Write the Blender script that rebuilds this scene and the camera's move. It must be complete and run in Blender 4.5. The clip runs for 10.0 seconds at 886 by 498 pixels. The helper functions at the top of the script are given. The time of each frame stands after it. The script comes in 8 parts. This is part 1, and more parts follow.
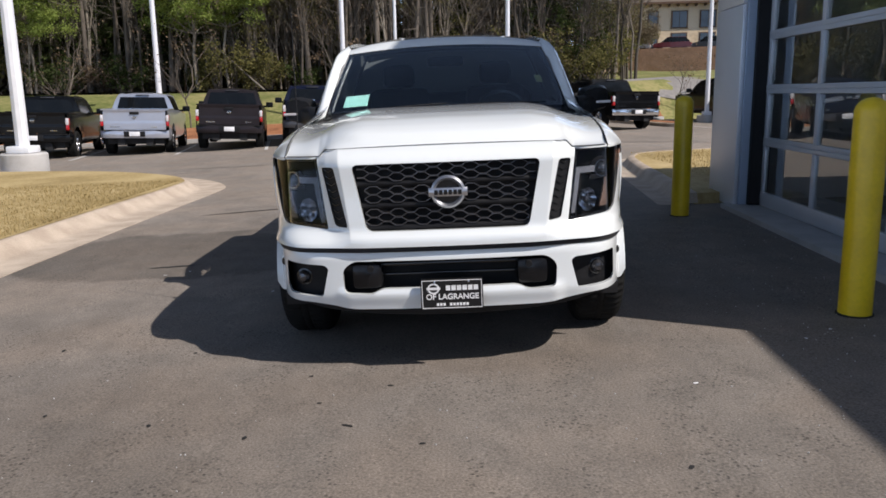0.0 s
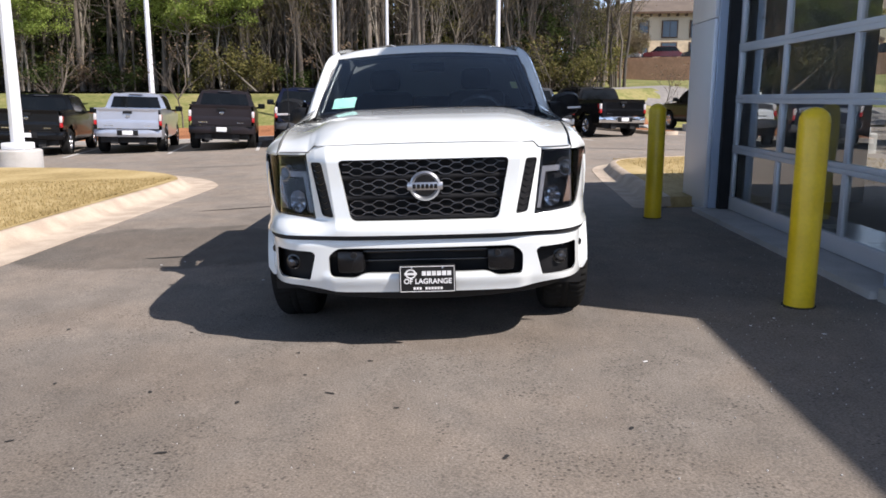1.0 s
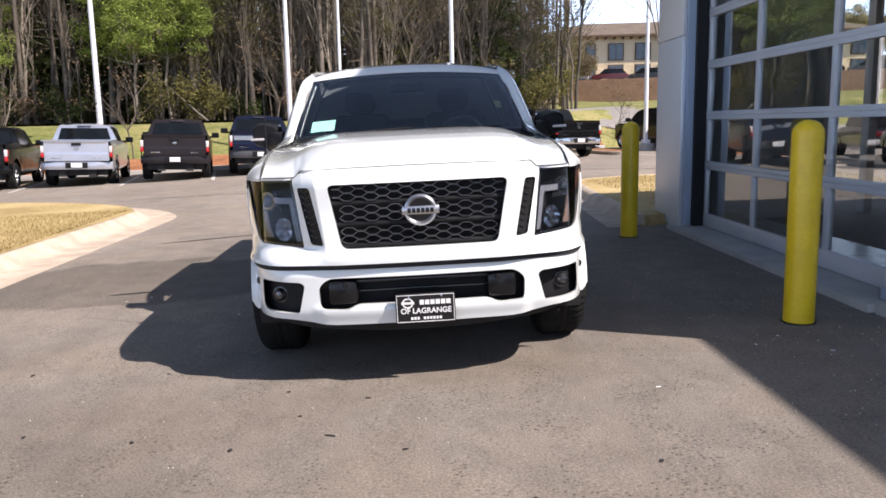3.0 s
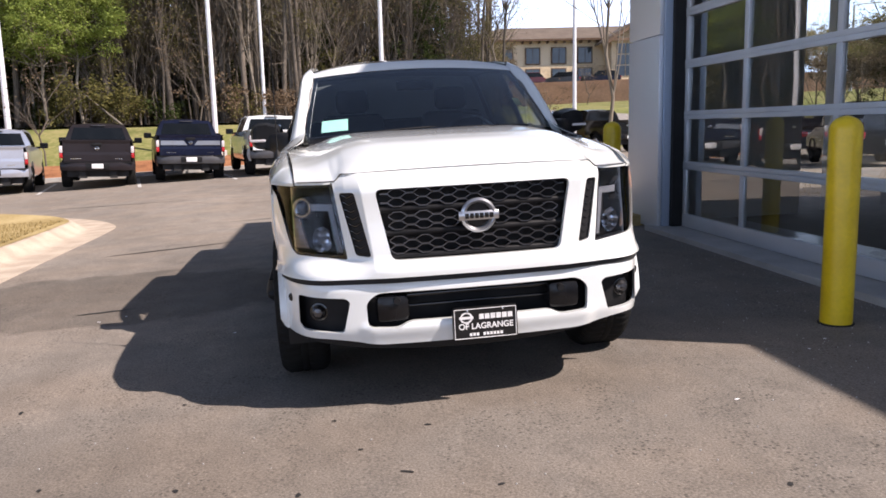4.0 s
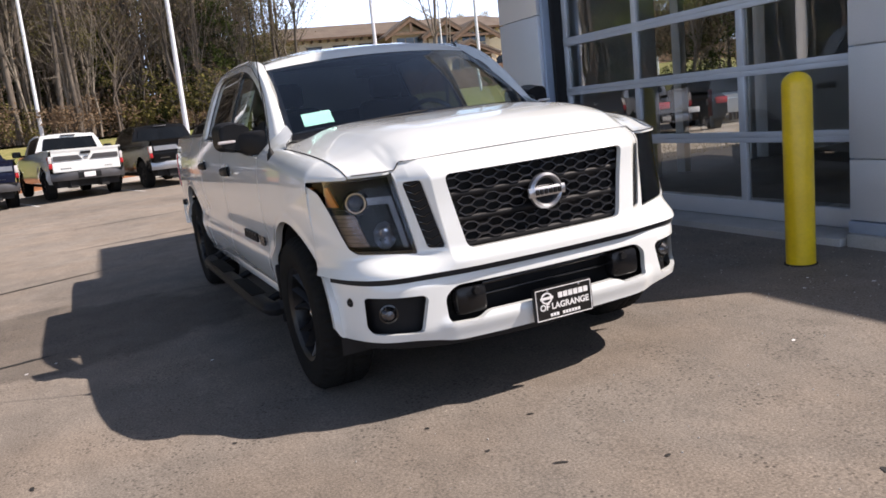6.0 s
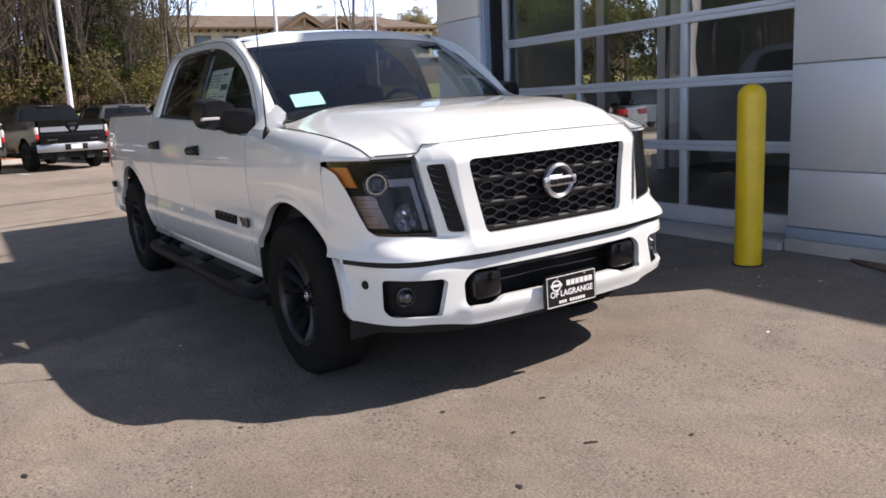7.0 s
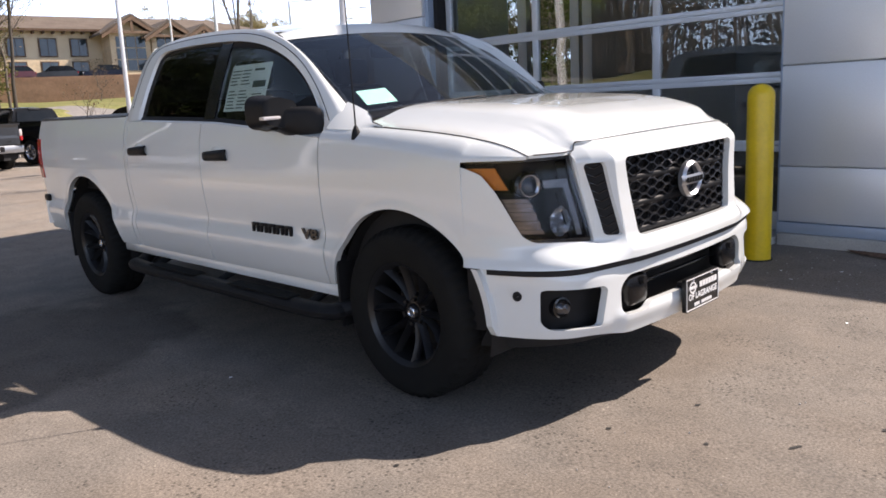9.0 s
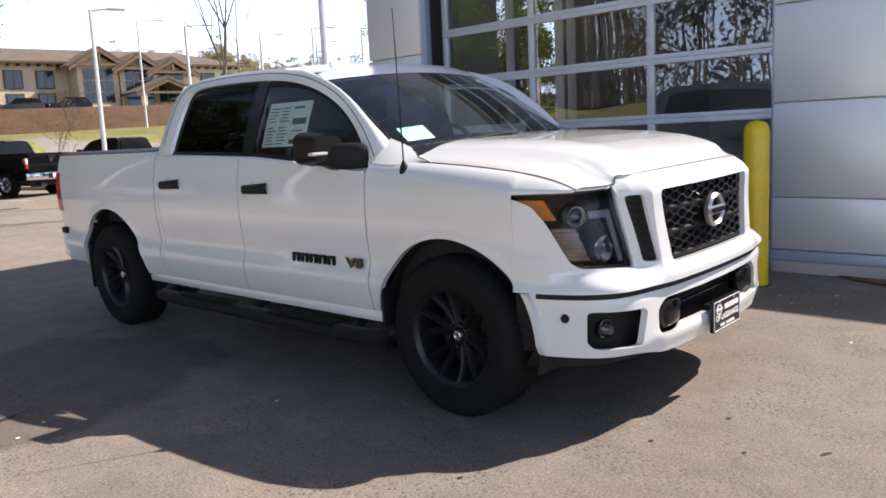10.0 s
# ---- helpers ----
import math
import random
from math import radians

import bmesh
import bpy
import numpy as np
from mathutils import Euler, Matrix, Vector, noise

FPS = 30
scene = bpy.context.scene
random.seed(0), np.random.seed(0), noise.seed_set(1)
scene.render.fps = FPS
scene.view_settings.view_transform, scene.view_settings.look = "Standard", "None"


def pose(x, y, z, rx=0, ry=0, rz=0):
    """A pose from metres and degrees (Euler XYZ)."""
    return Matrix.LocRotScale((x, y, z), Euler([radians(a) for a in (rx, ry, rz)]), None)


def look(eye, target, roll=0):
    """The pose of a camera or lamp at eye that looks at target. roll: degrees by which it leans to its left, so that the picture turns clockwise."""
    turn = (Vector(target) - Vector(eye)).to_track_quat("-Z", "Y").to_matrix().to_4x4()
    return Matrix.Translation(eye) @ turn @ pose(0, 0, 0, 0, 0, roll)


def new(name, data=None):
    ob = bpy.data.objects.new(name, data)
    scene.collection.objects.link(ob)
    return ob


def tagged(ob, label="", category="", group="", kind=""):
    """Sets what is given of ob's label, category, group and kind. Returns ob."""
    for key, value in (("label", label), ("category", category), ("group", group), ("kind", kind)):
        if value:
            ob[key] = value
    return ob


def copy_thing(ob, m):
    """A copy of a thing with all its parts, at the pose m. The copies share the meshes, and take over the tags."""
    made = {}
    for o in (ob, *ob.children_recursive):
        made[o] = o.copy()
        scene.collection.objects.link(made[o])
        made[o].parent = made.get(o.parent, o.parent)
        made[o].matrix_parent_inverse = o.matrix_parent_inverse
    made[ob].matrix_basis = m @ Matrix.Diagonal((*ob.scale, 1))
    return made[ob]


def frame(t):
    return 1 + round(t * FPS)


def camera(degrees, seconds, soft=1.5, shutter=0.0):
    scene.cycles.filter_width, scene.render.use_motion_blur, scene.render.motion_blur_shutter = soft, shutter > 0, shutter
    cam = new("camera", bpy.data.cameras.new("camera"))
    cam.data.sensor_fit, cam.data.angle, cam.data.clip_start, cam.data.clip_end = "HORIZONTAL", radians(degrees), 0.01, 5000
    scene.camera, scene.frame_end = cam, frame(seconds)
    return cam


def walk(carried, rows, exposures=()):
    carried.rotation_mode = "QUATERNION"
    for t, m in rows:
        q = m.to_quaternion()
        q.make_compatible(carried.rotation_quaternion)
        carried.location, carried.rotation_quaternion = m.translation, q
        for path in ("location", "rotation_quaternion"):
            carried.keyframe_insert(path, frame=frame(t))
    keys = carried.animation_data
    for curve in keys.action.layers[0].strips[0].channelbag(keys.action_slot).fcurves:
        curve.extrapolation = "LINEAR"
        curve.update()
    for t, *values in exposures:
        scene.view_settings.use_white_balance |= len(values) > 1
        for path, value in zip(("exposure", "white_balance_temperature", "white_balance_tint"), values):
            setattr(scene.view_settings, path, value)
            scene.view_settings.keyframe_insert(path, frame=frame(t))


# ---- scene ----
cam = camera(58.6, 10.0, soft=1.65)
PATH = [
    (0, (0.034, -3.843, 1.404), (0.0, -1.881, 1.018), -0.9),
    (0.1, (0.104, -4.29, 1.411), (0.052, -2.326, 1.041), -1.2),
    (0.5, (0.104, -4.29, 1.411), (0.052, -2.326, 1.041), -1.2),
    (1, (0.112, -4.252, 1.396), (0.104, -2.288, 1.022), 0.1),
    (1.5, (0.104, -4.26, 1.422), (0.111, -2.295, 1.046), -0.7),
    (2, (0.101, -4.291, 1.427), (0.102, -2.319, 1.095), -1.4),
    (2.5, (0.073, -4.215, 1.386), (0.096, -2.241, 1.069), -1.2),
    (4, (-0.763, -3.578, 1.346), (-0.448, -1.627, 1.038), -1.4),
    (4.5, (-1.045, -3.454, 1.316), (-0.672, -1.52, 0.973), -1.6),
    (5, (-1.327, -3.295, 1.331), (-0.84, -1.386, 0.985), -2.7),
    (6.5, (-2.184, -2.878, 1.322), (-1.235, -1.152, 0.974), -5.2),
    (7, (-2.447, -2.743, 1.296), (-1.387, -1.085, 0.938), -2.6),
    (7.5, (-2.688, -2.604, 1.297), (-1.549, -1.01, 0.895), -2.2),
    (8, (-2.832, -2.321, 1.28), (-1.562, -0.825, 0.895), -0.5),
    (8.5, (-3.055, -2.016, 1.309), (-1.739, -0.552, 0.957), -1.0),
    (9, (-3.288, -1.683, 1.304), (-1.908, -0.28, 0.945), -2.7),
    (9.5, (-3.445, -1.52, 1.327), (-2.034, -0.142, 0.994), -2.8),
    (10, (-3.718, -1.587, 1.345), (-2.27, -0.238, 1.06), -2.7),
]
# exposure: seconds, stops, white balance and tint
LIGHT = [(0, 0.32, 5960, 16), (0.2, 0.84, 5960, 17), (1.5, 0.82, 6010, 17), (2.5, 1.08, 6090, 18), (4, 0.90, 6300, 22), (5, 0.80, 6370, 21), (6.5, 0.87, 6370, 20), (8.5, 0.97, 6390, 20), (10, 1.05, 6430, 20)]
walk(cam, [(t, look(eye, target, roll)) for t, eye, target, roll in PATH], LIGHT)

# ---- light ----
SUN = Vector((0.87, -0.48, 1.0)).normalized()
world = bpy.data.worlds.new("sky")
scene.world = world
world.use_nodes = True
wn = world.node_tree.nodes
sky = wn.new("ShaderNodeTexSky")
sky.sky_type, sky.sun_disc = "NISHITA", False
sky.sun_elevation = math.asin(SUN.z)
sky.sun_rotation = math.atan2(SUN.x, SUN.y)
sky.air_density, sky.dust_density, sky.ozone_density = 1.0, 1.6, 1.0
sky_map = wn.new("ShaderNodeTexCoord")
stretch = wn.new("ShaderNodeMapping")
stretch.inputs["Scale"].default_value = (1.0, 1.0, 3.2)
cloud = wn.new("ShaderNodeTexNoise")
cloud.inputs["Scale"].default_value, cloud.inputs["Detail"].default_value = 1.9, 7.0
ramp = wn.new("ShaderNodeValToRGB")
ramp.color_ramp.elements[0].position, ramp.color_ramp.elements[1].position = 0.20, 0.50
blend = wn.new("ShaderNodeMixRGB")
blend.inputs[2].default_value = (23.4, 30.2, 39.2, 1)
wl = world.node_tree.links
wl.new(sky_map.outputs["Generated"], stretch.inputs["Vector"])
wl.new(stretch.outputs[0], cloud.inputs["Vector"])
wl.new(cloud.outputs["Fac"], ramp.inputs[0])
split = wn.new("ShaderNodeSeparateXYZ")
wl.new(sky_map.outputs["Generated"], split.inputs[0])
haze = wn.new("ShaderNodeMapRange")
haze.inputs[1].default_value, haze.inputs[2].default_value, haze.inputs[3].default_value, haze.inputs[4].default_value = 0.10, 0.46, 1.0, 0.03
wl.new(split.outputs["Z"], haze.inputs[0])
cover = wn.new("ShaderNodeMath")
cover.operation = "MULTIPLY"
wl.new(ramp.outputs[0], cover.inputs[0])
wl.new(haze.outputs[0], cover.inputs[1])
wl.new(cover.outputs[0], blend.inputs[0])
wl.new(sky.outputs[0], blend.inputs[1])
wl.new(blend.outputs[0], wn["Background"].inputs[0])
wn["Background"].inputs[1].default_value = 0.0355

sun_data = bpy.data.lights.new("sun", "SUN")
sun_data.energy, sun_data.angle, sun_data.color = 4.4, radians(0.55), (1.0, 0.91, 0.77)
sun_lamp = new("sun", sun_data)
sun_lamp.matrix_world = look(SUN * 60, (0, 0, 0))

# ---- materials ----


def material(name, c1, c2=None, scale=4.0, rough=0.5, metal=0.0, bump=0.0, fine=60.0, grain=0.12, coat=0.0, spec=0.5, lo=0.35, hi=0.65, each=0.0, stretched=(1, 1, 1)):
    """A surface of two mixed colours at one scale, with grain, relief and uneven gloss at a finer one."""
    m = bpy.data.materials.new(name)
    m.use_nodes = True
    n, l = m.node_tree.nodes, m.node_tree.links
    b = n["Principled BSDF"]
    b.inputs["Metallic"].default_value = metal
    b.inputs["Coat Weight"].default_value = coat
    b.inputs["Coat Roughness"].default_value = 0.03
    b.inputs["Specular IOR Level"].default_value = spec
    c2 = c2 or tuple(0.86 * v for v in c1)
    where = n.new("ShaderNodeTexCoord")
    m1 = n.new("ShaderNodeMapping")
    m1.inputs["Scale"].default_value = stretched
    l.new(where.outputs["Object"], m1.inputs[0])
    broad, small = n.new("ShaderNodeTexNoise"), n.new("ShaderNodeTexNoise")
    broad.inputs["Scale"].default_value, broad.inputs["Detail"].default_value = scale, 5.0
    small.inputs["Scale"].default_value, small.inputs["Detail"].default_value = fine, 3.0
    for t in (broad, small):
        l.new(m1.outputs[0], t.inputs["Vector"])
    r = n.new("ShaderNodeMapRange")
    r.inputs[1].default_value, r.inputs[2].default_value = lo, hi
    l.new(broad.outputs["Fac"], r.inputs[0])
    mix = n.new("ShaderNodeMixRGB")
    mix.inputs[1].default_value, mix.inputs[2].default_value = (*c1, 1), (*c2, 1)
    l.new(r.outputs[0], mix.inputs[0])
    g = n.new("ShaderNodeMapRange")
    g.inputs[1].default_value, g.inputs[2].default_value = 0.25, 0.75
    g.inputs[3].default_value, g.inputs[4].default_value = 1 - grain, 1 + grain
    l.new(small.outputs["Fac"], g.inputs[0])
    out = mix.outputs[0]
    mul = n.new("ShaderNodeMixRGB")
    mul.blend_type, mul.inputs[0].default_value = "MULTIPLY", 1.0
    l.new(out, mul.inputs[1])
    l.new(g.outputs[0], mul.inputs[2])
    out = mul.outputs[0]
    if each:
        info = n.new("ShaderNodeObjectInfo")
        e = n.new("ShaderNodeMapRange")
        e.inputs[3].default_value, e.inputs[4].default_value = 1 - each, 1 + each
        l.new(info.outputs["Random"], e.inputs[0])
        mul2 = n.new("ShaderNodeMixRGB")
        mul2.blend_type, mul2.inputs[0].default_value = "MULTIPLY", 1.0
        l.new(out, mul2.inputs[1])
        l.new(e.outputs[0], mul2.inputs[2])
        out = mul2.outputs[0]
    l.new(out, b.inputs["Base Color"])
    rr = n.new("ShaderNodeMapRange")
    rr.inputs[3].default_value, rr.inputs[4].default_value = max(rough * 0.85, 0.0), min(rough * 1.15, 1.0)
    l.new(broad.outputs["Fac"], rr.inputs[0])
    l.new(rr.outputs[0], b.inputs["Roughness"])
    if bump:
        bp = n.new("ShaderNodeBump")
        bp.inputs["Strength"].default_value, bp.inputs["Distance"].default_value = min(bump, 1.0), 0.01
        l.new(small.outputs["Fac"], bp.inputs["Height"])
        l.new(bp.outputs[0], b.inputs["Normal"])
    return m


def glass(name, tint=(0.9, 0.95, 0.95), rough=0.0, ior=1.5):
    m = bpy.data.materials.new(name)
    m.use_nodes = True
    b = m.node_tree.nodes["Principled BSDF"]
    b.inputs["Base Color"].default_value = (*tint, 1)
    b.inputs["Transmission Weight"].default_value = 1.0
    b.inputs["Roughness"].default_value = rough
    b.inputs["IOR"].default_value = ior
    return m


PAINT = material("white_pearl_paint", (0.725, 0.755, 0.750), (0.70, 0.73, 0.725), 1.2, 0.24, 0, 0, 300, 0.01, 1.0)
GAP = material("dark_gap", (0.012, 0.012, 0.013), rough=0.8)
TRIM = material("black_plastic_trim", (0.012, 0.012, 0.013), (0.018, 0.018, 0.019), 6, 0.42, 0, 0.15, 500, 0.1, spec=0.14)
GLOSS = material("gloss_black_plastic", (0.008, 0.008, 0.009), (0.012, 0.012, 0.013), 6, 0.18, 0, 0, 300, 0.05, 0.3)
CASTIRON = material("cast_iron", (0.05, 0.05, 0.05), (0.035, 0.034, 0.033), 9, 0.6, 0.6, 0.1, 200, 0.1)
HEADLINER = material("grey_headliner", (0.16, 0.16, 0.16), (0.13, 0.13, 0.13), 9, 0.9, 0, 0.1, 300, 0.1)
RUBBER = material("tyre_rubber", (0.012, 0.012, 0.012), (0.016, 0.016, 0.015), 7, 0.85, 0, 0.3, 160, 0.15, spec=0.1)
RIM = material("black_alloy", (0.010, 0.010, 0.011), (0.014, 0.014, 0.015), 9, 0.32, 0.0, 0, 200, 0.05, 0.1, 0.34)
CHROME = material("chrome", (0.75, 0.76, 0.78), (0.68, 0.69, 0.71), 8, 0.1, 1.0, 0, 200, 0.02)
BRUSHED = material("dull_aluminium", (0.42, 0.44, 0.47), (0.36, 0.38, 0.41), 3, 0.38, 0.85, 0.05, 180, 0.05)
GUNMETAL = material("dark_satin_metal", (0.13, 0.13, 0.14), (0.10, 0.10, 0.105), 8, 0.24, 0.85, 0, 200, 0.03)
SATIN = material("satin_chrome", (0.60, 0.61, 0.64), (0.54, 0.55, 0.58), 8, 0.30, 0.9, 0, 200, 0.02)
LAMPBLACK = material("dull_black_lamp_bezel", (0.008, 0.008, 0.009), (0.012, 0.012, 0.012), 8, 0.55, 0, 0, 200, 0.05, spec=0.12)
HOUSING = material("black_lamp_housing", (0.006, 0.006, 0.007), (0.009, 0.009, 0.010), 8, 0.22, 0, 0, 200, 0.05, spec=0.3)
WINDSHIELD = glass("windshield_glass", (0.66, 0.74, 0.78))
PRIVACY = glass("privacy_glass", (0.10, 0.11, 0.11), ior=1.3)
SIDEGLASS = glass("side_glass", (0.80, 0.88, 0.86), ior=1.40)


def clear_cover(name, gloss):
    """A thin clear plastic cover: mostly see-through, with a faint sharp gloss."""
    m = bpy.data.materials.new(name)
    m.use_nodes = True
    n, l = m.node_tree.nodes, m.node_tree.links
    t, g, mix = n.new("ShaderNodeBsdfTransparent"), n.new("ShaderNodeBsdfGlossy"), n.new("ShaderNodeMixShader")
    t.inputs[0].default_value = (0.90, 0.91, 0.93, 1)
    g.inputs["Roughness"].default_value = 0.03
    fresnel = n.new("ShaderNodeFresnel")
    fresnel.inputs["IOR"].default_value = gloss
    l.new(fresnel.outputs[0], mix.inputs[0])
    l.new(t.outputs[0], mix.inputs[1])
    l.new(g.outputs[0], mix.inputs[2])
    l.new(mix.outputs[0], n["Material Output"].inputs[0])
    return m


LENS = clear_cover("lamp_cover", 1.23)
SMOKED = material("smoked_lens", (0.24, 0.165, 0.125), (0.17, 0.115, 0.085), 25, 0.25, 0.1, 0, 200, 0.1, 0.3)
DOME = material("projector_glass", (0.03, 0.035, 0.045), (0.02, 0.024, 0.03), 12, 0.05, 0, 0, 200, 0.02, 1.0, 0.9)
GUIDE = material("grey_light_guide", (0.20, 0.205, 0.22), (0.16, 0.165, 0.18), 25, 0.25, 0, 0, 200, 0.1, 0.3)
AMBER = material("amber_lens", (0.75, 0.22, 0.02), (0.6, 0.16, 0.015), 30, 0.15, 0, 0, 200, 0.1, 0.6)
RED = material("red_lens", (0.45, 0.012, 0.012), (0.35, 0.008, 0.01), 25, 0.15, 0, 0, 200, 0.1, 0.6)
CLEAR = material("pale_lens", (0.75, 0.72, 0.70), (0.6, 0.55, 0.54), 25, 0.15, 0.2, 0, 200, 0.1, 0.6)
PAPER = material("printed_paper", (0.78, 0.82, 0.78), (0.72, 0.77, 0.74), 9, 0.6, 0, 0, 200, 0.03)
MINT = material("mint_paper", (0.33, 0.60, 0.52), (0.31, 0.57, 0.49), 9, 0.55, 0, 0, 200, 0.03)
INK = material("dark_ink", (0.05, 0.07, 0.06), rough=0.6)
CABIN = material("dark_cabin_cloth", (0.03, 0.03, 0.033), (0.045, 0.044, 0.045), 12, 0.8, 0, 0.2, 250, 0.15)
PLATE_BLACK = material("plate_black", (0.008, 0.008, 0.009), rough=0.3)
PLATE_WHITE = material("plate_white", (0.8, 0.8, 0.8), rough=0.5)

YELLOW = material("yellow_bollard_paint", (0.80, 0.56, 0.008), (0.70, 0.48, 0.008), 5, 0.38, 0, 0.08, 40, 0.08, 0.1)
CONCRETE = material("kerb_concrete", (0.50, 0.42, 0.33), (0.38, 0.31, 0.24), 3, 0.85, 0, 0.5, 90, 0.16)
PALECRETE = material("pale_concrete", (0.46, 0.45, 0.43), (0.38, 0.37, 0.35), 3, 0.8, 0, 0.4, 90, 0.12)
PANEL = material("grey_metal_panel", (0.78, 0.80, 0.83), (0.74, 0.76, 0.79), 0.7, 0.36, 0.35, 0.03, 260, 0.04, 0, 0.4, stretched=(1, 1, 0.25))
REVEAL = material("blue_grey_flashing", (0.42, 0.50, 0.63), (0.38, 0.46, 0.58), 1.5, 0.4, 0.3, 0.03, 200, 0.04)
FRAME = material("anodised_door_frame", (0.66, 0.69, 0.73), (0.62, 0.65, 0.69), 2, 0.34, 0.2, 0.03, 240, 0.05)
PANE = glass("door_glass", (0.82, 0.86, 0.85), ior=1.80)
POLEPAINT = material("white_pole_paint", (0.74, 0.75, 0.77), (0.66, 0.67, 0.69), 3, 0.4, 0.0, 0.03, 90, 0.05)
LINEPAINT = material("worn_line_paint", (0.62, 0.62, 0.60), (0.36, 0.35, 0.33), 6, 0.8, 0, 0.2, 90, 0.2)
SLAB = material("workshop_floor", (0.66, 0.69, 0.72), (0.60, 0.63, 0.66), 1.4, 0.27, 0, 0.02, 60, 0.06)
INNER = material("workshop_wall", (0.76, 0.78, 0.80), (0.71, 0.73, 0.75), 0.8, 0.8, 0, 0, 60, 0.05)
STONE = material("tan_stone", (0.74, 0.60, 0.41), (0.62, 0.49, 0.32), 0.9, 0.85, 0, 0.3, 3, 0.15)
STUCCO = material("tan_stucco", (0.80, 0.68, 0.49), (0.74, 0.62, 0.44), 0.5, 0.85, 0, 0.1, 12, 0.06)
TIMBER = material("brown_timber", (0.13, 0.075, 0.04), (0.09, 0.05, 0.03), 2, 0.7, 0, 0.2, 20, 0.15)
RAWTIMBER = material("pale_brown_timber", (0.20, 0.125, 0.075), (0.145, 0.09, 0.055), 2, 0.7, 0, 0.2, 20, 0.15)
SHINGLE = material("brown_shingle", (0.150, 0.118, 0.090), (0.115, 0.090, 0.070), 0.6, 0.9, 0, 0.5, 6, 0.22)
BRICKRED = material("red_brown_block", (0.56, 0.335, 0.23), (0.47, 0.28, 0.19), 0.7, 0.9, 0, 0.2, 4, 0.12)
OFFICEGLASS = material("office_glass", (0.02, 0.035, 0.045), (0.05, 0.07, 0.08), 0.3, 0.06, 0, 0, 3, 0.1)
BARK = material("pine_bark", (0.135, 0.112, 0.087), (0.068, 0.056, 0.044), 2.0, 0.95, 0, 0.8, 14, 0.3, each=0.35, stretched=(1, 1, 0.2))
PALEBARK = material("pale_bark", (0.23, 0.20, 0.155), (0.13, 0.112, 0.088), 2.0, 0.95, 0, 0.6, 14, 0.25, each=0.25, stretched=(1, 1, 0.25))


def leaf_material(name, c1, c2):
    """Thin leaves that let some light through, each clump of its own shade."""
    m = bpy.data.materials.new(name)
    m.use_nodes = True
    n, l = m.node_tree.nodes, m.node_tree.links
    geo = n.new("ShaderNodeNewGeometry")
    mix = n.new("ShaderNodeMixRGB")
    mix.inputs[1].default_value, mix.inputs[2].default_value = (*c1, 1), (*c2, 1)
    l.new(geo.outputs["Random Per Island"], mix.inputs[0])
    d, t, s = n.new("ShaderNodeBsdfDiffuse"), n.new("ShaderNodeBsdfTranslucent"), n.new("ShaderNodeMixShader")
    s.inputs[0].default_value = 0.4
    l.new(mix.outputs[0], d.inputs[0])
    l.new(mix.outputs[0], t.inputs[0])
    l.new(d.outputs[0], s.inputs[1])
    l.new(t.outputs[0], s.inputs[2])
    l.new(s.outputs[0], n["Material Output"].inputs[0])
    return m


SPRING = leaf_material("spring_leaves", (0.14, 0.195, 0.040), (0.32, 0.38, 0.10))
OLIVE = leaf_material("olive_leaves", (0.085, 0.088, 0.030), (0.21, 0.185, 0.070))
NEEDLE = leaf_material("pine_needles", (0.030, 0.045, 0.016), (0.080, 0.100, 0.034))
THICKET = leaf_material("brown_thicket", (0.13, 0.108, 0.075), (0.27, 0.22, 0.15))
BUDS = leaf_material("reddish_buds", (0.15, 0.105, 0.07), (0.25, 0.185, 0.12))
HAZY = leaf_material("pale_spring_buds", (0.30, 0.265, 0.15), (0.44, 0.39, 0.23))
STRAW = leaf_material("straw_blades", (0.34, 0.265, 0.12), (0.44, 0.345, 0.165))


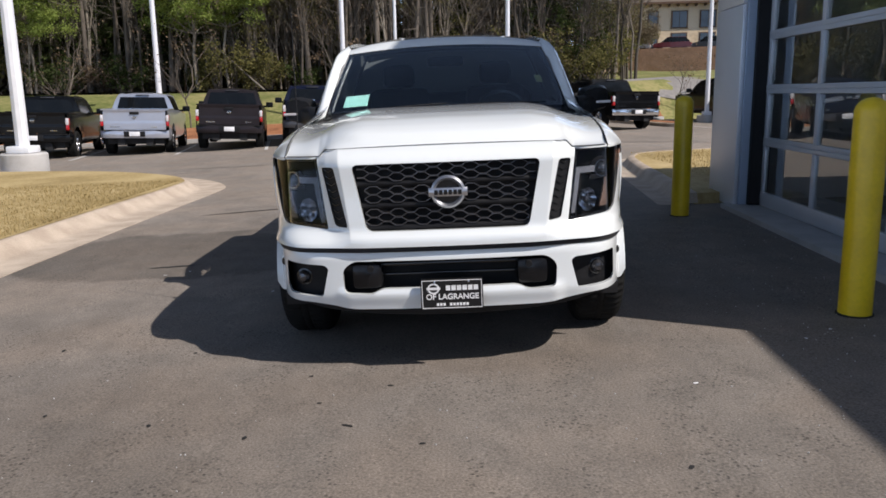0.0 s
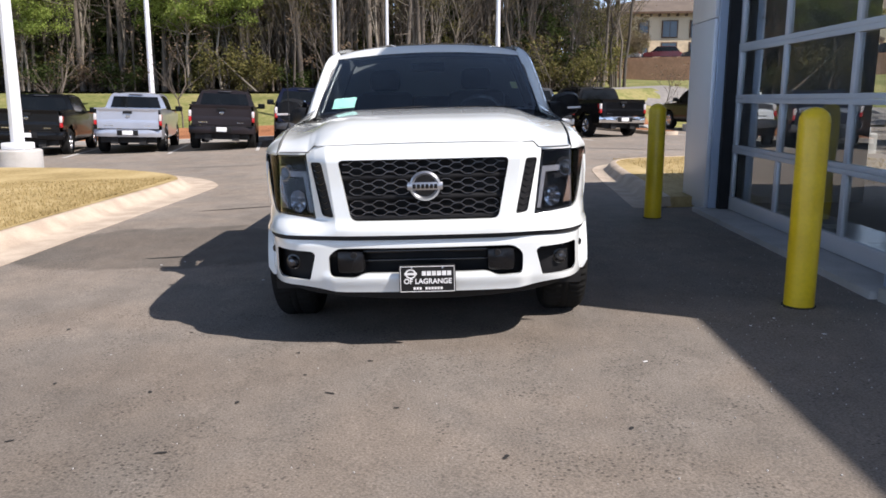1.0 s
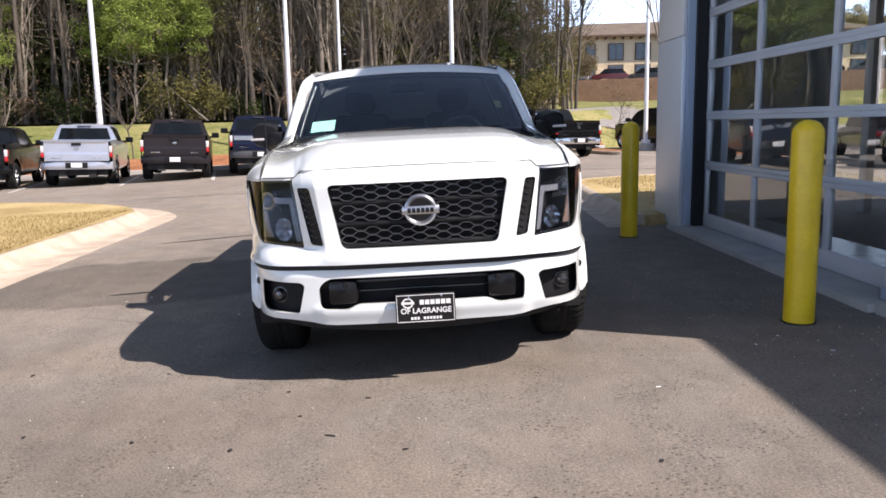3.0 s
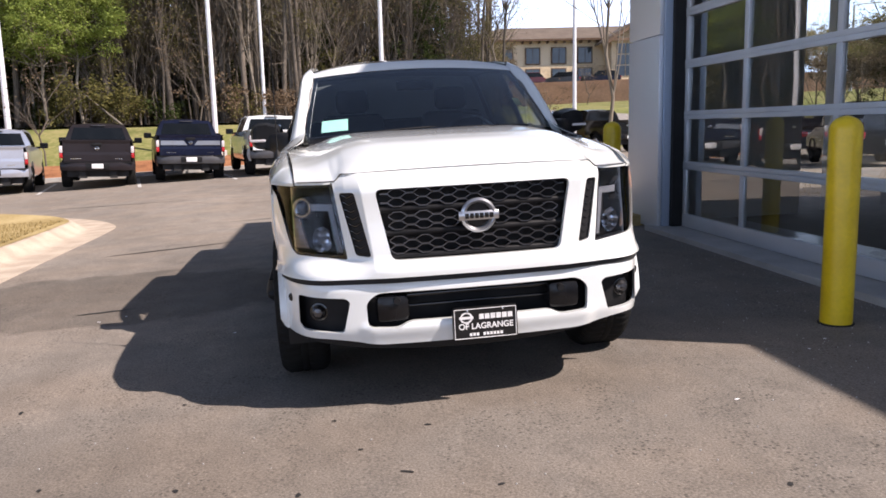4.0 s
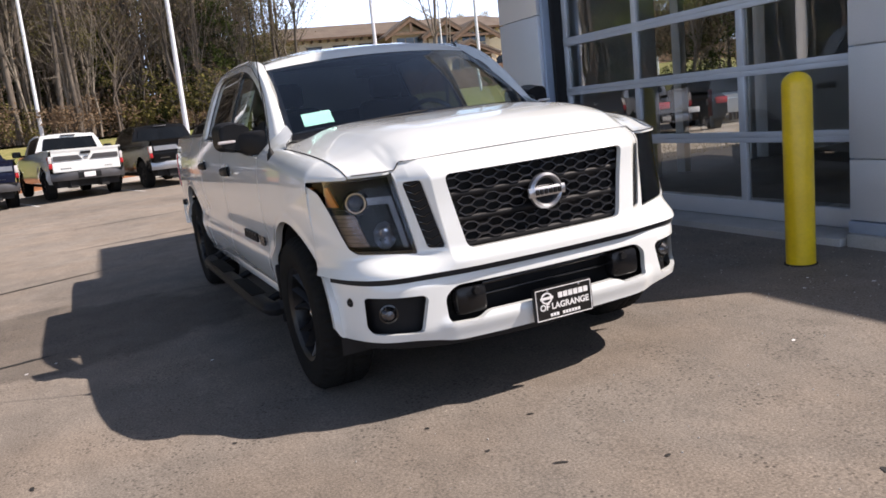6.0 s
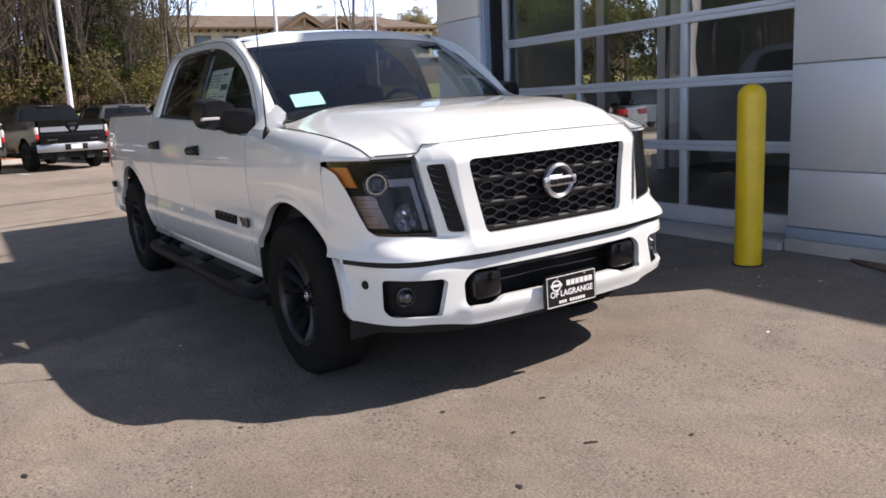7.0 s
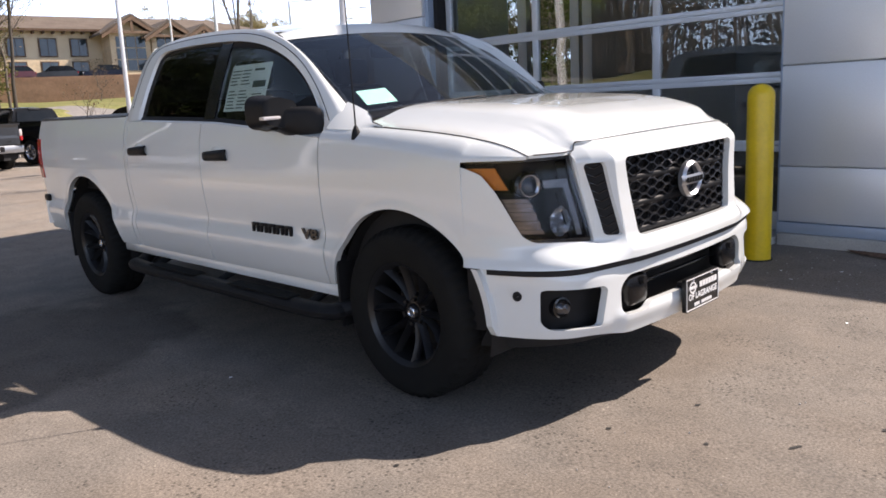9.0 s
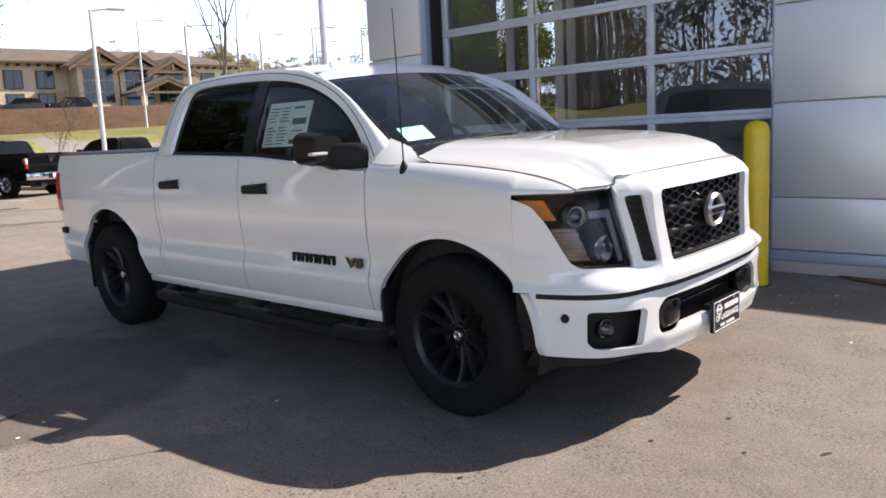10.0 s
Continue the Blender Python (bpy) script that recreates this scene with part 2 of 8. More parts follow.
def ground_material(name, stops, scale, fine, bump):
    """Ground of three mixed colours at two scales."""
    m = bpy.data.materials.new(name)
    m.use_nodes = True
    n, l = m.node_tree.nodes, m.node_tree.links
    b = n["Principled BSDF"]
    b.inputs["Roughness"].default_value = 0.92
    b.inputs["Specular IOR Level"].default_value = 0.25
    where = n.new("ShaderNodeTexCoord")
    a, c = n.new("ShaderNodeTexNoise"), n.new("ShaderNodeTexNoise")
    a.inputs["Scale"].default_value, a.inputs["Detail"].default_value = scale, 6.0
    c.inputs["Scale"].default_value, c.inputs["Detail"].default_value = fine, 4.0
    for t in (a, c):
        l.new(where.outputs["Object"], t.inputs["Vector"])
    add = n.new("ShaderNodeMath")
    add.operation = "MULTIPLY_ADD"
    add.inputs[1].default_value = 0.45
    l.new(c.outputs["Fac"], add.inputs[0])
    half = n.new("ShaderNodeMath")
    half.operation = "MULTIPLY"
    half.inputs[1].default_value = 0.55
    l.new(a.outputs["Fac"], half.inputs[0])
    l.new(half.outputs[0], add.inputs[2])
    r = n.new("ShaderNodeValToRGB")
    r.color_ramp.elements[0].position, r.color_ramp.elements[1].position = 0.38, 0.62
    r.color_ramp.elements[0].color, r.color_ramp.elements[1].color = (*stops[0], 1), (*stops[2], 1)
    r.color_ramp.elements.new(0.5).color = (*stops[1], 1)
    l.new(add.outputs[0], r.inputs[0])
    l.new(r.outputs[0], b.inputs["Base Color"])
    bp = n.new("ShaderNodeBump")
    bp.inputs["Strength"].default_value, bp.inputs["Distance"].default_value = bump, 0.02
    l.new(c.outputs["Fac"], bp.inputs["Height"])
    l.new(bp.outputs[0], b.inputs["Normal"])
    return m


GRASS = ground_material("spring_grass", ((0.10, 0.12, 0.03), (0.175, 0.18, 0.058), (0.27, 0.24, 0.10)), 0.35, 5.0, 0.6)
DRYGRASS = ground_material("dormant_grass", ((0.27, 0.20, 0.085), (0.38, 0.29, 0.13), (0.47, 0.37, 0.19)), 0.8, 16.0, 0.7)
MULCH = ground_material("red_pine_straw", ((0.16, 0.065, 0.03), (0.30, 0.13, 0.06), (0.38, 0.19, 0.09)), 1.2, 14.0, 0.8)
LITTER = ground_material("forest_litter", ((0.10, 0.07, 0.045), (0.19, 0.14, 0.09), (0.28, 0.21, 0.14)), 0.4, 4.0, 0.8)
SOIL = ground_material("bare_soil", ((0.10, 0.055, 0.035), (0.17, 0.10, 0.065), (0.24, 0.15, 0.10)), 2.0, 22.0, 0.8)
ROAD = ground_material("pale_road", ((0.20, 0.19, 0.18), (0.24, 0.225, 0.21), (0.28, 0.26, 0.24)), 0.3, 5.0, 0.2)


def asphalt_material():
    """Aged asphalt: stone specks, broad paler wear, tyre tracks along the drive, and a darker ragged patch."""
    m = bpy.data.materials.new("asphalt")
    m.use_nodes = True
    n, l = m.node_tree.nodes, m.node_tree.links
    b = n["Principled BSDF"]
    b.inputs["Specular IOR Level"].default_value = 0.35
    where = n.new("ShaderNodeTexCoord")

    def tex(scale, detail, stretched=(1, 1, 1)):
        mp = n.new("ShaderNodeMapping")
        mp.inputs["Scale"].default_value = stretched
        l.new(where.outputs["Object"], mp.inputs[0])
        t = n.new("ShaderNodeTexNoise")
        t.inputs["Scale"].default_value, t.inputs["Detail"].default_value = scale, detail
        l.new(mp.outputs[0], t.inputs["Vector"])
        return t.outputs["Fac"]

    def span(socket, a, c, d, e):
        r = n.new("ShaderNodeMapRange")
        r.inputs[1].default_value, r.inputs[2].default_value, r.inputs[3].default_value, r.inputs[4].default_value = a, c, d, e
        l.new(socket, r.inputs[0])
        return r.outputs[0]

    def times(a, c):
        t = n.new("ShaderNodeMath")
        t.operation = "MULTIPLY"
        l.new(a, t.inputs[0])
        l.new(c, t.inputs[1])
        return t.outputs[0]

    broad = span(tex(0.45, 7, (1.2, 0.6, 1)), 0.3, 0.7, 0.86, 1.18)
    mid = times(span(tex(3.2, 6), 0.3, 0.7, 0.89, 1.11), span(tex(9.0, 6, (1.3, 0.6, 1)), 0.35, 0.7, 0.96, 1.06))
    grain = tex(95.0, 3)
    speck = span(grain, 0.25, 0.75, 0.60, 1.42)
    stone = n.new("ShaderNodeTexVoronoi")
    stone.inputs["Scale"].default_value = 70.0
    l.new(where.outputs["Object"], stone.inputs["Vector"])
    chips = span(stone.outputs["Distance"], 0.0, 0.20, 1.65, 0.97)
    pit = n.new("ShaderNodeTexVoronoi")
    pit.inputs["Scale"].default_value = 17.0
    l.new(where.outputs["Object"], pit.inputs["Vector"])
    pits = span(pit.outputs["Distance"], 0.05, 0.17, 0.62, 1.0)
    pale = n.new("ShaderNodeTexVoronoi")
    pale.inputs["Scale"].default_value = 34.0
    l.new(where.outputs["Object"], pale.inputs["Vector"])
    crumbs = span(pale.outputs["Distance"], 0.06, 0.16, 1.0, 0.0)
    crumbs = span(times(crumbs, span(tex(26.0, 2), 0.50, 0.60, 0.0, 1.0)), 0.0, 1.0, 1.0, 1.75)
    # darker patch that reaches from the gutter under the truck, ragged at its rim
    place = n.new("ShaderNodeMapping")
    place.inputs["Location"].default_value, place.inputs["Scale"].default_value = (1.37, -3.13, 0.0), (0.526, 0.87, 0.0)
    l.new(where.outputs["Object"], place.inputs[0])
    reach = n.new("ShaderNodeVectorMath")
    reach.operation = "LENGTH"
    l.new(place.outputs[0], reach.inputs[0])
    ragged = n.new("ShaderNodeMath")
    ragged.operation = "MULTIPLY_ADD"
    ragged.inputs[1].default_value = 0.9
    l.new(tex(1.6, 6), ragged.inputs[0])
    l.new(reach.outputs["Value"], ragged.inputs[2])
    patch_tone = span(ragged.outputs[0], 1.36, 1.48, 0.66, 1.0)
    # crumbly stretches where the fines have worn out between the stones
    worn = n.new("ShaderNodeTexVoronoi")
    worn.inputs["Scale"].default_value = 36.0
    l.new(where.outputs["Object"], worn.inputs["Vector"])
    hollow = times(span(worn.outputs["Distance"], 0.14, 0.34, 1.0, 0.0), span(tex(2.6, 9, (1.0, 0.7, 1)), 0.50, 0.58, 0.0, 1.0))
    crumbs = times(crumbs, span(hollow, 0.0, 1.0, 1.03, 0.42))
    # the lot past the drive is older and paler
    axes = n.new("ShaderNodeSeparateXYZ")
    l.new(where.outputs["Object"], axes.inputs[0])
    older = n.new("ShaderNodeMath")
    older.operation = "MULTIPLY_ADD"
    older.inputs[1].default_value = 3.0
    l.new(tex(0.8, 4), older.inputs[0])
    l.new(axes.outputs["Y"], older.inputs[2])
    patch_tone = times(times(patch_tone, span(older.outputs[0], 6.0, 9.5, 1.0, 1.16)), span(older.outputs[0], 0.4, 3.6, 0.90, 1.12))
    value = times(times(times(times(broad, mid), times(speck, chips)), pits), times(crumbs, patch_tone))
    tint = n.new("ShaderNodeMixRGB")
    tint.blend_type, tint.inputs[0].default_value = "MULTIPLY", 1.0
    tone = n.new("ShaderNodeMixRGB")
    tone.inputs[1].default_value, tone.inputs[2].default_value = (0.178, 0.151, 0.124, 1), (0.164, 0.145, 0.124, 1)
    l.new(span(tex(1.1, 5), 0.4, 0.6, 0.0, 1.0), tone.inputs[0])
    l.new(tone.outputs[0], tint.inputs[1])
    l.new(value, tint.inputs[2])
    l.new(tint.outputs[0], b.inputs["Base Color"])
    l.new(span(broad, 0.8, 1.2, 0.78, 0.9), b.inputs["Roughness"])
    bp = n.new("ShaderNodeBump")
    bp.inputs["Strength"].default_value, bp.inputs["Distance"].default_value = 0.5, 0.006
    l.new(times(grain, span(hollow, 0.0, 1.0, 1.0, 0.25)), bp.inputs["Height"])
    l.new(bp.outputs[0], b.inputs["Normal"])
    return m


ASPHALT = asphalt_material()
TARSPOT = material("dark_tar_spot", (0.02, 0.019, 0.018), rough=0.7)

# ---- mesh helpers ----


def link_bm(name, bm, mat, parent=None, label="", sharp=35.0):
    """One mesh object from a bmesh: smooth faces, with edges past the angle kept sharp."""
    bmesh.ops.recalc_face_normals(bm, faces=bm.faces)
    bm.normal_update()
    lim = radians(sharp)
    for f in bm.faces:
        f.smooth = True
    for e in bm.edges:
        if len(e.link_faces) == 2 and e.calc_face_angle(0.0) > lim:
            e.smooth = False
    me = bpy.data.meshes.new(name)
    bm.to_mesh(me)
    bm.free()
    for mm in mat if isinstance(mat, (list, tuple)) else [mat]:
        me.materials.append(mm)
    ob = new(name, me)
    if parent:
        ob.parent = parent
    if label:
        ob["label"] = label
    return ob


def part(name, bm, mat, parent, label="", sharp=35.0):
    return link_bm(name, bm, mat, parent, label, sharp)


def empty(name, m):
    ob = new(name)
    ob.empty_display_size = 0.2
    ob.matrix_world = m
    return ob


def box(bm, lo, hi, bevel=0.0, m=None):
    c = [(a + b) / 2 for a, b in zip(lo, hi)]
    s = [max(abs(b - a), 1e-4) for a, b in zip(lo, hi)]
    r = bmesh.ops.create_cube(bm, size=1.0, matrix=Matrix.Translation(c) @ Matrix.Diagonal((*s, 1)))
    if bevel:
        es = {e for v in r["verts"] for e in v.link_edges}
        r2 = bmesh.ops.bevel(bm, geom=list(es), offset=min(bevel, min(s) * 0.45), segments=2, affect="EDGES", profile=0.5)
        vs = {v for f in r2["faces"] for v in f.verts} | {v for v in r["verts"] if v.is_valid}
    else:
        vs = set(r["verts"])
    if m is not None:
        bmesh.ops.transform(bm, matrix=m, verts=list(vs))
    return bm


def boxes(*spec, bevel=0.0):
    bm = bmesh.new()
    for lo, hi in spec:
        box(bm, lo, hi, bevel)
    return bm


def grid(fn, us, vs, bm=None):
    bm = bm or bmesh.new()
    rows = [[bm.verts.new(fn(u, v)) for u in us] for v in vs]
    for a, b in zip(rows, rows[1:]):
        for i in range(len(us) - 1):
            q = (a[i], a[i + 1], b[i + 1], b[i])
            try:
                bm.faces.new(q)
            except ValueError:
                pass
    return bm


def thick(bm, t):
    bmesh.ops.recalc_face_normals(bm, faces=bm.faces)
    bmesh.ops.solidify(bm, geom=list(bm.faces), thickness=t)
    return bm


def shell_y(fn, us, vs, depth):
    """A closed shell: the sheet fn(u, v) and the same sheet further back, joined round the rim."""
    bm = bmesh.new()
    sheets = []
    for d in (0.0, depth):
        sheets.append([[bm.verts.new(Vector(fn(u, v)) + Vector((0, d, 0))) for u in us] for v in vs])
    for k, rows in enumerate(sheets):
        for a, b in zip(rows, rows[1:]):
            for i in range(len(us) - 1):
                q = (a[i], a[i + 1], b[i + 1], b[i])
                bm.faces.new(q if k == 0 else q[::-1])
    f, g = sheets

    def loop(r):
        return r[0] + [row[-1] for row in r[1:]] + r[-1][-2::-1] + [row[0] for row in r[-2:0:-1]]
    p, q = loop(f), loop(g)
    for i in range(len(p)):
        j = (i + 1) % len(p)
        bm.faces.new((p[j], p[i], q[i], q[j]))
    bmesh.ops.recalc_face_normals(bm, faces=bm.faces)
    return bm


def lathe(profile, n=32, axis="x", bm=None, closed=False):
    """Turns (radius, along) pairs round an axis."""
    bm = bm or bmesh.new()
    rings = []
    for i in range(n):
        a = 2 * math.pi * i / n
        ring = []
        for r, h in profile:
            p, q = r * math.cos(a), r * math.sin(a)
            ring.append(bm.verts.new((h, p, q) if axis == "x" else (p, q, h) if axis == "z" else (p, h, q)))
        rings.append(ring)
    k = len(profile)
    for i in range(n):
        a, b = rings[i], rings[(i + 1) % n]
        for j in range(k if closed else k - 1):
            bm.faces.new((a[j], a[(j + 1) % k], b[(j + 1) % k], b[j]))
    return bm


def tube(points, radius, n=8, bm=None, cap=True):
    """A tapered tube along points; radius is one number or one for each point."""
    bm = bm or bmesh.new()
    pts = [Vector(p) for p in points]
    rad = radius if isinstance(radius, (list, tuple)) else [radius] * len(pts)
    rings = []
    side = None
    for i, p in enumerate(pts):
        d = (pts[min(i + 1, len(pts) - 1)] - pts[max(i - 1, 0)]).normalized()
        if side is None:
            side = d.cross(Vector((0, 0, 1)) if abs(d.z) < 0.9 else Vector((1, 0, 0))).normalized()
        side = (side - d * side.dot(d)).normalized()
        up = d.cross(side)
        rings.append([bm.verts.new(p + (side * math.cos(2 * math.pi * k / n) + up * math.sin(2 * math.pi * k / n)) * rad[i]) for k in range(n)])
    for a, b in zip(rings, rings[1:]):
        for k in range(n):
            bm.faces.new((a[k], a[(k + 1) % n], b[(k + 1) % n], b[k]))
    if cap:
        bm.faces.new(rings[0][::-1])
        bm.faces.new(rings[-1])
    return bm


def prism(poly, lo, hi, axis="y", bm=None):
    """A flat polygon pushed along an axis. poly is (a, b) of the two other axes, in order."""
    bm = bm or bmesh.new()

    def at(p, h):
        return (h, p[0], p[1]) if axis == "x" else (p[0], h, p[1]) if axis == "y" else (p[0], p[1], h)

    a = [bm.verts.new(at(p, lo)) for p in poly]
    b = [bm.verts.new(at(p, hi)) for p in poly]
    bm.faces.new(a)
    bm.faces.new(b[::-1])
    for i in range(len(poly)):
        j = (i + 1) % len(poly)
        bm.faces.new((a[i], b[i], b[j], a[j]))
    bmesh.ops.recalc_face_normals(bm, faces=bm.faces)
    return bm


def carve(bm, cutters, op="DIFFERENCE"):
    """The solid bm less the solid cutters; gives a fresh bmesh."""
    def temp(b):
        me = bpy.data.meshes.new("temp")
        b.to_mesh(me)
        b.free()
        return new("temp", me)
    bmesh.ops.recalc_face_normals(bm, faces=bm.faces)
    base = temp(bm)
    gone = [base]
    for c in cutters:
        t = temp(c)
        gone.append(t)
        md = base.modifiers.new("cut", "BOOLEAN")
        md.operation, md.object, md.solver = op, t, "EXACT"
    bpy.context.view_layer.update()
    dg = bpy.context.evaluated_depsgraph_get()
    out = bmesh.new()
    out.from_mesh(base.evaluated_get(dg).data)
    for o in gone:
        me = o.data
        bpy.data.objects.remove(o)
        bpy.data.meshes.remove(me)
    return out


def smooth(a, b, x):
    t = min(max((x - a) / (b - a), 0.0), 1.0)
    return t * t * (3 - 2 * t)


def curve1(pts, x):
    """Straight pieces through (x, value) pairs."""
    if x <= pts[0][0]:
        return pts[0][1]
    for (a, p), (b, q) in zip(pts, pts[1:]):
        if x <= b:
            return p + (q - p) * (x - a) / (b - a)
    return pts[-1][1]


def rounded(poly, r, k=4):
    """The polygon with its corners rounded."""
    out = []
    n = len(poly)
    for i in range(n):
        p, a, b = Vector(poly[i]), Vector(poly[i - 1]), Vector(poly[(i + 1) % n])
        da, db = a - p, b - p
        rr = min(r, da.length * 0.45, db.length * 0.45)
        s, e = p + da.normalized() * rr, p + db.normalized() * rr
        for j in range(k + 1):
            t = j / k
            q = s.lerp(p, t).lerp(p.lerp(e, t), t)
            out.append((q.x, q.y))
    return out


def lerp(a, b, t):
    return a + (b - a) * t


# ---- ground ----
SLOPE = 0.026
RET_A, RET_B = Vector((14.0, 94.0)), Vector((58.0, 72.5))
RET_DIR = (RET_B - RET_A).normalized()
RET_BACK = Vector((-RET_DIR.y, RET_DIR.x))


FARLOT = [(-14, -0.36), (-12, -0.30), (-9.5, -0.27), (-6.7, -0.17), (-4.2, -0.09), (-1.6, -0.01), (1, 0.0), (4, -0.02), (7.3, 0.03), (12, 0.05)]
LOT_EDGE = [(-24, 24.3), (-10, 25.9), (-2.8, 26.9), (0.5, 28.0), (3.3, 30.2), (6.5, 32.0), (10, 34.3), (26, 36.5)]


def height(x, y):
    """The lie of the land: a lot that falls to the west, a grass bank with a road on it, a hill behind."""
    lot = SLOPE * min(max(x, -14.0), 10.0)
    lot = lerp(lot, curve1(FARLOT, x), smooth(9.0, 18.0, y))
    edge = curve1(LOT_EDGE, x) + 0.5
    rise = smooth(edge, 36.8 + 0.10 * max(x - 2.0, 0.0) + 0.5 * max(x - 8.0, 0.0), y) * (1.75 + 0.03 * x * smooth(0, 12, x) - lot * 0.9)
    far = smooth(44.0, 84.0, y) * lerp(1.7, 0.95, smooth(10.0, 24.0, x))
    west = smooth(-26.0, -46.0, x) * 1.6
    return lot + rise + far + west


def sheet(name, xs, ys, lift, mat, keep=None, label="", kind="structure", category=""):
    bm = bmesh.new()
    vs = {}
    for j, y in enumerate(ys):
        for i, x in enumerate(xs):
            vs[i, j] = bm.verts.new((x, y, height(x, y) + lift))
    for j in range(len(ys) - 1):
        for i in range(len(xs) - 1):
            if keep is None or keep((xs[i] + xs[i + 1]) / 2, (ys[j] + ys[j + 1]) / 2):
                bm.faces.new((vs[i, j], vs[i + 1, j], vs[i + 1, j + 1], vs[i, j + 1]))
    bmesh.ops.delete(bm, geom=[v for v in bm.verts if not v.link_faces], context="VERTS")
    ob = link_bm(name, bm, mat, sharp=80)
    return tagged(ob, label, category, "", kind)


def steps(*stops):
    """Coordinates with changing spacing: from, step, to, step, to ..."""
    out = [stops[0]]
    for st, to in zip(stops[1::2], stops[2::2]):
        n = max(1, round((to - out[-1]) / st))
        a = out[-1]
        out += [a + (to - a) * (k + 1) / n for k in range(n)]
    return out


XS = steps(-420, 60, -60, 6, -24, 1, 26, 4, 70, 50, 420)
YS = steps(-420, 60, -40, 8, 8, 0.5, 44, 4, 70, 0.7, 100, 20, 140, 60, 420)
sheet("ground", XS, YS, -0.09, GRASS, label="pale green spring grass on banks and verges", category="ground")
LX = steps(-24, 1, 26)
LY = steps(-40, 4, 8, 0.5, 36)
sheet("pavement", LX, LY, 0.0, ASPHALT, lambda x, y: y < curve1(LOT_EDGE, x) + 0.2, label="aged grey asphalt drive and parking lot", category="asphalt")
sheet("road", steps(-120, 6, 60), steps(37.0, 0.8, 41.0), 0.02, ROAD, label="pale road beyond the grass bank", category="road")


def draped(name, poly, lift, mat, label, category, kind="", parent=None, sink=0.0):
    """A flat-lying polygon on the ground, its edge turned down."""
    bm = bmesh.new()
    top = [bm.verts.new((x, y, height(x, y) + lift)) for x, y in poly]
    f = bm.faces.new(top)
    if sink:
        low = [bm.verts.new((x, y, height(x, y) - sink)) for x, y in poly]
        for i in range(len(poly)):
            j = (i + 1) % len(poly)
            bm.faces.new((top[i], low[i], low[j], top[j]))
    bmesh.ops.triangulate(bm, faces=[f])
    ob = link_bm(name, bm, mat, parent, sharp=60)
    return tagged(ob, label, category, "", kind)


def swept(name, line, profile, mat, label, category, kind="structure"):
    """A kerb: a profile of (outward, up) carried along a line on the ground."""
    bm = bmesh.new()
    rows = []
    pts = [Vector(p) for p in line]
    for i, p in enumerate(pts):
        d = (pts[min(i + 1, len(pts) - 1)] - pts[max(i - 1, 0)]).normalized()
        side = Vector((d.y, -d.x))
        rows.append([bm.verts.new((*(p + side * a), height(*(p + side * a)) + h)) for a, h in profile])
    for a, b in zip(rows, rows[1:]):
        for k in range(len(profile) - 1):
            bm.faces.new((a[k], a[k + 1], b[k + 1], b[k]))
    for r in (rows[0], rows[-1]):
        if len(r) > 2:
            bm.faces.new(r)
    return tagged(link_bm(name, bm, mat, sharp=40), label, category, "", kind)


def spline(pts, n=8):
    """A smooth line through points."""
    out = []
    P = [Vector(p) for p in pts]
    P = [P[0] * 2 - P[1]] + P + [P[-1] * 2 - P[-2]]
    for i in range(1, len(P) - 2):
        for k in range(n):
            t = k / n
            a, b, c, d = P[i - 1], P[i], P[i + 1], P[i + 2]
            out.append(0.5 * (2 * b + (c - a) * t + (2 * a - 5 * b + 4 * c - d) * t * t + (3 * b - a - 3 * c + d) * t ** 3))
    out.append(P[-2])
    return [tuple(v) for v in out]


KERB = [(0.0, -0.02), (0.0, 0.006), (-0.40, 0.0), (-0.47, 0.025), (-0.55, 0.085), (-0.60, 0.125), (-0.64, 0.14), (-0.70, 0.146), (-0.72, 0.02)]
NARROW_KERB = [(0.0, -0.02), (0.0, 0.006), (-0.20, 0.0), (-0.25, 0.03), (-0.30, 0.10), (-0.34, 0.135), (-0.44, 0.142), (-0.46, 0.02)]
west_line = spline([(-3.95, -14), (-3.93, -4), (-3.92, 2), (-3.88, 6), (-3.82, 8.6), (-3.95, 9.7), (-4.75, 11.0), (-6.4, 12.4), (-8.4, 13.4), (-11.0, 14.2), (-16, 15.4), (-24, 16)])
swept("kerb", west_line, KERB, CONCRETE, "buff concrete kerb and gutter round a lawn", "kerb")


def inset(line, off):
    out = []
    P = [Vector(p) for p in line]
    for i, p in enumerate(P):
        d = (P[min(i + 1, len(P) - 1)] - P[max(i - 1, 0)]).normalized()
        q = p + Vector((d.y, -d.x)) * off
        out.append((q.x, q.y))
    return out


draped("lawn", inset(west_line, -0.66) + [(-24, -14)], 0.15, DRYGRASS, "dormant straw-coloured lawn inside the kerb", "lawn", "structure")
east_line = spline([(8.6, 13.2), (7.0, 13.1), (5.0, 12.8), (3.6, 12.3), (2.98, 11.2), (2.72, 9.4), (2.58, 7.4), (2.44, 5.5)])
swept("kerb", east_line, NARROW_KERB, CONCRETE, "buff concrete kerb and gutter beside the building", "kerb")
draped("lawn", inset(east_line, -0.42) + [(3.14, 5.5), (5.2, 6.0)], 0.13, DRYGRASS, "dry lawn between kerb and building", "lawn", "structure", sink=0.2)

# ---- workshop bay with its sectional glass door ----
BAY = Matrix.Translation((3.05, 0.90, 0)) @ pose(0, 0, 0, 0, 0, -1.375)
DOOR0, DOOR1, BAY0, BAY1, ROOF, DEPTH = 0.0, 4.10, -1.10, 5.05, 5.55, 0.28
LINTEL = 4.22


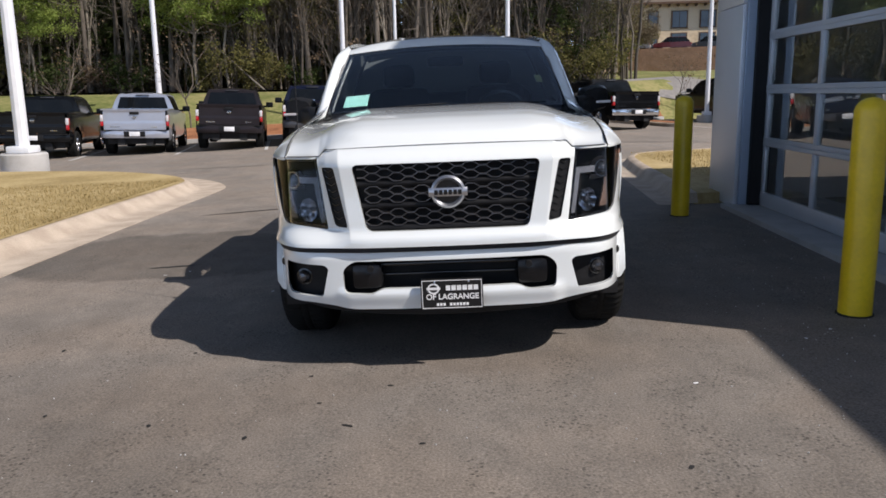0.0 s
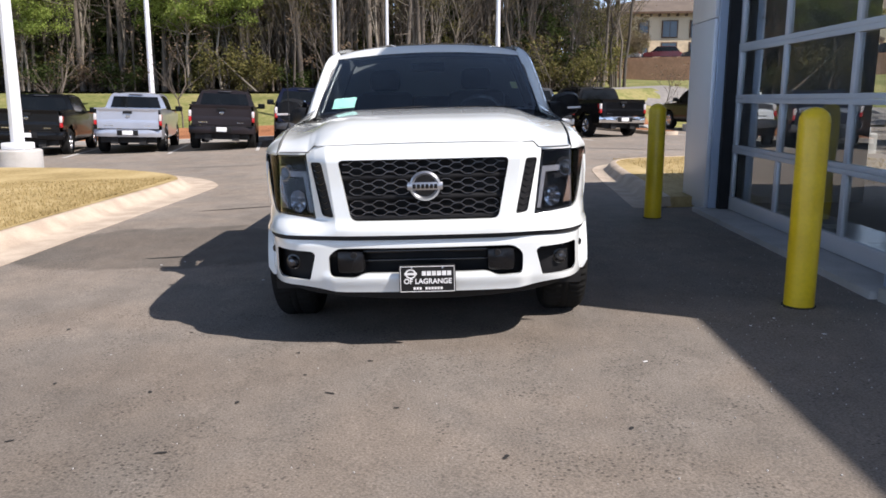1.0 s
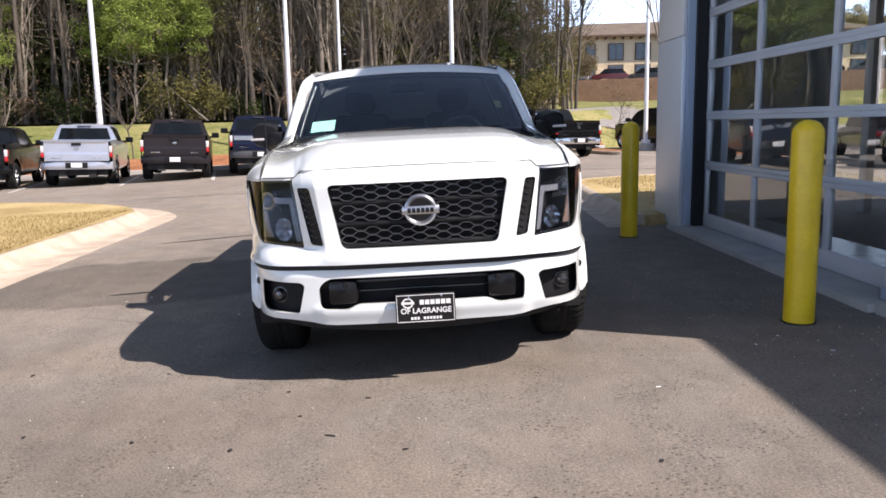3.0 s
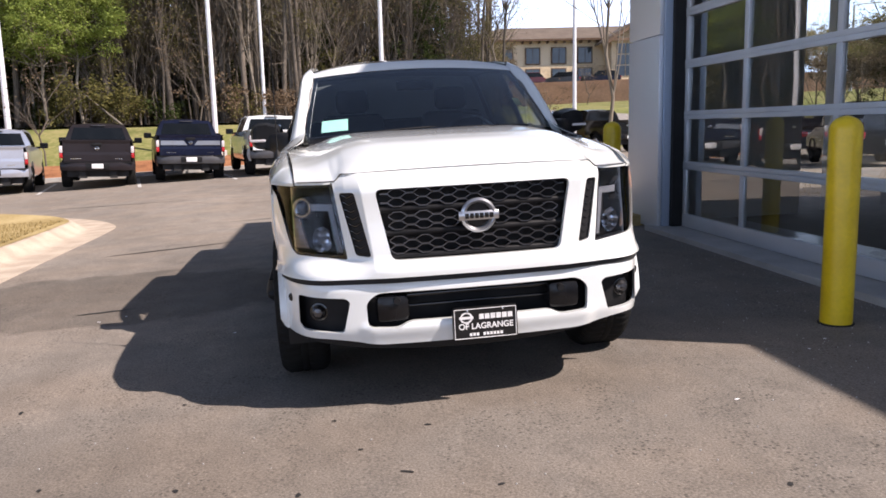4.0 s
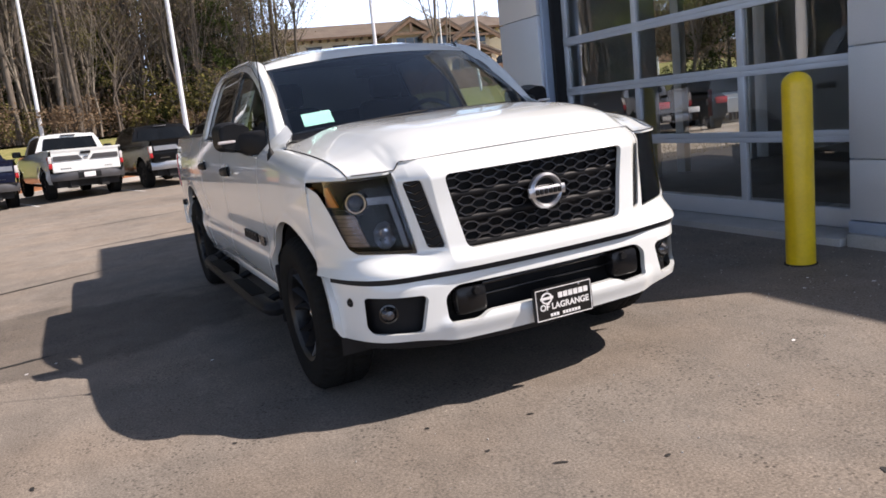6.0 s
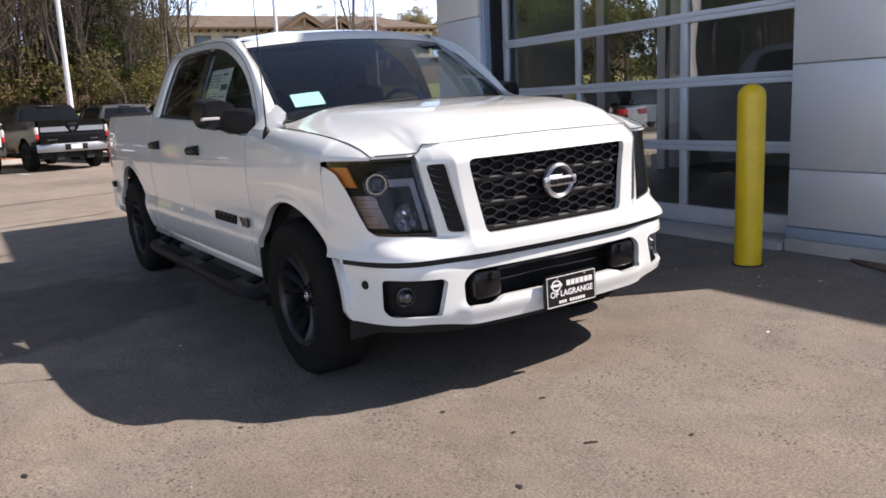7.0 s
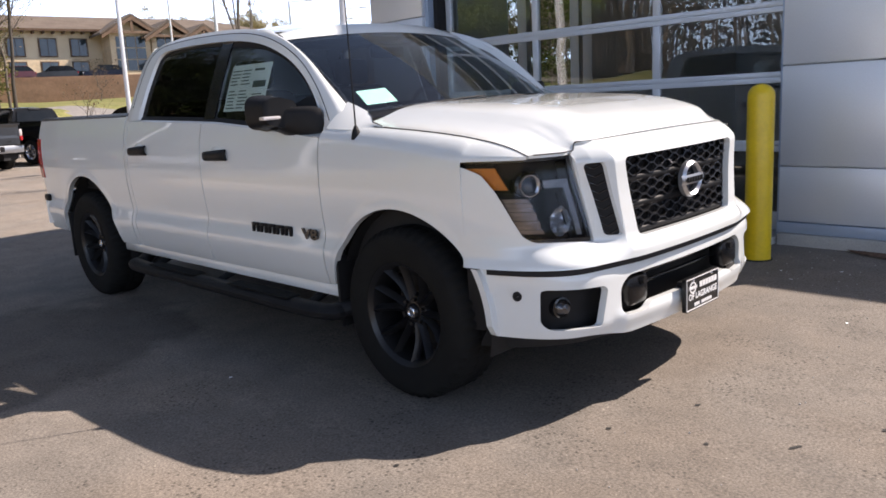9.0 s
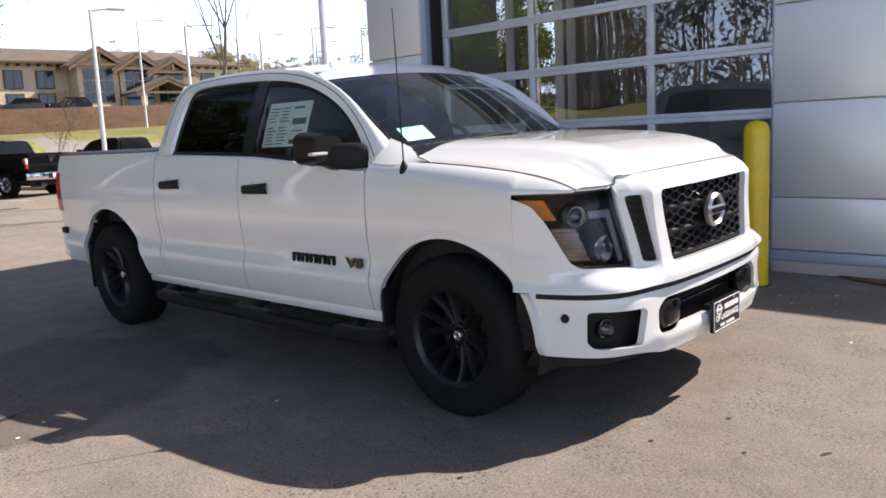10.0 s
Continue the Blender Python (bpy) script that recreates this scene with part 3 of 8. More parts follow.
def bay(name, bm, mat, label="", category="", kind="structure", parent=None):
    ob = link_bm(name, bm, mat, parent, sharp=30)
    if parent is None:
        ob.matrix_world = BAY
        tagged(ob, label, category, "", kind)
    return ob


wall_west = bay("wall_west", boxes(((0.05, BAY0 + 0.05, 0.0), (0.30, DOOR0 - 0.004, ROOF - 0.02)), ((0.05, DOOR1 + 0.004, 0.0), (0.30, BAY1 - 0.05, ROOF - 0.02)), ((0.05, DOOR0 - 0.002, LINTEL), (0.30, DOOR1 + 0.002, ROOF - 0.02))), INNER, "grey metal-clad wall of a workshop bay", "wall")
wall_north = bay("wall_north", boxes(((0.30, BAY1 - 0.30, 0.0), (2.17, BAY1 - 0.05, ROOF - 0.02)), ((4.10, BAY1 - 0.30, 0.0), (9.0, BAY1 - 0.05, ROOF - 0.02)), ((2.17, BAY1 - 0.30, 3.7), (4.10, BAY1 - 0.05, ROOF - 0.02)), ((2.60, BAY1 - 0.26, 0.0), (2.70, BAY1 - 0.10, 3.7)), ((3.82, BAY1 - 0.26, 0.0), (3.92, BAY1 - 0.10, 3.7))), INNER, "side wall of the workshop with an open doorway", "wall")
wall_south = bay("wall_south", boxes(((0.30, BAY0 + 0.05, 0.0), (9.0, BAY0 + 0.30, ROOF - 0.02))), INNER, "side wall of the workshop bay", "wall")
bay("wall_east", boxes(((8.8, BAY0 + 0.30, 0.0), (9.0, BAY1 - 0.30, ROOF - 0.02))), INNER, "pale rear wall inside the workshop", "wall")
bay("roof", boxes(((-0.03, BAY0 - 0.03, ROOF), (9.05, BAY1 + 0.03, ROOF + 0.12)), bevel=0.01), PANEL, "flat roof edge of the workshop bay", "roof")
bay("ceiling", boxes(((0.30, BAY0 + 0.30, 4.9), (8.8, BAY1 - 0.30, 4.98))), INNER, "plain ceiling inside the workshop", "ceiling")
bay("floor", boxes(((0.10, BAY0 + 0.30, -0.1), (8.8, BAY1 - 0.30, 0.115))), SLAB, "smooth grey concrete workshop floor", "floor")


def cladding(y0, y1, seams, x=0.0, parent=wall_west):
    """Metal cassettes with open joints between them."""
    for a, b in zip(seams, seams[1:]):
        bm = bmesh.new()
        box(bm, (x, y0 + 0.004, a + 0.005), (x + 0.045, y1 - 0.004, b - 0.005), 0.006)
        ob = link_bm("panel", bm, PANEL, parent, sharp=30)


SEAMS = [0.26, 0.70, 1.48, 2.27, 3.05, 3.83, 4.62, ROOF]
cladding(BAY0, DOOR0, SEAMS)
cladding(DOOR1 + 0.02, BAY1, [0.10, 2.30, 4.0, ROOF])
cladding(DOOR0, DOOR1 + 0.02, [LINTEL, 4.62, ROOF])
for k, (a, b) in enumerate(((0.10, 1.9), (1.9, 3.7), (3.7, ROOF))):
    for j in range(4):
        x0 = 0.05 + j * 2.2
        if j != 1 or k == 2:
            bm = bmesh.new()
            box(bm, (x0 + 0.004, BAY1 - 0.05, a + 0.005), (x0 + 2.19, BAY1, b - 0.005), 0.006)
            link_bm("panel", bm, PANEL, wall_north, sharp=30)
        bm = bmesh.new()
        box(bm, (x0 + 0.004, BAY0, a + 0.005), (x0 + 2.19, BAY0 + 0.05, b - 0.005), 0.006)
        link_bm("panel", bm, PANEL, wall_south, sharp=30)
for ob in list(wall_west.children) + list(wall_north.children) + list(wall_south.children):
    ob["label"] = ""
    del ob["label"]

bay("baseboard", boxes(((-0.06, BAY0 - 0.02, -0.1), (0.06, DOOR0 - 0.02, 0.17)), bevel=0.012), PALECRETE, "pale concrete footing below the cladding", "footing")
bay("baseboard", boxes(((-0.02, BAY0, 0.172), (0.05, DOOR0 - 0.004, 0.255)), bevel=0.006), REVEAL, "blue-grey flashing above the footing", "flashing")
bay("sill", boxes(((-0.10, DOOR0 + 0.0, -0.1), (0.40, DOOR1 + 0.15, 0.135)), bevel=0.015), PALECRETE, "worn concrete door sill", "sill")
bay("trim", boxes(((0.046, DOOR1 - 0.03, 0.137), (0.36, DOOR1 + 0.018, LINTEL))), REVEAL, "blue-grey metal door reveal", "trim")
bay("trim", boxes(((0.052, DOOR0 - 0.002, 0.137), (0.36, DOOR0 + 0.03, LINTEL))), REVEAL, "blue-grey metal door reveal", "trim")
bay("trim", boxes(((0.13, DOOR1 - 0.095, 0.14), (0.34, DOOR1 - 0.032, LINTEL))), GAP, "black rubber door seal", "seal")

garage_door = empty("door_1", BAY @ Matrix.Translation((DEPTH, 0, 0)))
tagged(garage_door, "closed sectional door of aluminium rails and glass panes", "door", "", "structure")
RAILS = [0.215] + [0.28 + 0.56 * k for k in range(1, 7)] + [4.15]
COLS = [0.02, 1.27, 2.69, 4.0]
for k, z in enumerate(RAILS):
    h = 0.075 if k == 0 else 0.045
    bm = bmesh.new()
    if k in (0, len(RAILS) - 1):
        box(bm, (-0.03, COLS[0], z - h), (0.03, COLS[-1], z + h), 0.006)
    else:
        box(bm, (-0.03, COLS[0], z - h), (0.03, COLS[-1], z - 0.001), 0.002)
        box(bm, (-0.03, COLS[0], z + 0.001), (0.03, COLS[-1], z + h), 0.002)
    part("rail", bm, FRAME, garage_door)
for k in range(len(RAILS) - 1):
    z0, z1 = RAILS[k] + (0.075 if k == 0 else 0.045), RAILS[k + 1] - 0.045
    for j, y in enumerate(COLS):
        w = 0.038
        bm = bmesh.new()
        a = y if j == 0 else y - w if j < 3 else y - 2 * w
        box(bm, (-0.026, a, z0 - 0.002), (0.026, a + 2 * w, z1 + 0.002), 0.005)
        part("stile", bm, FRAME, garage_door)
    for j in range(3):
        a = COLS[j] + (0.076 if j == 0 else 0.038)
        b = COLS[j + 1] - (0.076 if j == 2 else 0.038)
        bm = bmesh.new()
        dy, dz = random.uniform(-0.0012, 0.0012), random.uniform(-0.0012, 0.0012)

        def pane_at(u, v):
            return (dy * (u * 2 - 1) + dz * (v * 2 - 1) + 0.0011 * math.sin(math.pi * u) * math.sin(math.pi * v), lerp(a - 0.004, b + 0.004, u), lerp(z0 - 0.004, z1 + 0.004, v))

        grid(pane_at, [i / 10 for i in range(11)], [i / 6 for i in range(7)], bm)
        thick(bm, 0.006)
        g = part("pane", bm, PANE, garage_door)
        g.visible_shadow = False

# kerb that starts at the corner of the bay, and bare soil along its footing
swept("kerb", [(2.50, -0.24 - 0.6 * k) for k in range(12)], [(0.0, -0.02), (0.0, 0.012), (-0.13, 0.008)], PALECRETE, "pale concrete gutter beside the workshop corner", "gutter")
swept("kerb", [(2.64, -0.20 - 0.6 * k) for k in range(12)], [(0.0, -0.02), (-0.01, 0.10), (-0.04, 0.135), (-0.16, 0.145), (-0.18, -0.02)], PALECRETE, "pale concrete kerb beside the workshop corner", "kerb")
draped("soil_strip", [(2.98, 0.35), (2.93, -0.20), (2.80, -0.24), (2.72, -0.18), (2.80, 0.05), (2.90, 0.28)], 0.012, SOIL, "bare reddish soil along the footing of the workshop", "soil", "structure")

# the main building stands further back, with the lower roof that shades the drive
MAIN = BAY @ Matrix.Translation((3.0, BAY0, 0))
main_wall = link_bm("wall_main", boxes(((0.0, -30.0, -0.3), (0.3, -0.02, 5.0)), bevel=0.01), PANEL)
main_wall.matrix_world = MAIN
tagged(main_wall, "long grey metal wall of the main building", "wall", "", "structure")
main_body = link_bm("roof", boxes(((0.31, -30.0, 4.7), (14.0, -0.02, 4.98))), PANEL)
main_body.matrix_world = MAIN
tagged(main_body, "flat roof of the main building", "roof", "", "structure")

# ---- bollards ----


def bollard(x, y):
    ob = empty("bollard", Matrix.Translation((x, y, height(x, y))))
    r = 0.095
    prof = [(r, -0.05)] + [(r, 0.02), (r, 1.20)] + [(r * math.cos(a), 1.20 + 0.085 * math.sin(a)) for a in (0.3, 0.6, 0.9, 1.2, 1.45)] + [(0.001, 1.286)]
    part("sleeve", lathe(prof, 40, "z"), YELLOW, ob)
    part("base_joint", lathe([(r + 0.012, -0.02), (r + 0.012, 0.006), (r - 0.01, 0.008)], 32, "z"), GAP, ob, "dark sealed joint at the base")
    tagged(ob, "bright yellow round steel bollard before the glass door", "bollard", "bollards before the door")


bollard(2.43, 0.79)
bollard(2.47, 4.70)

# ---- lamp posts ----


def lamp_post(x, y, tall, wide, base, arm, label):
    z = height(x, y)
    ob = empty("lamp_post", Matrix.Translation((x, y, z)))
    b = base[1]
    if b:
        r = base[0]
        bm = lathe([(r, -0.3), (r, b - 0.03), (r - 0.03, b), (0.001, b)], 28, "z")
        part("plinth", bm, PALECRETE, ob, "pale cast concrete plinth")
        bm = boxes(((-wide * 1.1, -wide * 1.1, b), (wide * 1.1, wide * 1.1, b + 0.16)), bevel=0.03)
        part("base_cover", bm, POLEPAINT, ob)
    part("pole", tube([(0, 0, b), (0, 0, tall * 0.5), (0, 0, tall)], [wide * 0.62, wide * 0.55, wide * 0.45], 10), POLEPAINT, ob)
    if arm:
        dx, dy = arm
        bm = tube([(0, 0, tall - 0.05), (dx * 0.5, dy * 0.5, tall + 0.03), (dx, dy, tall + 0.05)], 0.055, 8)
        part("arm", bm, POLEPAINT, ob)
        n = Vector((dx, dy, 0)).normalized()
        m = Matrix.Translation((dx, dy, tall + 0.05)) @ Matrix.Rotation(math.atan2(n.y, n.x), 4, "Z")
        bm = boxes(((-0.12, -0.17, -0.05), (0.55, 0.17, 0.05)), bevel=0.03)
        bmesh.ops.transform(bm, matrix=m, verts=bm.verts)
        part("lamp_head", bm, POLEPAINT, ob)
    tagged(ob, label, "lamp post", "lamp posts")
    return ob


WHITEPOST = "tall white lamp post standing on the grass"
lamp_post(-9.72, 13.95, 8.2, 0.24, (0.50, 0.50), (-1.0, 0.2), "tall white lamp post on a round concrete plinth")
lamp_post(-12.3, 29.6, 7.6, 0.19, (0.4, 0.3), (0.9, 0.3), WHITEPOST)
lamp_post(-4.60, 30.0, 7.6, 0.175, (0.4, 0.3), (0.9, 0.3), WHITEPOST)
lamp_post(2.26, 30.0, 7.6, 0.175, (0.4, 0.3), (0.9, 0.3), WHITEPOST)
lamp_post(10.72, 30.3, 6.85, 0.155, (0.4, 0.3), (0.72, -0.25), WHITEPOST)
lamp_post(26.4, 50.3, 7.2, 0.22, (0, 0), (1.3, -0.6), WHITEPOST)
lamp_post(39.3, 59.8, 7.8, 0.22, (0, 0), (1.4, -0.7), WHITEPOST)
lamp_post(46.4, 60.7, 7.4, 0.22, (0, 0), (1.4, -0.7), WHITEPOST)
lamp_post(58.0, 60.0, 6.6, 0.22, (0, 0), (1.4, -0.7), WHITEPOST)
lamp_post(30.5, 65.2, 9.2, 0.16, (0, 0), (1.5, -0.7), WHITEPOST)
lamp_post(33.7, 45.3, 8.0, 0.16, (0, 0), (1.1, -0.5), WHITEPOST)
lamp_post(43.1, 50.4, 8.6, 0.16, (0, 0), (1.2, -0.6), WHITEPOST)
lamp_post(-3.2, 41.0, 9.0, 0.16, (0, 0), None, "slim grey post at the edge of the woods")
lamp_post(10.38, 15.6, 9.0, 0.17, (0.4, 0.5), (0.9, 0.3), "tall pale lamp post beyond the dry lawn")

# ---- the white pickup truck; its own axes: x across, y from nose to tail, z up ----
truck = empty("pickup_truck", pose(0.012, 0, 0, 0, -1.49, 0))
tagged(truck, "clean white crew-cab pickup truck with black wheels, grille and step bars", "pickup truck")

AXLES = (0.945, 4.495)
HUB, ARCH = 0.395, 0.50
REACH = {0.945: 0.490, 4.495: 0.532}
ZPROF = [(0.34, -0.075), (0.42, -0.045), (0.50, -0.016), (0.60, 0.003), (0.655, 0.004), (0.69, -0.015), (0.73, -0.019), (0.85, -0.006), (0.97, 0.0), (1.08, -0.003), (1.16, -0.011), (1.24, -0.028), (1.30, -0.046), (1.36, -0.066), (1.40, -0.085)]


def soft1(pts, x):
    """A smoothed reading of straight pieces."""
    return (curve1(pts, x - 0.02) + 2 * curve1(pts, x) + curve1(pts, x + 0.02)) / 4


def body_x(y, z):
    """Half the body's width at a place on its flank."""
    w = 0.993
    if y < 0.95:
        w -= 0.055 * ((0.95 - y) / 0.6) ** 2
    w -= 0.02 * smooth(4.9, 5.5, y)
    w += soft1(ZPROF, z)
    for a in AXLES:
        d = math.hypot(y - a, z - HUB)
        w += 0.005 * smooth(REACH[a] + 0.05, REACH[a] + 0.01, d)
    return w


def arch_low(y, low):
    for a in AXLES:
        d = abs(y - a)
        if d < REACH[a]:
            return max(low, HUB + math.sqrt(REACH[a] ** 2 - d * d))
    return low


BELT = [(0.50, 1.108), (0.60, 1.113), (0.8, 1.130), (1.1, 1.162), (1.40, 1.190), (1.54, 1.205), (2.0, 1.246), (2.5, 1.284), (3.1, 1.302), (3.6, 1.315), (3.7, 1.318)]


def belt(y):
    return soft1(BELT, y)


def column_list(y0, y1, n):
    ys = {round(lerp(y0, y1, k / n), 4) for k in range(n + 1)}
    for a in AXLES:
        for k in range(41):
            y = a - REACH[a] * math.cos(math.pi * k / 40)
            if y0 < y < y1:
                ys.add(round(y, 4))
    ys = sorted(ys)
    out = [ys[0]]
    for y in ys[1:]:
        if y - out[-1] > 0.004:
            out.append(y)
    return out


def flank(name, s, y0, y1, low, top, n, lean0=0.0, lean1=0.0, rows=26, rolled=0.0):
    """A panel of the body's side: from y0 to y1, its ends leaning with height."""
    ys = column_list(y0, y1, n)

    def at(y, v):
        t = (y - y0) / (y1 - y0)
        zb, zt = arch_low(y, low(y) if callable(low) else low), top(y) if callable(top) else top
        z = lerp(zb, zt, v)
        yy = y + (z - 0.95) * lerp(lean0, lean1, t)
        return (s * body_x(y, z), yy, z)

    bm = grid(at, ys, [k / rows for k in range(rows + 1)])
    bmesh.ops.recalc_face_normals(bm, faces=bm.faces)
    # turned edge
    rim = [e for e in bm.edges if len(e.link_faces) == 1]
    r = bmesh.ops.extrude_edge_only(bm, edges=rim)
    for v in [g for g in r["geom"] if isinstance(g, bmesh.types.BMVert)]:
        v.co.x -= s * 0.035
    return part(name, bm, PAINT, truck, sharp=50)


for s in (-1, 1):
    flank("front_door", s, 1.486, 2.646, 0.465, belt, 16, -0.03, -0.012)
    flank("rear_door", s, 2.654, 3.650, lambda y: 0.465 + 0.0 * y, belt, 14, -0.012, 0.03)
    flank("cab_corner", s, 3.656, 3.700, 0.47, 1.318, 3, 0.03, 0.0)
    flank("bed_side", s, 3.712, 5.420, 0.46, 1.352, 20, 0.0, 0.01)
    # sill under the doors
    bm = bmesh.new()
    box(bm, (s * 0.90, 1.45, 0.40), (s * 0.955, 3.98, 0.468), 0.015)
    part("rocker_panel", bm, PAINT, truck)
    # dark lining behind the panel gaps and round the wheels
    bm = bmesh.new()
    box(bm, (s * 0.925, 1.44, 0.44), (s * 0.90, 2.2, 1.16))
    box(bm, (s * 0.925, 2.2, 0.44), (s * 0.90, 3.99, 1.24))
    box(bm, (s * 0.90, 0.60, 0.95), (s * 0.885, 1.5, 1.10))
    box(bm, (s * 0.90, 3.6, 0.92), (s * 0.86, 5.36, 1.30))
    part("inner_lining", bm, GAP, truck, "dark lining behind the panels")
    for a in AXLES:
        n = 28
        bm = bmesh.new()
        rows = []
        for k in range(n + 1):
            t = math.pi * (k / n * 1.16 - 0.08)
            rows.append([bm.verts.new((s * x, a - (REACH[a] + 0.004) * math.cos(t), HUB + (REACH[a] + 0.004) * math.sin(t))) for x in (0.50, 0.93)])
        for p, q in zip(rows, rows[1:]):
            bm.faces.new((p[0], p[1], q[1], q[0]))
        bm.faces.new([r[0] for r in rows])
        part("wheel_liner", bm, GAP, truck, "black plastic wheel-arch liner")

def lamp_y(a, z):
    """The headlamp's face, set back behind the hoop of the nose and swept round the corner."""
    d = max(a - 0.61, 0.0)
    return 0.150 + 0.03 * smooth(0.74, 1.07, z) + 0.40 * d + 0.22 * (d / 0.335) ** 6


def nose_y(x, z):
    a = abs(x)
    y = 0.045 + 0.020 * smooth(0.66, 1.0, z) + 0.09 * a ** 2 + 0.68 * a ** 12
    # slanted facet with the slot, from the front of the hoop back to the headlamp
    rim = lerp(0.612, 0.654, (z - 0.74) / 0.33)
    t = min(max((a - rim + 0.118) / 0.118, 0.0), 1.0)
    y = lerp(y, lamp_y(a, z) - 0.004, lerp(t, smooth(0.0, 1.0, t), 0.25) * smooth(0.664, 0.752, z))
    if z > 1.065:
        y += 0.110 * ((z - 1.065) / 0.095) ** 1.7
    y -= 0.022 * smooth(0.74, 0.69, z) * smooth(0.66, 0.40, a) + 0.012 * smooth(0.76, 0.70, z)
    return y


def nose_top(x):
    a = abs(x)
    return lerp(1.168 - 0.020 * smooth(0.2, 0.62, a), 1.108, smooth(0.612, 0.654, a))


# hood
HOODX = [(0.33, 0.838), (0.6, 0.858), (0.9, 0.872), (1.2, 0.882), (1.40, 0.888)]
HOODZ = [(0.20, 1.090), (0.27, 1.102), (0.31, 1.119), (0.36, 1.140), (0.45, 1.165), (0.6, 1.191), (0.75, 1.209), (0.9, 1.223), (1.1, 1.238), (1.40, 1.252)]
HOODC = [(0.10, 1.152), (0.14, 1.174), (0.21, 1.212), (0.30, 1.250), (0.42, 1.282), (0.6, 1.306), (0.9, 1.324), (1.2, 1.333), (1.45, 1.336)]


def hood_front(a):
    """The hood's leading edge: along the hoop of the nose, then down to the headlamps."""
    y = lerp(0.158 + 0.040 * (a / 0.66) ** 2, nose_y(a, lerp(nose_top(a), 1.065, smooth(0.66, 0.72, a))), smooth(0.56, 0.64, a))
    z = lerp(1.157 - 0.010 * (a / 0.62) ** 2, 1.114, smooth(0.612, 0.654, a))
    return y, z


def hood_at(u, v):
    a = abs(u)
    y0, z0 = hood_front(0.838 * a)
    y1 = 1.345 - 0.165 * (1 - u * u)
    y = lerp(y0, y1, v)
    fall = 0.04 * a + 0.96 * smooth(0.50, 0.98, a) ** 1.15
    z = lerp(soft1(HOODC, y), soft1(HOODZ, y), fall)
    z += 0.006 * math.exp(-((a - 0.70) / 0.07) ** 2) * smooth(0.05, 0.3, v)
    t = min(v / lerp(0.05, 0.24, smooth(0.50, 0.86, a)), 1.0)
    z = lerp(z0, z, lerp(smooth(0.0, 1.0, t), t * (2 - t), smooth(0.45, 0.75, a)))
    return (u * lerp(0.838, 0.887, smooth(0, 1, v) * 0.4 + 0.6 * v), y, z)


us = sorted({round(-1 + 2 * k / 48, 4) for k in range(49)} | {s * round(0.704 + 0.006 * k, 4) for k in range(17) for s in (-1, 1)})
bm = grid(hood_at, us, [(k / 26) ** 1.25 for k in range(27)])
rim = [e for e in bm.edges if len(e.link_faces) == 1]
r = bmesh.ops.extrude_edge_only(bm, edges=rim)
for v in [g for g in r["geom"] if isinstance(g, bmesh.types.BMVert)]:
    v.co.z -= 0.012
part("hood", bm, PAINT, truck, sharp=40)

# shut lines of the hood
def shut_line(pts, r=0.0024):
    part("shut_line", tube(pts, r, 5), GAP, truck, "dark shut line of the hood")


line = []
for k in range(-120, 121):
    p = hood_at(k / 120 * 0.985, 0.0)
    line.append((p[0], p[1] - 0.001, p[2] + 0.001))
shut_line(line, [0.0026 if abs(p[0]) > 0.6 else 0.0014 for p in line])
for s in (-1, 1):
    tip = hood_at(1.0, 0.0)
    shut_line([(s * (tip[0] + 0.004), tip[1] - 0.003, tip[2] - 0.004)] + [(s * (soft1(HOODX, y) + 0.005), y, soft1(HOODZ, y) + 0.0015) for y in [0.34 + 0.04 * k for k in range(26)]])

# fenders: flank, rounded top and the tip above the headlamp in one skin
FENDER_Y = column_list(0.545, 1.478, 22)
for s in (-1, 1):
    def side_at(y, v):
        z = lerp(arch_low(y, 0.47), belt(y), v)
        return (s * body_x(y, z), y - (z - 0.95) * 0.03 * (y - 0.545) / 0.933, z)

    def crown_at(y, v):
        z0 = belt(y)
        x0 = body_x(y, z0)
        x1, z1 = soft1(HOODX, y) + 0.005, soft1(HOODZ, y) - 0.001
        return (s * lerp(x0, x1, v ** 1.25), y - 0.03 * (z0 - 0.95) * (y - 0.545) / 0.933, lerp(z0, z1, math.sin(v * math.pi / 2)))

    def tip_at(u, v):
        x = lerp(0.844, 0.956, u)
        e = Vector((x, nose_y(x, 1.065), 1.112))
        last = Vector((body_x(0.545, belt(0.545)), 0.545, belt(0.545)))
        e = e.lerp(last, smooth(0.6, 1.0, u))
        y = lerp(0.335, 0.545, u)
        h = Vector((soft1(HOODX, y) + 0.005, y, soft1(HOODZ, y) - 0.001))
        p = e.lerp(h, v)
        p.z += 0.008 * math.sin(math.pi * v) * u
        q = Vector(crown_at(0.545, v))
        q.x *= s
        p = p.lerp(q, smooth(0.45, 1.0, u))
        return (s * p.x, p.y, p.z)

    bm = grid(side_at, FENDER_Y, [k / 26 for k in range(27)])
    grid(crown_at, FENDER_Y, [k / 10 for k in range(11)], bm)
    grid(tip_at, [k / 16 for k in range(17)], [k / 10 for k in range(11)], bm)
    bmesh.ops.remove_doubles(bm, verts=bm.verts, dist=0.003)
    bmesh.ops.recalc_face_normals(bm, faces=bm.faces)
    r = bmesh.ops.extrude_edge_only(bm, edges=[e for e in bm.edges if len(e.link_faces) == 1])
    for v in [g for g in r["geom"] if isinstance(g, bmesh.types.BMVert)]:
        if v.co.z > 1.05:
            v.co.z -= 0.014
        else:
            v.co.x -= s * 0.035
    part("fender", bm, PAINT, truck, sharp=50)

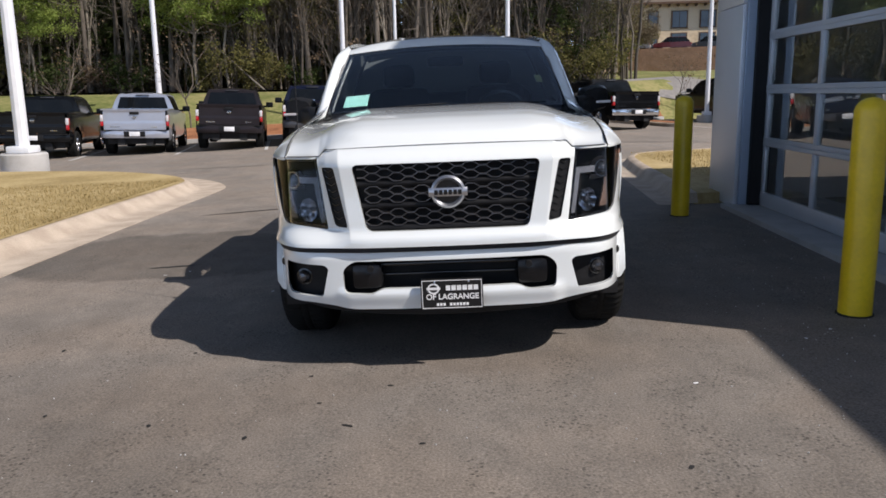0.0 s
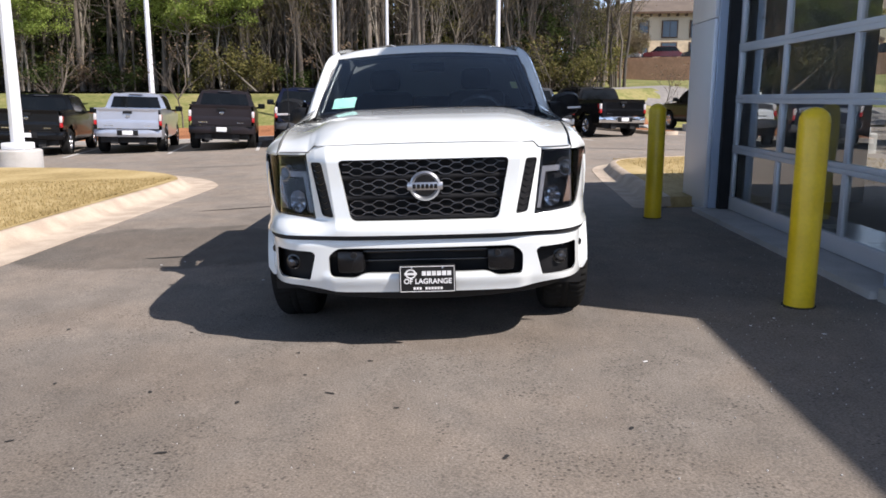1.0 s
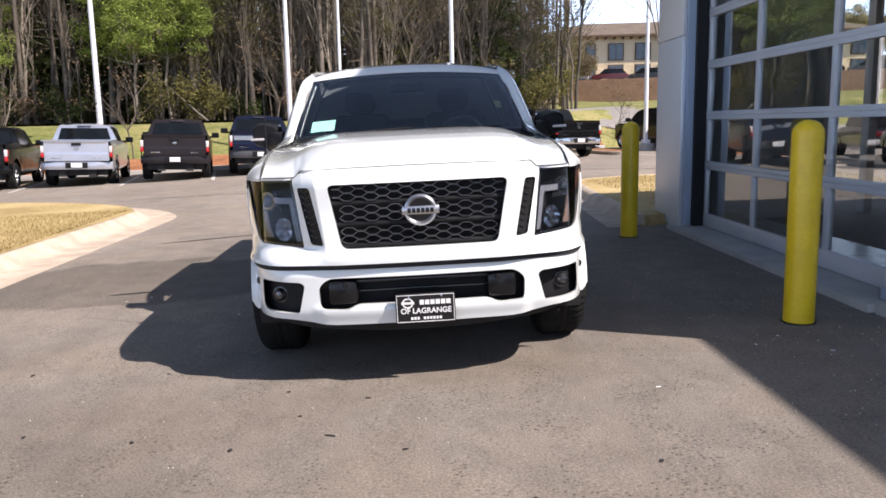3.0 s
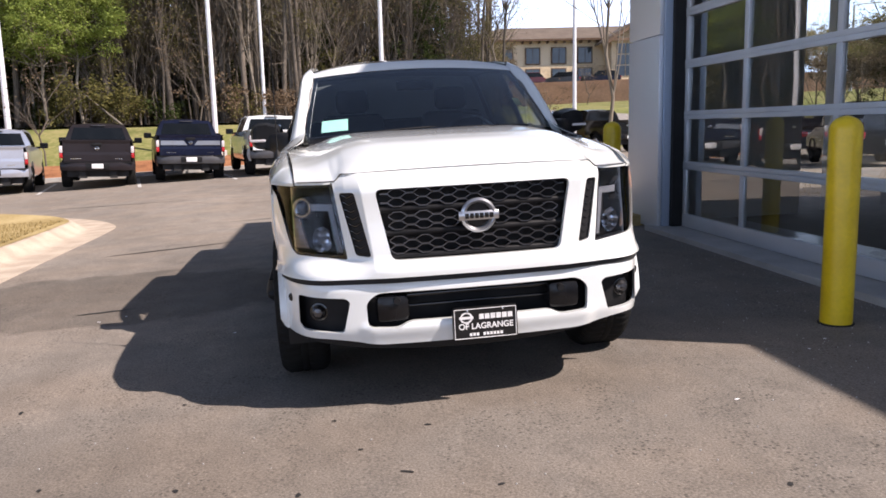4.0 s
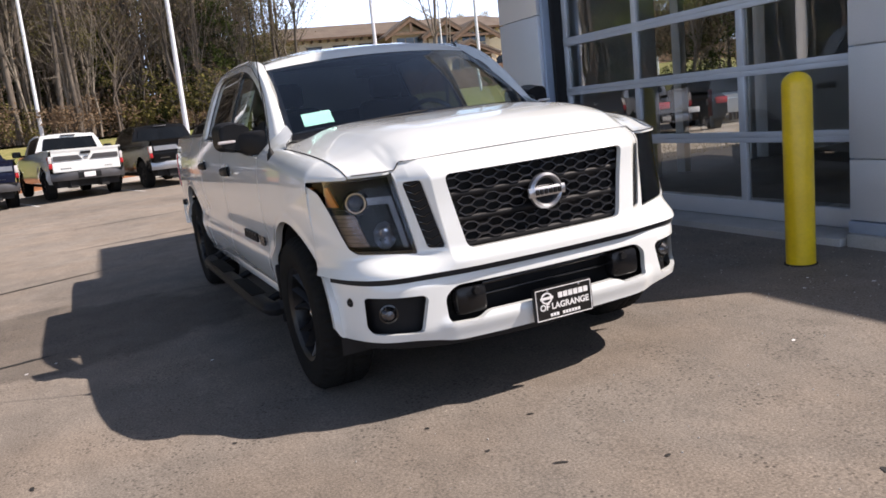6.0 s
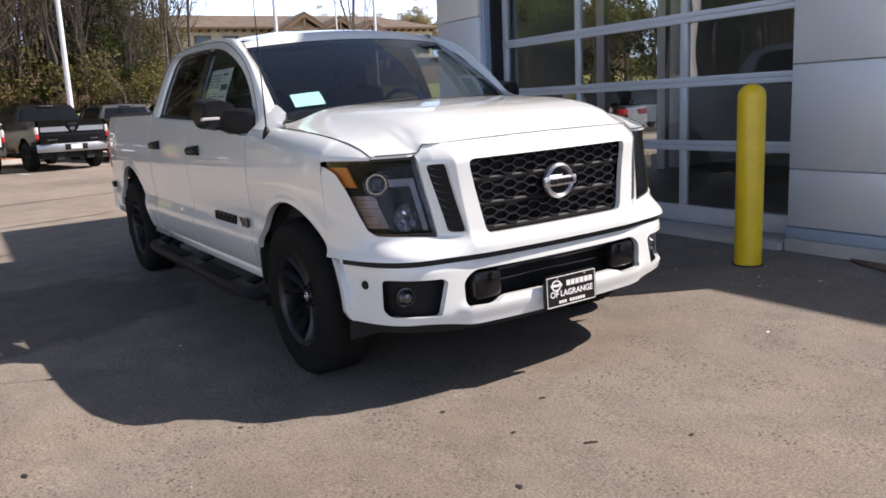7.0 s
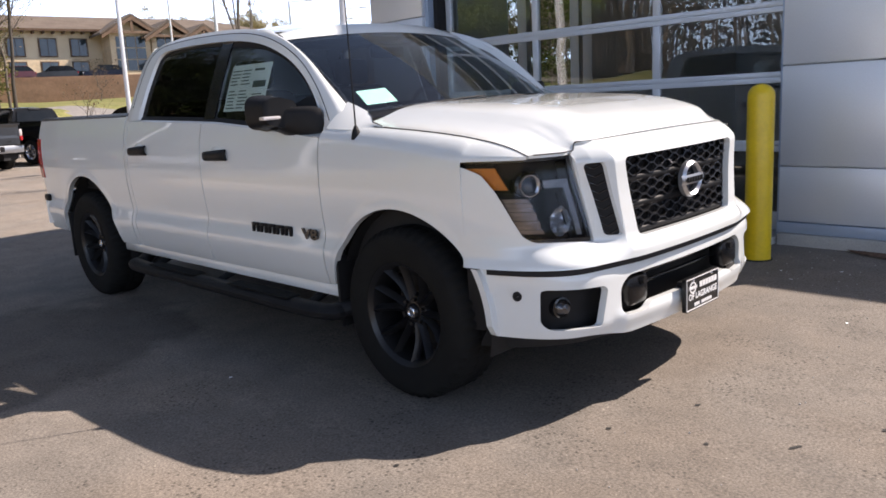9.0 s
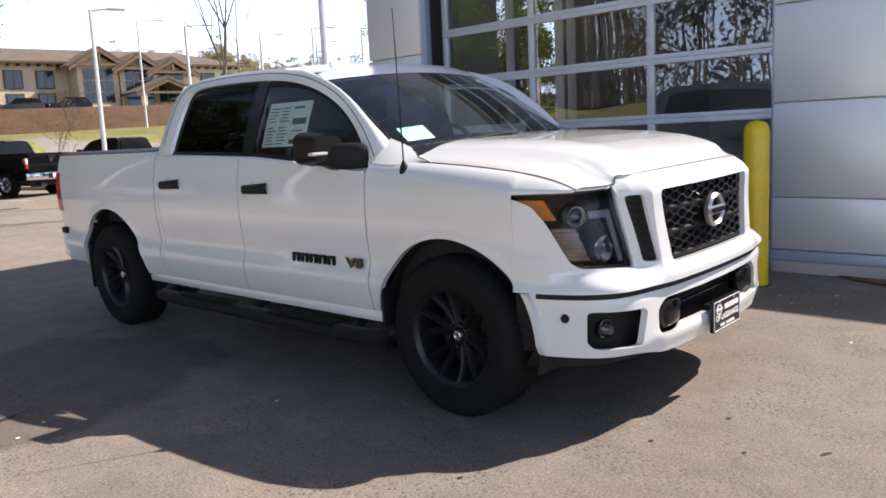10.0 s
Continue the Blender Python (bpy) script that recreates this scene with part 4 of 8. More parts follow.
# dark tray under hood and cowl
part("engine_bay", boxes(((-0.86, 0.42, 0.55), (0.86, 1.46, 1.095)), ((-0.60, 0.20, 0.60), (0.60, 0.45, 1.05))), GAP, truck, "black engine bay behind the grille")


# nose: one shell with openings for grille, side slots and headlamps
def nose_at(u, v):
    x = 0.958 * u
    z = lerp(0.662, nose_top(x), v)
    y = nose_y(x, z)
    # the ends lie flush on the fenders
    return (x + math.copysign(smooth(0.82, 0.940, abs(x)) * (body_x(max(y, 0.545), z) + 0.0015 - 0.958), x), y, z)


fine_u = sorted({round(k / 60, 4) for k in range(-60, 61)} | {s * w for s in (-1, 1) for w in [round(0.50 + 0.004 * k, 4) for k in range(58)]})
bm = shell_y(nose_at, fine_u, [k / 40 for k in range(41)], 0.030)
GRILLE = rounded([(-0.473, 1.074), (0.473, 1.074), (0.408, 0.738), (-0.408, 0.738)], 0.035)


def mirror(poly):
    return [(-x, z) for x, z in poly][::-1]


SLOT = rounded([(-0.636, 1.062), (-0.567, 1.064), (-0.504, 0.758), (-0.574, 0.764)], 0.018)
LAMP = rounded([(-1.05, 1.125), (-0.664, 1.125), (-0.613, 0.744), (-0.850, 0.768), (-0.874, 0.792), (-0.893, 0.860), (-0.914, 0.955), (-0.936, 1.045), (-0.96, 1.080), (-1.05, 1.086)], 0.012)
cuts = [prism(GRILLE, -0.3, 0.6, "y"), prism(SLOT, -0.3, 0.8, "y"), prism(mirror(SLOT), -0.3, 0.8, "y"), prism(LAMP, -0.3, 1.0, "y"), prism(mirror(LAMP), -0.3, 1.0, "y")]
wheel_cut = lathe([(ARCH, -1.2), (ARCH, 1.2)], 64, "x")
bmesh.ops.holes_fill(wheel_cut, edges=[e for e in wheel_cut.edges if len(e.link_faces) == 1], sides=0)
bmesh.ops.transform(wheel_cut, matrix=Matrix.Translation((0, AXLES[0], HUB)), verts=wheel_cut.verts)
bm = carve(bm, cuts + [wheel_cut])
part("nose_panel", bm, PAINT, truck, sharp=32)


# lower bumper skin
def bumper_y(x, z):
    a = abs(x)
    y = 0.036 + 0.110 * a ** 2 + 0.75 * a ** 12
    y += 0.022 * smooth(0.42, 0.33, z) + 0.012 * smooth(0.60, 0.655, z)
    y -= 0.018 * smooth(0.60, 0.52, a) * smooth(0.46, 0.42, z)
    return y


def bumper_at(u, v):
    x = 0.962 * u
    low = 0.338 + 0.035 * smooth(0.45, 0.75, abs(x)) + 0.055 * smooth(0.915, 0.97, abs(x)) ** 2
    z = lerp(low, 0.656, v)
    arch = AXLES[0] - math.sqrt(ARCH ** 2 - (z - HUB) ** 2) - 0.030
    return (x, min(bumper_y(x, z), arch), z)


bm = shell_y(bumper_at, [math.copysign(1 - (1 - abs(k) / 64) ** 1.7, k) for k in range(-64, 65)], [k / 18 for k in range(19)], 0.032)
INTAKE = rounded([(-0.490, 0.588), (0.490, 0.588), (0.545, 0.545), (0.540, 0.425), (0.40, 0.418), (0.345, 0.445), (-0.345, 0.445), (-0.40, 0.418), (-0.540, 0.425), (-0.545, 0.545)], 0.03)
FOG = rounded([(-0.860, 0.580), (-0.640, 0.570), (-0.618, 0.552), (-0.655, 0.404), (-0.845, 0.412), (-0.862, 0.44)], 0.018)
bm = carve(bm, [prism(INTAKE, -0.3, 0.5, "y"), prism(FOG, -0.3, 0.9, "y"), prism(mirror(FOG), -0.3, 0.9, "y")])
part("front_bumper", bm, PAINT, truck, sharp=32)

# dark seam between bumper and nose, and the black backing of all the openings
bm = grid(lambda u, v: (0.94 * u, nose_y(0.94 * u, 0.66) + 0.016, lerp(0.635, 0.675, v)), [k / 40 for k in range(-40, 41)], [0, 1])
part("bumper_seam", thick(bm, 0.01), GAP, truck, "black gap between bumper and nose")
bm = grid(lambda u, v: (0.93 * u, bumper_y(0.93 * u, 0.5) + 0.125, lerp(0.38, 0.64, v)), [k / 30 for k in range(-30, 31)], [0, 1])
part("bumper_backing", thick(bm, 0.01), TRIM, truck, "black plastic behind the bumper openings")
# chin below the bumper
part("skid_plate", boxes(((-0.80, 0.50, 0.30), (0.80, 1.45, 0.34))), GAP, truck, "black tray below the engine")
part("radiator_support", boxes(((-0.86, 0.34, 0.36), (0.86, 0.46, 0.66))), GAP, truck)
bm = grid(lambda u, v: (0.885 * u, 0.185 + 0.12 * u * u + 0.20 * abs(u) ** 7 + 0.06 * v, lerp(0.385, 0.245 + 0.05 * u * u, v)), [k / 30 for k in range(-30, 31)], [0, 0.25, 0.5, 0.75, 1])
part("air_dam", thick(bm, 0.02), GAP, truck, "black plastic chin below the bumper")

bm = grid(lambda u, v: (0.90 * u, lerp(bumper_y(0.90 * u, 0.34) + 0.012, 0.50, v), 0.372 + 0.012 * smooth(0.45, 0.75, abs(0.90 * u))), [k / 24 for k in range(-24, 25)], [0, 0.5, 1])
part("bumper_floor", thick(bm, 0.01), GAP, truck, "black panel closing the bumper from below")

# crossbar, tow hooks and ribs in the intake
bm = bmesh.new()
box(bm, (-0.50, 0.105, 0.55), (0.50, 0.14, 0.565), 0.004)
box(bm, (-0.50, 0.115, 0.50), (0.50, 0.14, 0.51), 0.004)
part("intake_rib", bm, GLOSS, truck)
for s in (-1, 1):
    bm = bmesh.new()
    box(bm, (s * 0.34, 0.055, 0.44), (s * 0.50, 0.14, 0.575), 0.03)
    part("tow_hook_cover", bm, HOUSING, truck, "gloss black tow-hook housing")
    bm = lathe([(0.001, -0.01), (0.016, -0.01), (0.018, 0.0), (0.018, 0.02)], 16, "y")
    bmesh.ops.transform(bm, matrix=Matrix.Translation((s * 0.40, 0.05, 0.548)), verts=bm.verts)
    part("sensor", bm, TRIM, truck)
    bm = lathe([(0.001, -0.006), (0.017, -0.006), (0.021, 0.0), (0.021, 0.02)], 20, "y")
    bmesh.ops.transform(bm, matrix=Matrix.Translation((s * 0.897, bumper_y(0.897, 0.55) + 0.0, 0.55)) @ Matrix.Rotation(s * 0.9, 4, "Z"), verts=bm.verts)
    part("parking_sensor", bm, TRIM, truck)
    # fog lamp in its pocket
    def pocket(u, v):
        x = lerp(0.590, 0.885, u)
        return (s * x, bumper_y(x, 0.47) + 0.085, lerp(0.385, 0.602, v))
    part("fog_pocket", thick(grid(pocket, [k / 8 for k in range(9)], [k / 4 for k in range(5)]), 0.008), TRIM, truck)
    bm = lathe([(0.001, -0.022), (0.022, -0.018), (0.034, -0.004), (0.036, 0.0), (0.044, 0.002), (0.044, 0.03)], 28, "y")
    bmesh.ops.transform(bm, matrix=Matrix.Translation((s * 0.768, bumper_y(0.765, 0.47) + 0.074, 0.490)) @ Matrix.Rotation(s * 0.25, 4, "Z"), verts=bm.verts)
    fog = part("fog_lamp", bm, GLOSS, truck)
    bm = lathe([(0.001, -0.026), (0.02, -0.022), (0.033, -0.006)], 24, "y")
    bmesh.ops.transform(bm, matrix=Matrix.Translation((s * 0.768, bumper_y(0.765, 0.47) + 0.070, 0.490)) @ Matrix.Rotation(s * 0.25, 4, "Z"), verts=bm.verts)
    part("fog_lens", bm, GUNMETAL, fog)

# grille: dark backing, smooth bars, and nets of stretched cells
part("grille_backing", prism(GRILLE, 0.150, 0.16, "y"), GAP, truck)


def grille_half(z):
    return lerp(0.410, 0.475, (z - 0.738) / 0.334)


def strip(bm, pts, w, d):
    """A thin bar of rectangular section along points in the grille's plane."""
    rows = []
    for i, p in enumerate(pts):
        a, b = Vector(pts[max(i - 1, 0)]), Vector(pts[min(i + 1, len(pts) - 1)])
        t = (b - a).normalized()
        nrm = Vector((-t.z, 0, t.x))
        p = Vector(p)
        rows.append([bm.verts.new(p + nrm * w), bm.verts.new(p + nrm * w * 0.6 + Vector((0, -d, 0))), bm.verts.new(p - nrm * w * 0.6 + Vector((0, -d, 0))), bm.verts.new(p - nrm * w)])
    for a, b in zip(rows, rows[1:]):
        for k in range(3):
            bm.faces.new((a[k], a[k + 1], b[k + 1], b[k]))


CELL, AMP = 0.123, 0.0092


def net_line(z, sign, half):
    pts = []
    k = -8
    while k * CELL / 2 < half + CELL:
        x = k * CELL / 2
        up = sign * (1 if k % 2 == 0 else -1)
        for q in (-0.28, 0.28):
            pts.append((x + q * CELL / 2, z + up * AMP))
        k += 1
    out = []
    for x, zz in pts:
        hx = grille_half(zz) - 0.004
        if abs(x) <= hx:
            out.append((x, nose_y(x, zz) + 0.045, zz))
    return out


BANDS = [(1.060, 0.996), (0.952, 0.888), (0.838, 0.774)]
for hi, lo in BANDS:
    n = 3
    bm = bmesh.new()
    for k in range(n + 1):
        z = lerp(hi, lo, k / n)
        ln = net_line(z, 1 if k % 2 == 0 else -1, 0.47)
        if len(ln) > 1:
            strip(bm, ln, 0.0046, 0.020)
    part("grille_mesh", bm, GUNMETAL, truck, "gloss black honeycomb grille net", sharp=25)
for z in (0.974, 0.863, 0.752):
    hx = grille_half(z) - 0.002
    bm = grid(lambda u, v: (u * hx, nose_y(u * hx, z) + 0.040 - 0.012 * math.sin(math.pi * v) ** 0.7, z + (v - 0.5) * 0.034), [k / 20 for k in range(-20, 21)], [k / 6 for k in range(7)])
    part("grille_bar", thick(bm, 0.004), TRIM, truck)
for s in (-1, 1):
    def slot_floor(u, v):
        z = lerp(0.752, 1.068, v)
        c = lerp(0.538, 0.602, v) + (u - 0.5) * 0.080
        return (s * c, nose_y(c, min(z, 1.06)) + 0.016, z)
    part("slot_backing", thick(grid(slot_floor, [0, 0.25, 0.5, 0.75, 1], [k / 8 for k in range(9)]), 0.006), TRIM, truck, "black insert in the slot beside the grille")
    bm = bmesh.new()
    for k in range(9):
        z = 1.045 - k * 0.034
        c = lerp(0.598, 0.541, (1.045 - z) / 0.29)
        strip(bm, [(s * (c - 0.028), nose_y(c - 0.028, z) + 0.017, z + 0.008), (s * c, nose_y(c, z) + 0.017, z - 0.008), (s * (c + 0.028), nose_y(c + 0.028, z) + 0.017, z + 0.008)], 0.003, 0.007)
    part("slot_mesh", bm, GLOSS, truck)

# badge: a chrome ring with a bar across, on the grille
bm = bmesh.new()
n = 48
for (ro, ri, y0, y1) in ((0.085, 0.063, 0.030, 0.018),):
    rings = []
    for k in range(n):
        a = 2 * math.pi * k / n
        c, d = math.cos(a), math.sin(a)
        rings.append([bm.verts.new((r * c * 1.0, y, 0.928 + r * d * 0.96)) for r, y in ((ro, 0.05), (ro, y0), ((ro + ri) / 2, y1), (ri, y0), (ri, 0.05))])
    for k in range(n):
        a, b = rings[k], rings[(k + 1) % n]
        for j in range(4):
            bm.faces.new((a[j], a[j + 1], b[j + 1], b[j]))
badge = part("emblem", bm, SATIN, truck, "round chrome emblem with a bar across")
badge.location = (0.008, 0.014, 0)
bm = grid(lambda u, v: (u * 0.096, 0.014 + 0.008 * abs(u) ** 3 + 0.006 * (2 * v - 1) ** 2, 0.928 + (v - 0.5) * 0.042), [k / 12 for k in range(-12, 13)], [k / 6 for k in range(7)])
part("emblem_bar", thick(bm, 0.02), SATIN, badge)
for k in range(6):
    x = -0.068 + k * 0.0235
    part("mark", boxes(((x, 0.009, 0.916), (x + 0.018, 0.015, 0.940)), bevel=0.002), TRIM, badge)
part("emblem_plate", lathe([(0.001, 0.05), (0.07, 0.05), (0.07, 0.06)], 32, "y"), GLOSS, badge)
for ob in badge.children:
    if ob.name.startswith("emblem_plate"):
        ob.location = (0, 0, 0.928)

# plate with dealer writing
plate = part("number_plate", prism(rounded([(-0.156, 0.352), (0.156, 0.352), (0.156, 0.508), (-0.156, 0.508)], 0.012), -0.022, -0.004, "y"), PLATE_BLACK, truck, "black dealer plate with white writing")
plate.location = (0.008, 0.014, -0.010)
part("plate_bracket", boxes(((-0.10, -0.005, 0.39), (0.10, 0.06, 0.47))), TRIM, truck)


def outline(name, w, h, t, cx, cz, y, parent, mat):
    bm = boxes(((cx - w / 2, y - 0.003, cz + h / 2 - t), (cx + w / 2, y, cz + h / 2)), ((cx - w / 2, y - 0.003, cz - h / 2), (cx + w / 2, y, cz - h / 2 + t)), ((cx - w / 2, y - 0.003, cz - h / 2 + t), (cx - w / 2 + t, y, cz + h / 2 - t)), ((cx + w / 2 - t, y - 0.003, cz - h / 2 + t), (cx + w / 2, y, cz + h / 2 - t)))
    return part(name, bm, mat, parent)


outline("plate_border", 0.300, 0.144, 0.003, 0, 0.430, -0.0225, plate, PLATE_WHITE)


def lettering(text, size, m, mat, parent, name="lettering", depth=0.001, squeeze=1.0):
    """Words in the built-in font, turned into a mesh."""
    cu = bpy.data.curves.new("words", "FONT")
    cu.body, cu.size, cu.align_x, cu.align_y, cu.extrude = text, size, "CENTER", "CENTER", depth
    cu.offset = size * 0.022
    ob = new("words", cu)
    bpy.context.view_layer.update()
    me = bpy.data.meshes.new_from_object(ob.evaluated_get(bpy.context.evaluated_depsgraph_get()))
    bpy.data.objects.remove(ob)
    bpy.data.curves.remove(cu)
    me.transform(m @ Matrix.Diagonal((squeeze, 1, 1, 1)))
    me.materials.clear()
    me.materials.append(mat)
    out = new(name, me)
    out.parent = parent
    return out


FACE = Matrix.Rotation(math.pi / 2, 4, "X")
lettering("OF LAGRANGE", 0.040, Matrix.Translation((0.002, -0.0235, 0.416)) @ FACE, PLATE_WHITE, plate, squeeze=0.98)
for k in range(6):
    x = -0.030 + k * 0.0278
    part("mark", boxes(((x, -0.0245, 0.449), (x + 0.0225, -0.022, 0.474))), PLATE_WHITE, plate)
for k in range(10):
    if k not in (3,):
        x = -0.078 + k * 0.0165
        part("mark", boxes(((x, -0.0245, 0.3705), (x + 0.012, -0.022, 0.384))), PLATE_WHITE, plate)
bm = lathe([(0.030, 0.0), (0.030, -0.002), (0.022, -0.002), (0.022, 0.0)], 28, "y")
bmesh.ops.transform(bm, matrix=Matrix.Translation((-0.092, -0.0225, 0.459)) @ Matrix.Diagonal((1, 1, 0.9, 1)), verts=bm.verts)
box(bm, (-0.126, -0.0255, 0.453), (-0.058, -0.022, 0.465))
part("plate_emblem", bm, PLATE_WHITE, plate)
for sx in (-0.085, 0.085):
    bm = lathe([(0.001, -0.006), (0.005, -0.005), (0.007, 0.0)], 12, "y")
    bmesh.ops.transform(bm, matrix=Matrix.Translation((sx, -0.0225, 0.492)), verts=bm.verts)
    part("screw", bm, CHROME, plate)

# headlamps
for s in (-1, 1):
    def lamp_grid(off, u0, u1, v0, v1, nu=24, nv=14, rake=0.0):
        def at(u, v):
            u, v = lerp(u0, u1, u), lerp(v0, v1, v)
            # inner edge leans, outer edge sweeps back along the fender
            z = lerp(0.743, 1.108, v)
            xi = lerp(0.612, 0.664, v)
            xo = lerp(0.868, 0.972, v ** 0.85)
            x = lerp(xi, xo, u)
            zz = z + 0.022 * (1 - v) * u
            xc = min(x, 0.956)
            extra = max(0.0, x - 0.956) * 8.0
            return (s * (x if x < 0.956 else 0.956 + (x - 0.956) * 0.25), lamp_y(xc, min(zz, 1.065)) + extra * 0.1 + off + rake * v, zz)
        return grid(at, [k / nu for k in range(nu + 1)], [k / nv for k in range(nv + 1)])

    def lamp_bars(spec, thickness):
        """Several bars on the lamp's own surface in one mesh."""
        out = bmesh.new()
        for args in spec:
            piece = thick(lamp_grid(*args), thickness)
            me = bpy.data.meshes.new("piece")
            piece.to_mesh(me)
            piece.free()
            out.from_mesh(me)
            bpy.data.meshes.remove(me)
        return out

    lamp = part("headlamp", thick(lamp_grid(0.110, 0, 1, 0, 1), 0.006), LAMPBLACK, truck, "headlamp with dark housing and amber corner")
    bm = thick(lamp_grid(0.000, 0.0, 1.0, 0.0, 1.0, rake=0.012), 0.003)
    lens = part("lens", bm, LENS, lamp)
    lens.visible_shadow = False
    part("lens_border", lamp_bars(((0.010, 0, 0.055, 0, 1, 3, 14, 0.012), (0.010, 0.965, 1, 0, 1, 3, 14, 0.012), (0.010, 0.055, 0.965, 0, 0.05, 20, 2, 0.012), (0.010, 0.055, 0.965, 0.945, 1, 20, 2, 0.012)), 0.012), GLOSS, lamp, "gloss black border of the lens")
    part("amber_reflector", thick(lamp_grid(0.024, 0.80, 0.955, 0.63, 0.885, 6, 6), 0.01), AMBER, lamp, "amber corner reflector")
    # black bezels: a hood over the projector, a shelf below it, walls between the chambers
    part("bezel", lamp_bars(((0.075, 0.06, 0.80, 0.74, 0.94, 16, 6, 0.0), (0.050, 0.36, 0.95, 0.52, 0.585, 12, 2, 0.0), (0.050, 0.17, 0.22, 0.05, 0.56, 2, 10, 0.0), (0.045, 0.765, 0.80, 0.60, 0.92, 2, 8, 0.0)), 0.012), LAMPBLACK, lamp, "gloss black bezel inside the lamp")
    part("light_guide", lamp_bars(((0.030, 0.07, 0.150, 0.08, 0.72, 4, 12, 0.0), (0.030, 0.150, 0.42, 0.63, 0.72, 10, 3, 0.0)), 0.008), GUIDE, lamp, "pale grey light guide")
    x, z = 0.812, 0.990
    y = lamp_y(x, z) + 0.042
    m = Matrix.Translation((s * x, y, z)) @ Matrix.Rotation(s * 0.45, 4, "Z")
    bm = lathe([(0.001, -0.020), (0.014, -0.017), (0.026, -0.008), (0.034, 0.004), (0.036, 0.012)], 28, "y")
    bmesh.ops.transform(bm, matrix=m, verts=bm.verts)
    part("projector_lens", bm, DOME, lamp, "dark glass projector lens")
    bm = lathe([(0.041, -0.004), (0.0445, -0.004), (0.046, 0.002), (0.045, 0.02), (0.041, 0.02)], 36, "y")
    bmesh.ops.transform(bm, matrix=m, verts=bm.verts)
    part("projector_ring", bm, CHROME, lamp, "chrome ring round the projector")
    bm = lathe([(0.047, 0.004), (0.060, 0.016), (0.062, 0.060)], 32, "y")
    bmesh.ops.transform(bm, matrix=m, verts=bm.verts)
    part("projector_barrel", bm, GLOSS, lamp)
    # faceted bowl with its bulb shield
    x, z = 0.722, 0.838
    m = Matrix.Translation((s * x, lamp_y(x, z) + 0.040, z)) @ Matrix.Rotation(s * 0.30, 4, "Z")
    bm = lathe([(0.066, -0.012), (0.060, 0.012), (0.046, 0.032), (0.026, 0.046), (0.010, 0.050)], 9, "y")
    for k, v in enumerate(bm.verts):
        v.co.y += 0.006 * ((k * 7) % 3 - 1)
    bmesh.ops.transform(bm, matrix=m @ Matrix.Diagonal((0.78, 1, 0.98, 1)), verts=bm.verts)
    part("reflector", bm, CHROME, lamp, "faceted chrome reflector bowl", sharp=12)
    bm = lathe([(0.001, -0.014), (0.012, -0.010), (0.015, 0.004), (0.012, 0.045)], 14, "y")
    bmesh.ops.transform(bm, matrix=m, verts=bm.verts)
    part("bulb_shield", bm, GUNMETAL, lamp)
    part("turn_signal", lamp_bars([(0.026 + 0.006 * (k % 2), 0.66, 0.94, 0.11 + 0.052 * k, 0.158 + 0.052 * k, 8, 1, 0.0) for k in range(8)], 0.008), SMOKED, lamp, "ribbed smoked turn signal")

# cab above the belt
GLASSX = [(1.16, 0.982), (1.24, 0.966), (1.30, 0.948), (1.50, 0.872), (1.70, 0.785), (1.76, 0.745), (1.80, 0.712), (1.85, 0.66)]


def cab_x(z, y=2.6):
    """Half the cab's width above the belt; it draws in towards the windshield."""
    return soft1(GLASSX, z) - 0.085 * smooth(2.15, 1.36, y)


OUTER = [(1.395, 1.190), (1.50, 1.328), (1.62, 1.462), (1.76, 1.585), (1.92, 1.680), (2.10, 1.745), (2.35, 1.795), (2.65, 1.822), (3.0, 1.832), (3.30, 1.825), (3.48, 1.806), (3.58, 1.765), (3.625, 1.70), (3.655, 1.55), (3.69, 1.318)]
DLO = [(1.535, 1.212), (1.60, 1.330), (1.69, 1.440), (1.80, 1.535), (1.95, 1.620), (2.15, 1.688), (2.4, 1.730), (2.66, 1.748), (3.0, 1.756), (3.28, 1.752), (3.40, 1.738), (3.44, 1.70), (3.475, 1.55), (3.50, 1.335), (3.46, 1.322)]


def resample(pts, n):
    P = [Vector(p) for p in spline(pts, 6)]
    L = [0.0]
    for a, b in zip(P, P[1:]):
        L.append(L[-1] + (b - a).length)
    out = []
    j = 0
    for k in range(n):
        t = L[-1] * k / (n - 1)
        while j < len(P) - 2 and L[j + 1] < t:
            j += 1
        w = (t - L[j]) / max(L[j + 1] - L[j], 1e-6)
        out.append(P[j].lerp(P[j + 1], min(max(w, 0), 1)))
    return out


OUT_P, DLO_P = resample(OUTER, 60), resample(DLO, 60)


def dlo_z(y, top):
    """Height of the window opening's upper edge at y."""
    return curve1([(p.x, p.y) for p in DLO_P[:50]], y) if top else belt(y) + 0.008


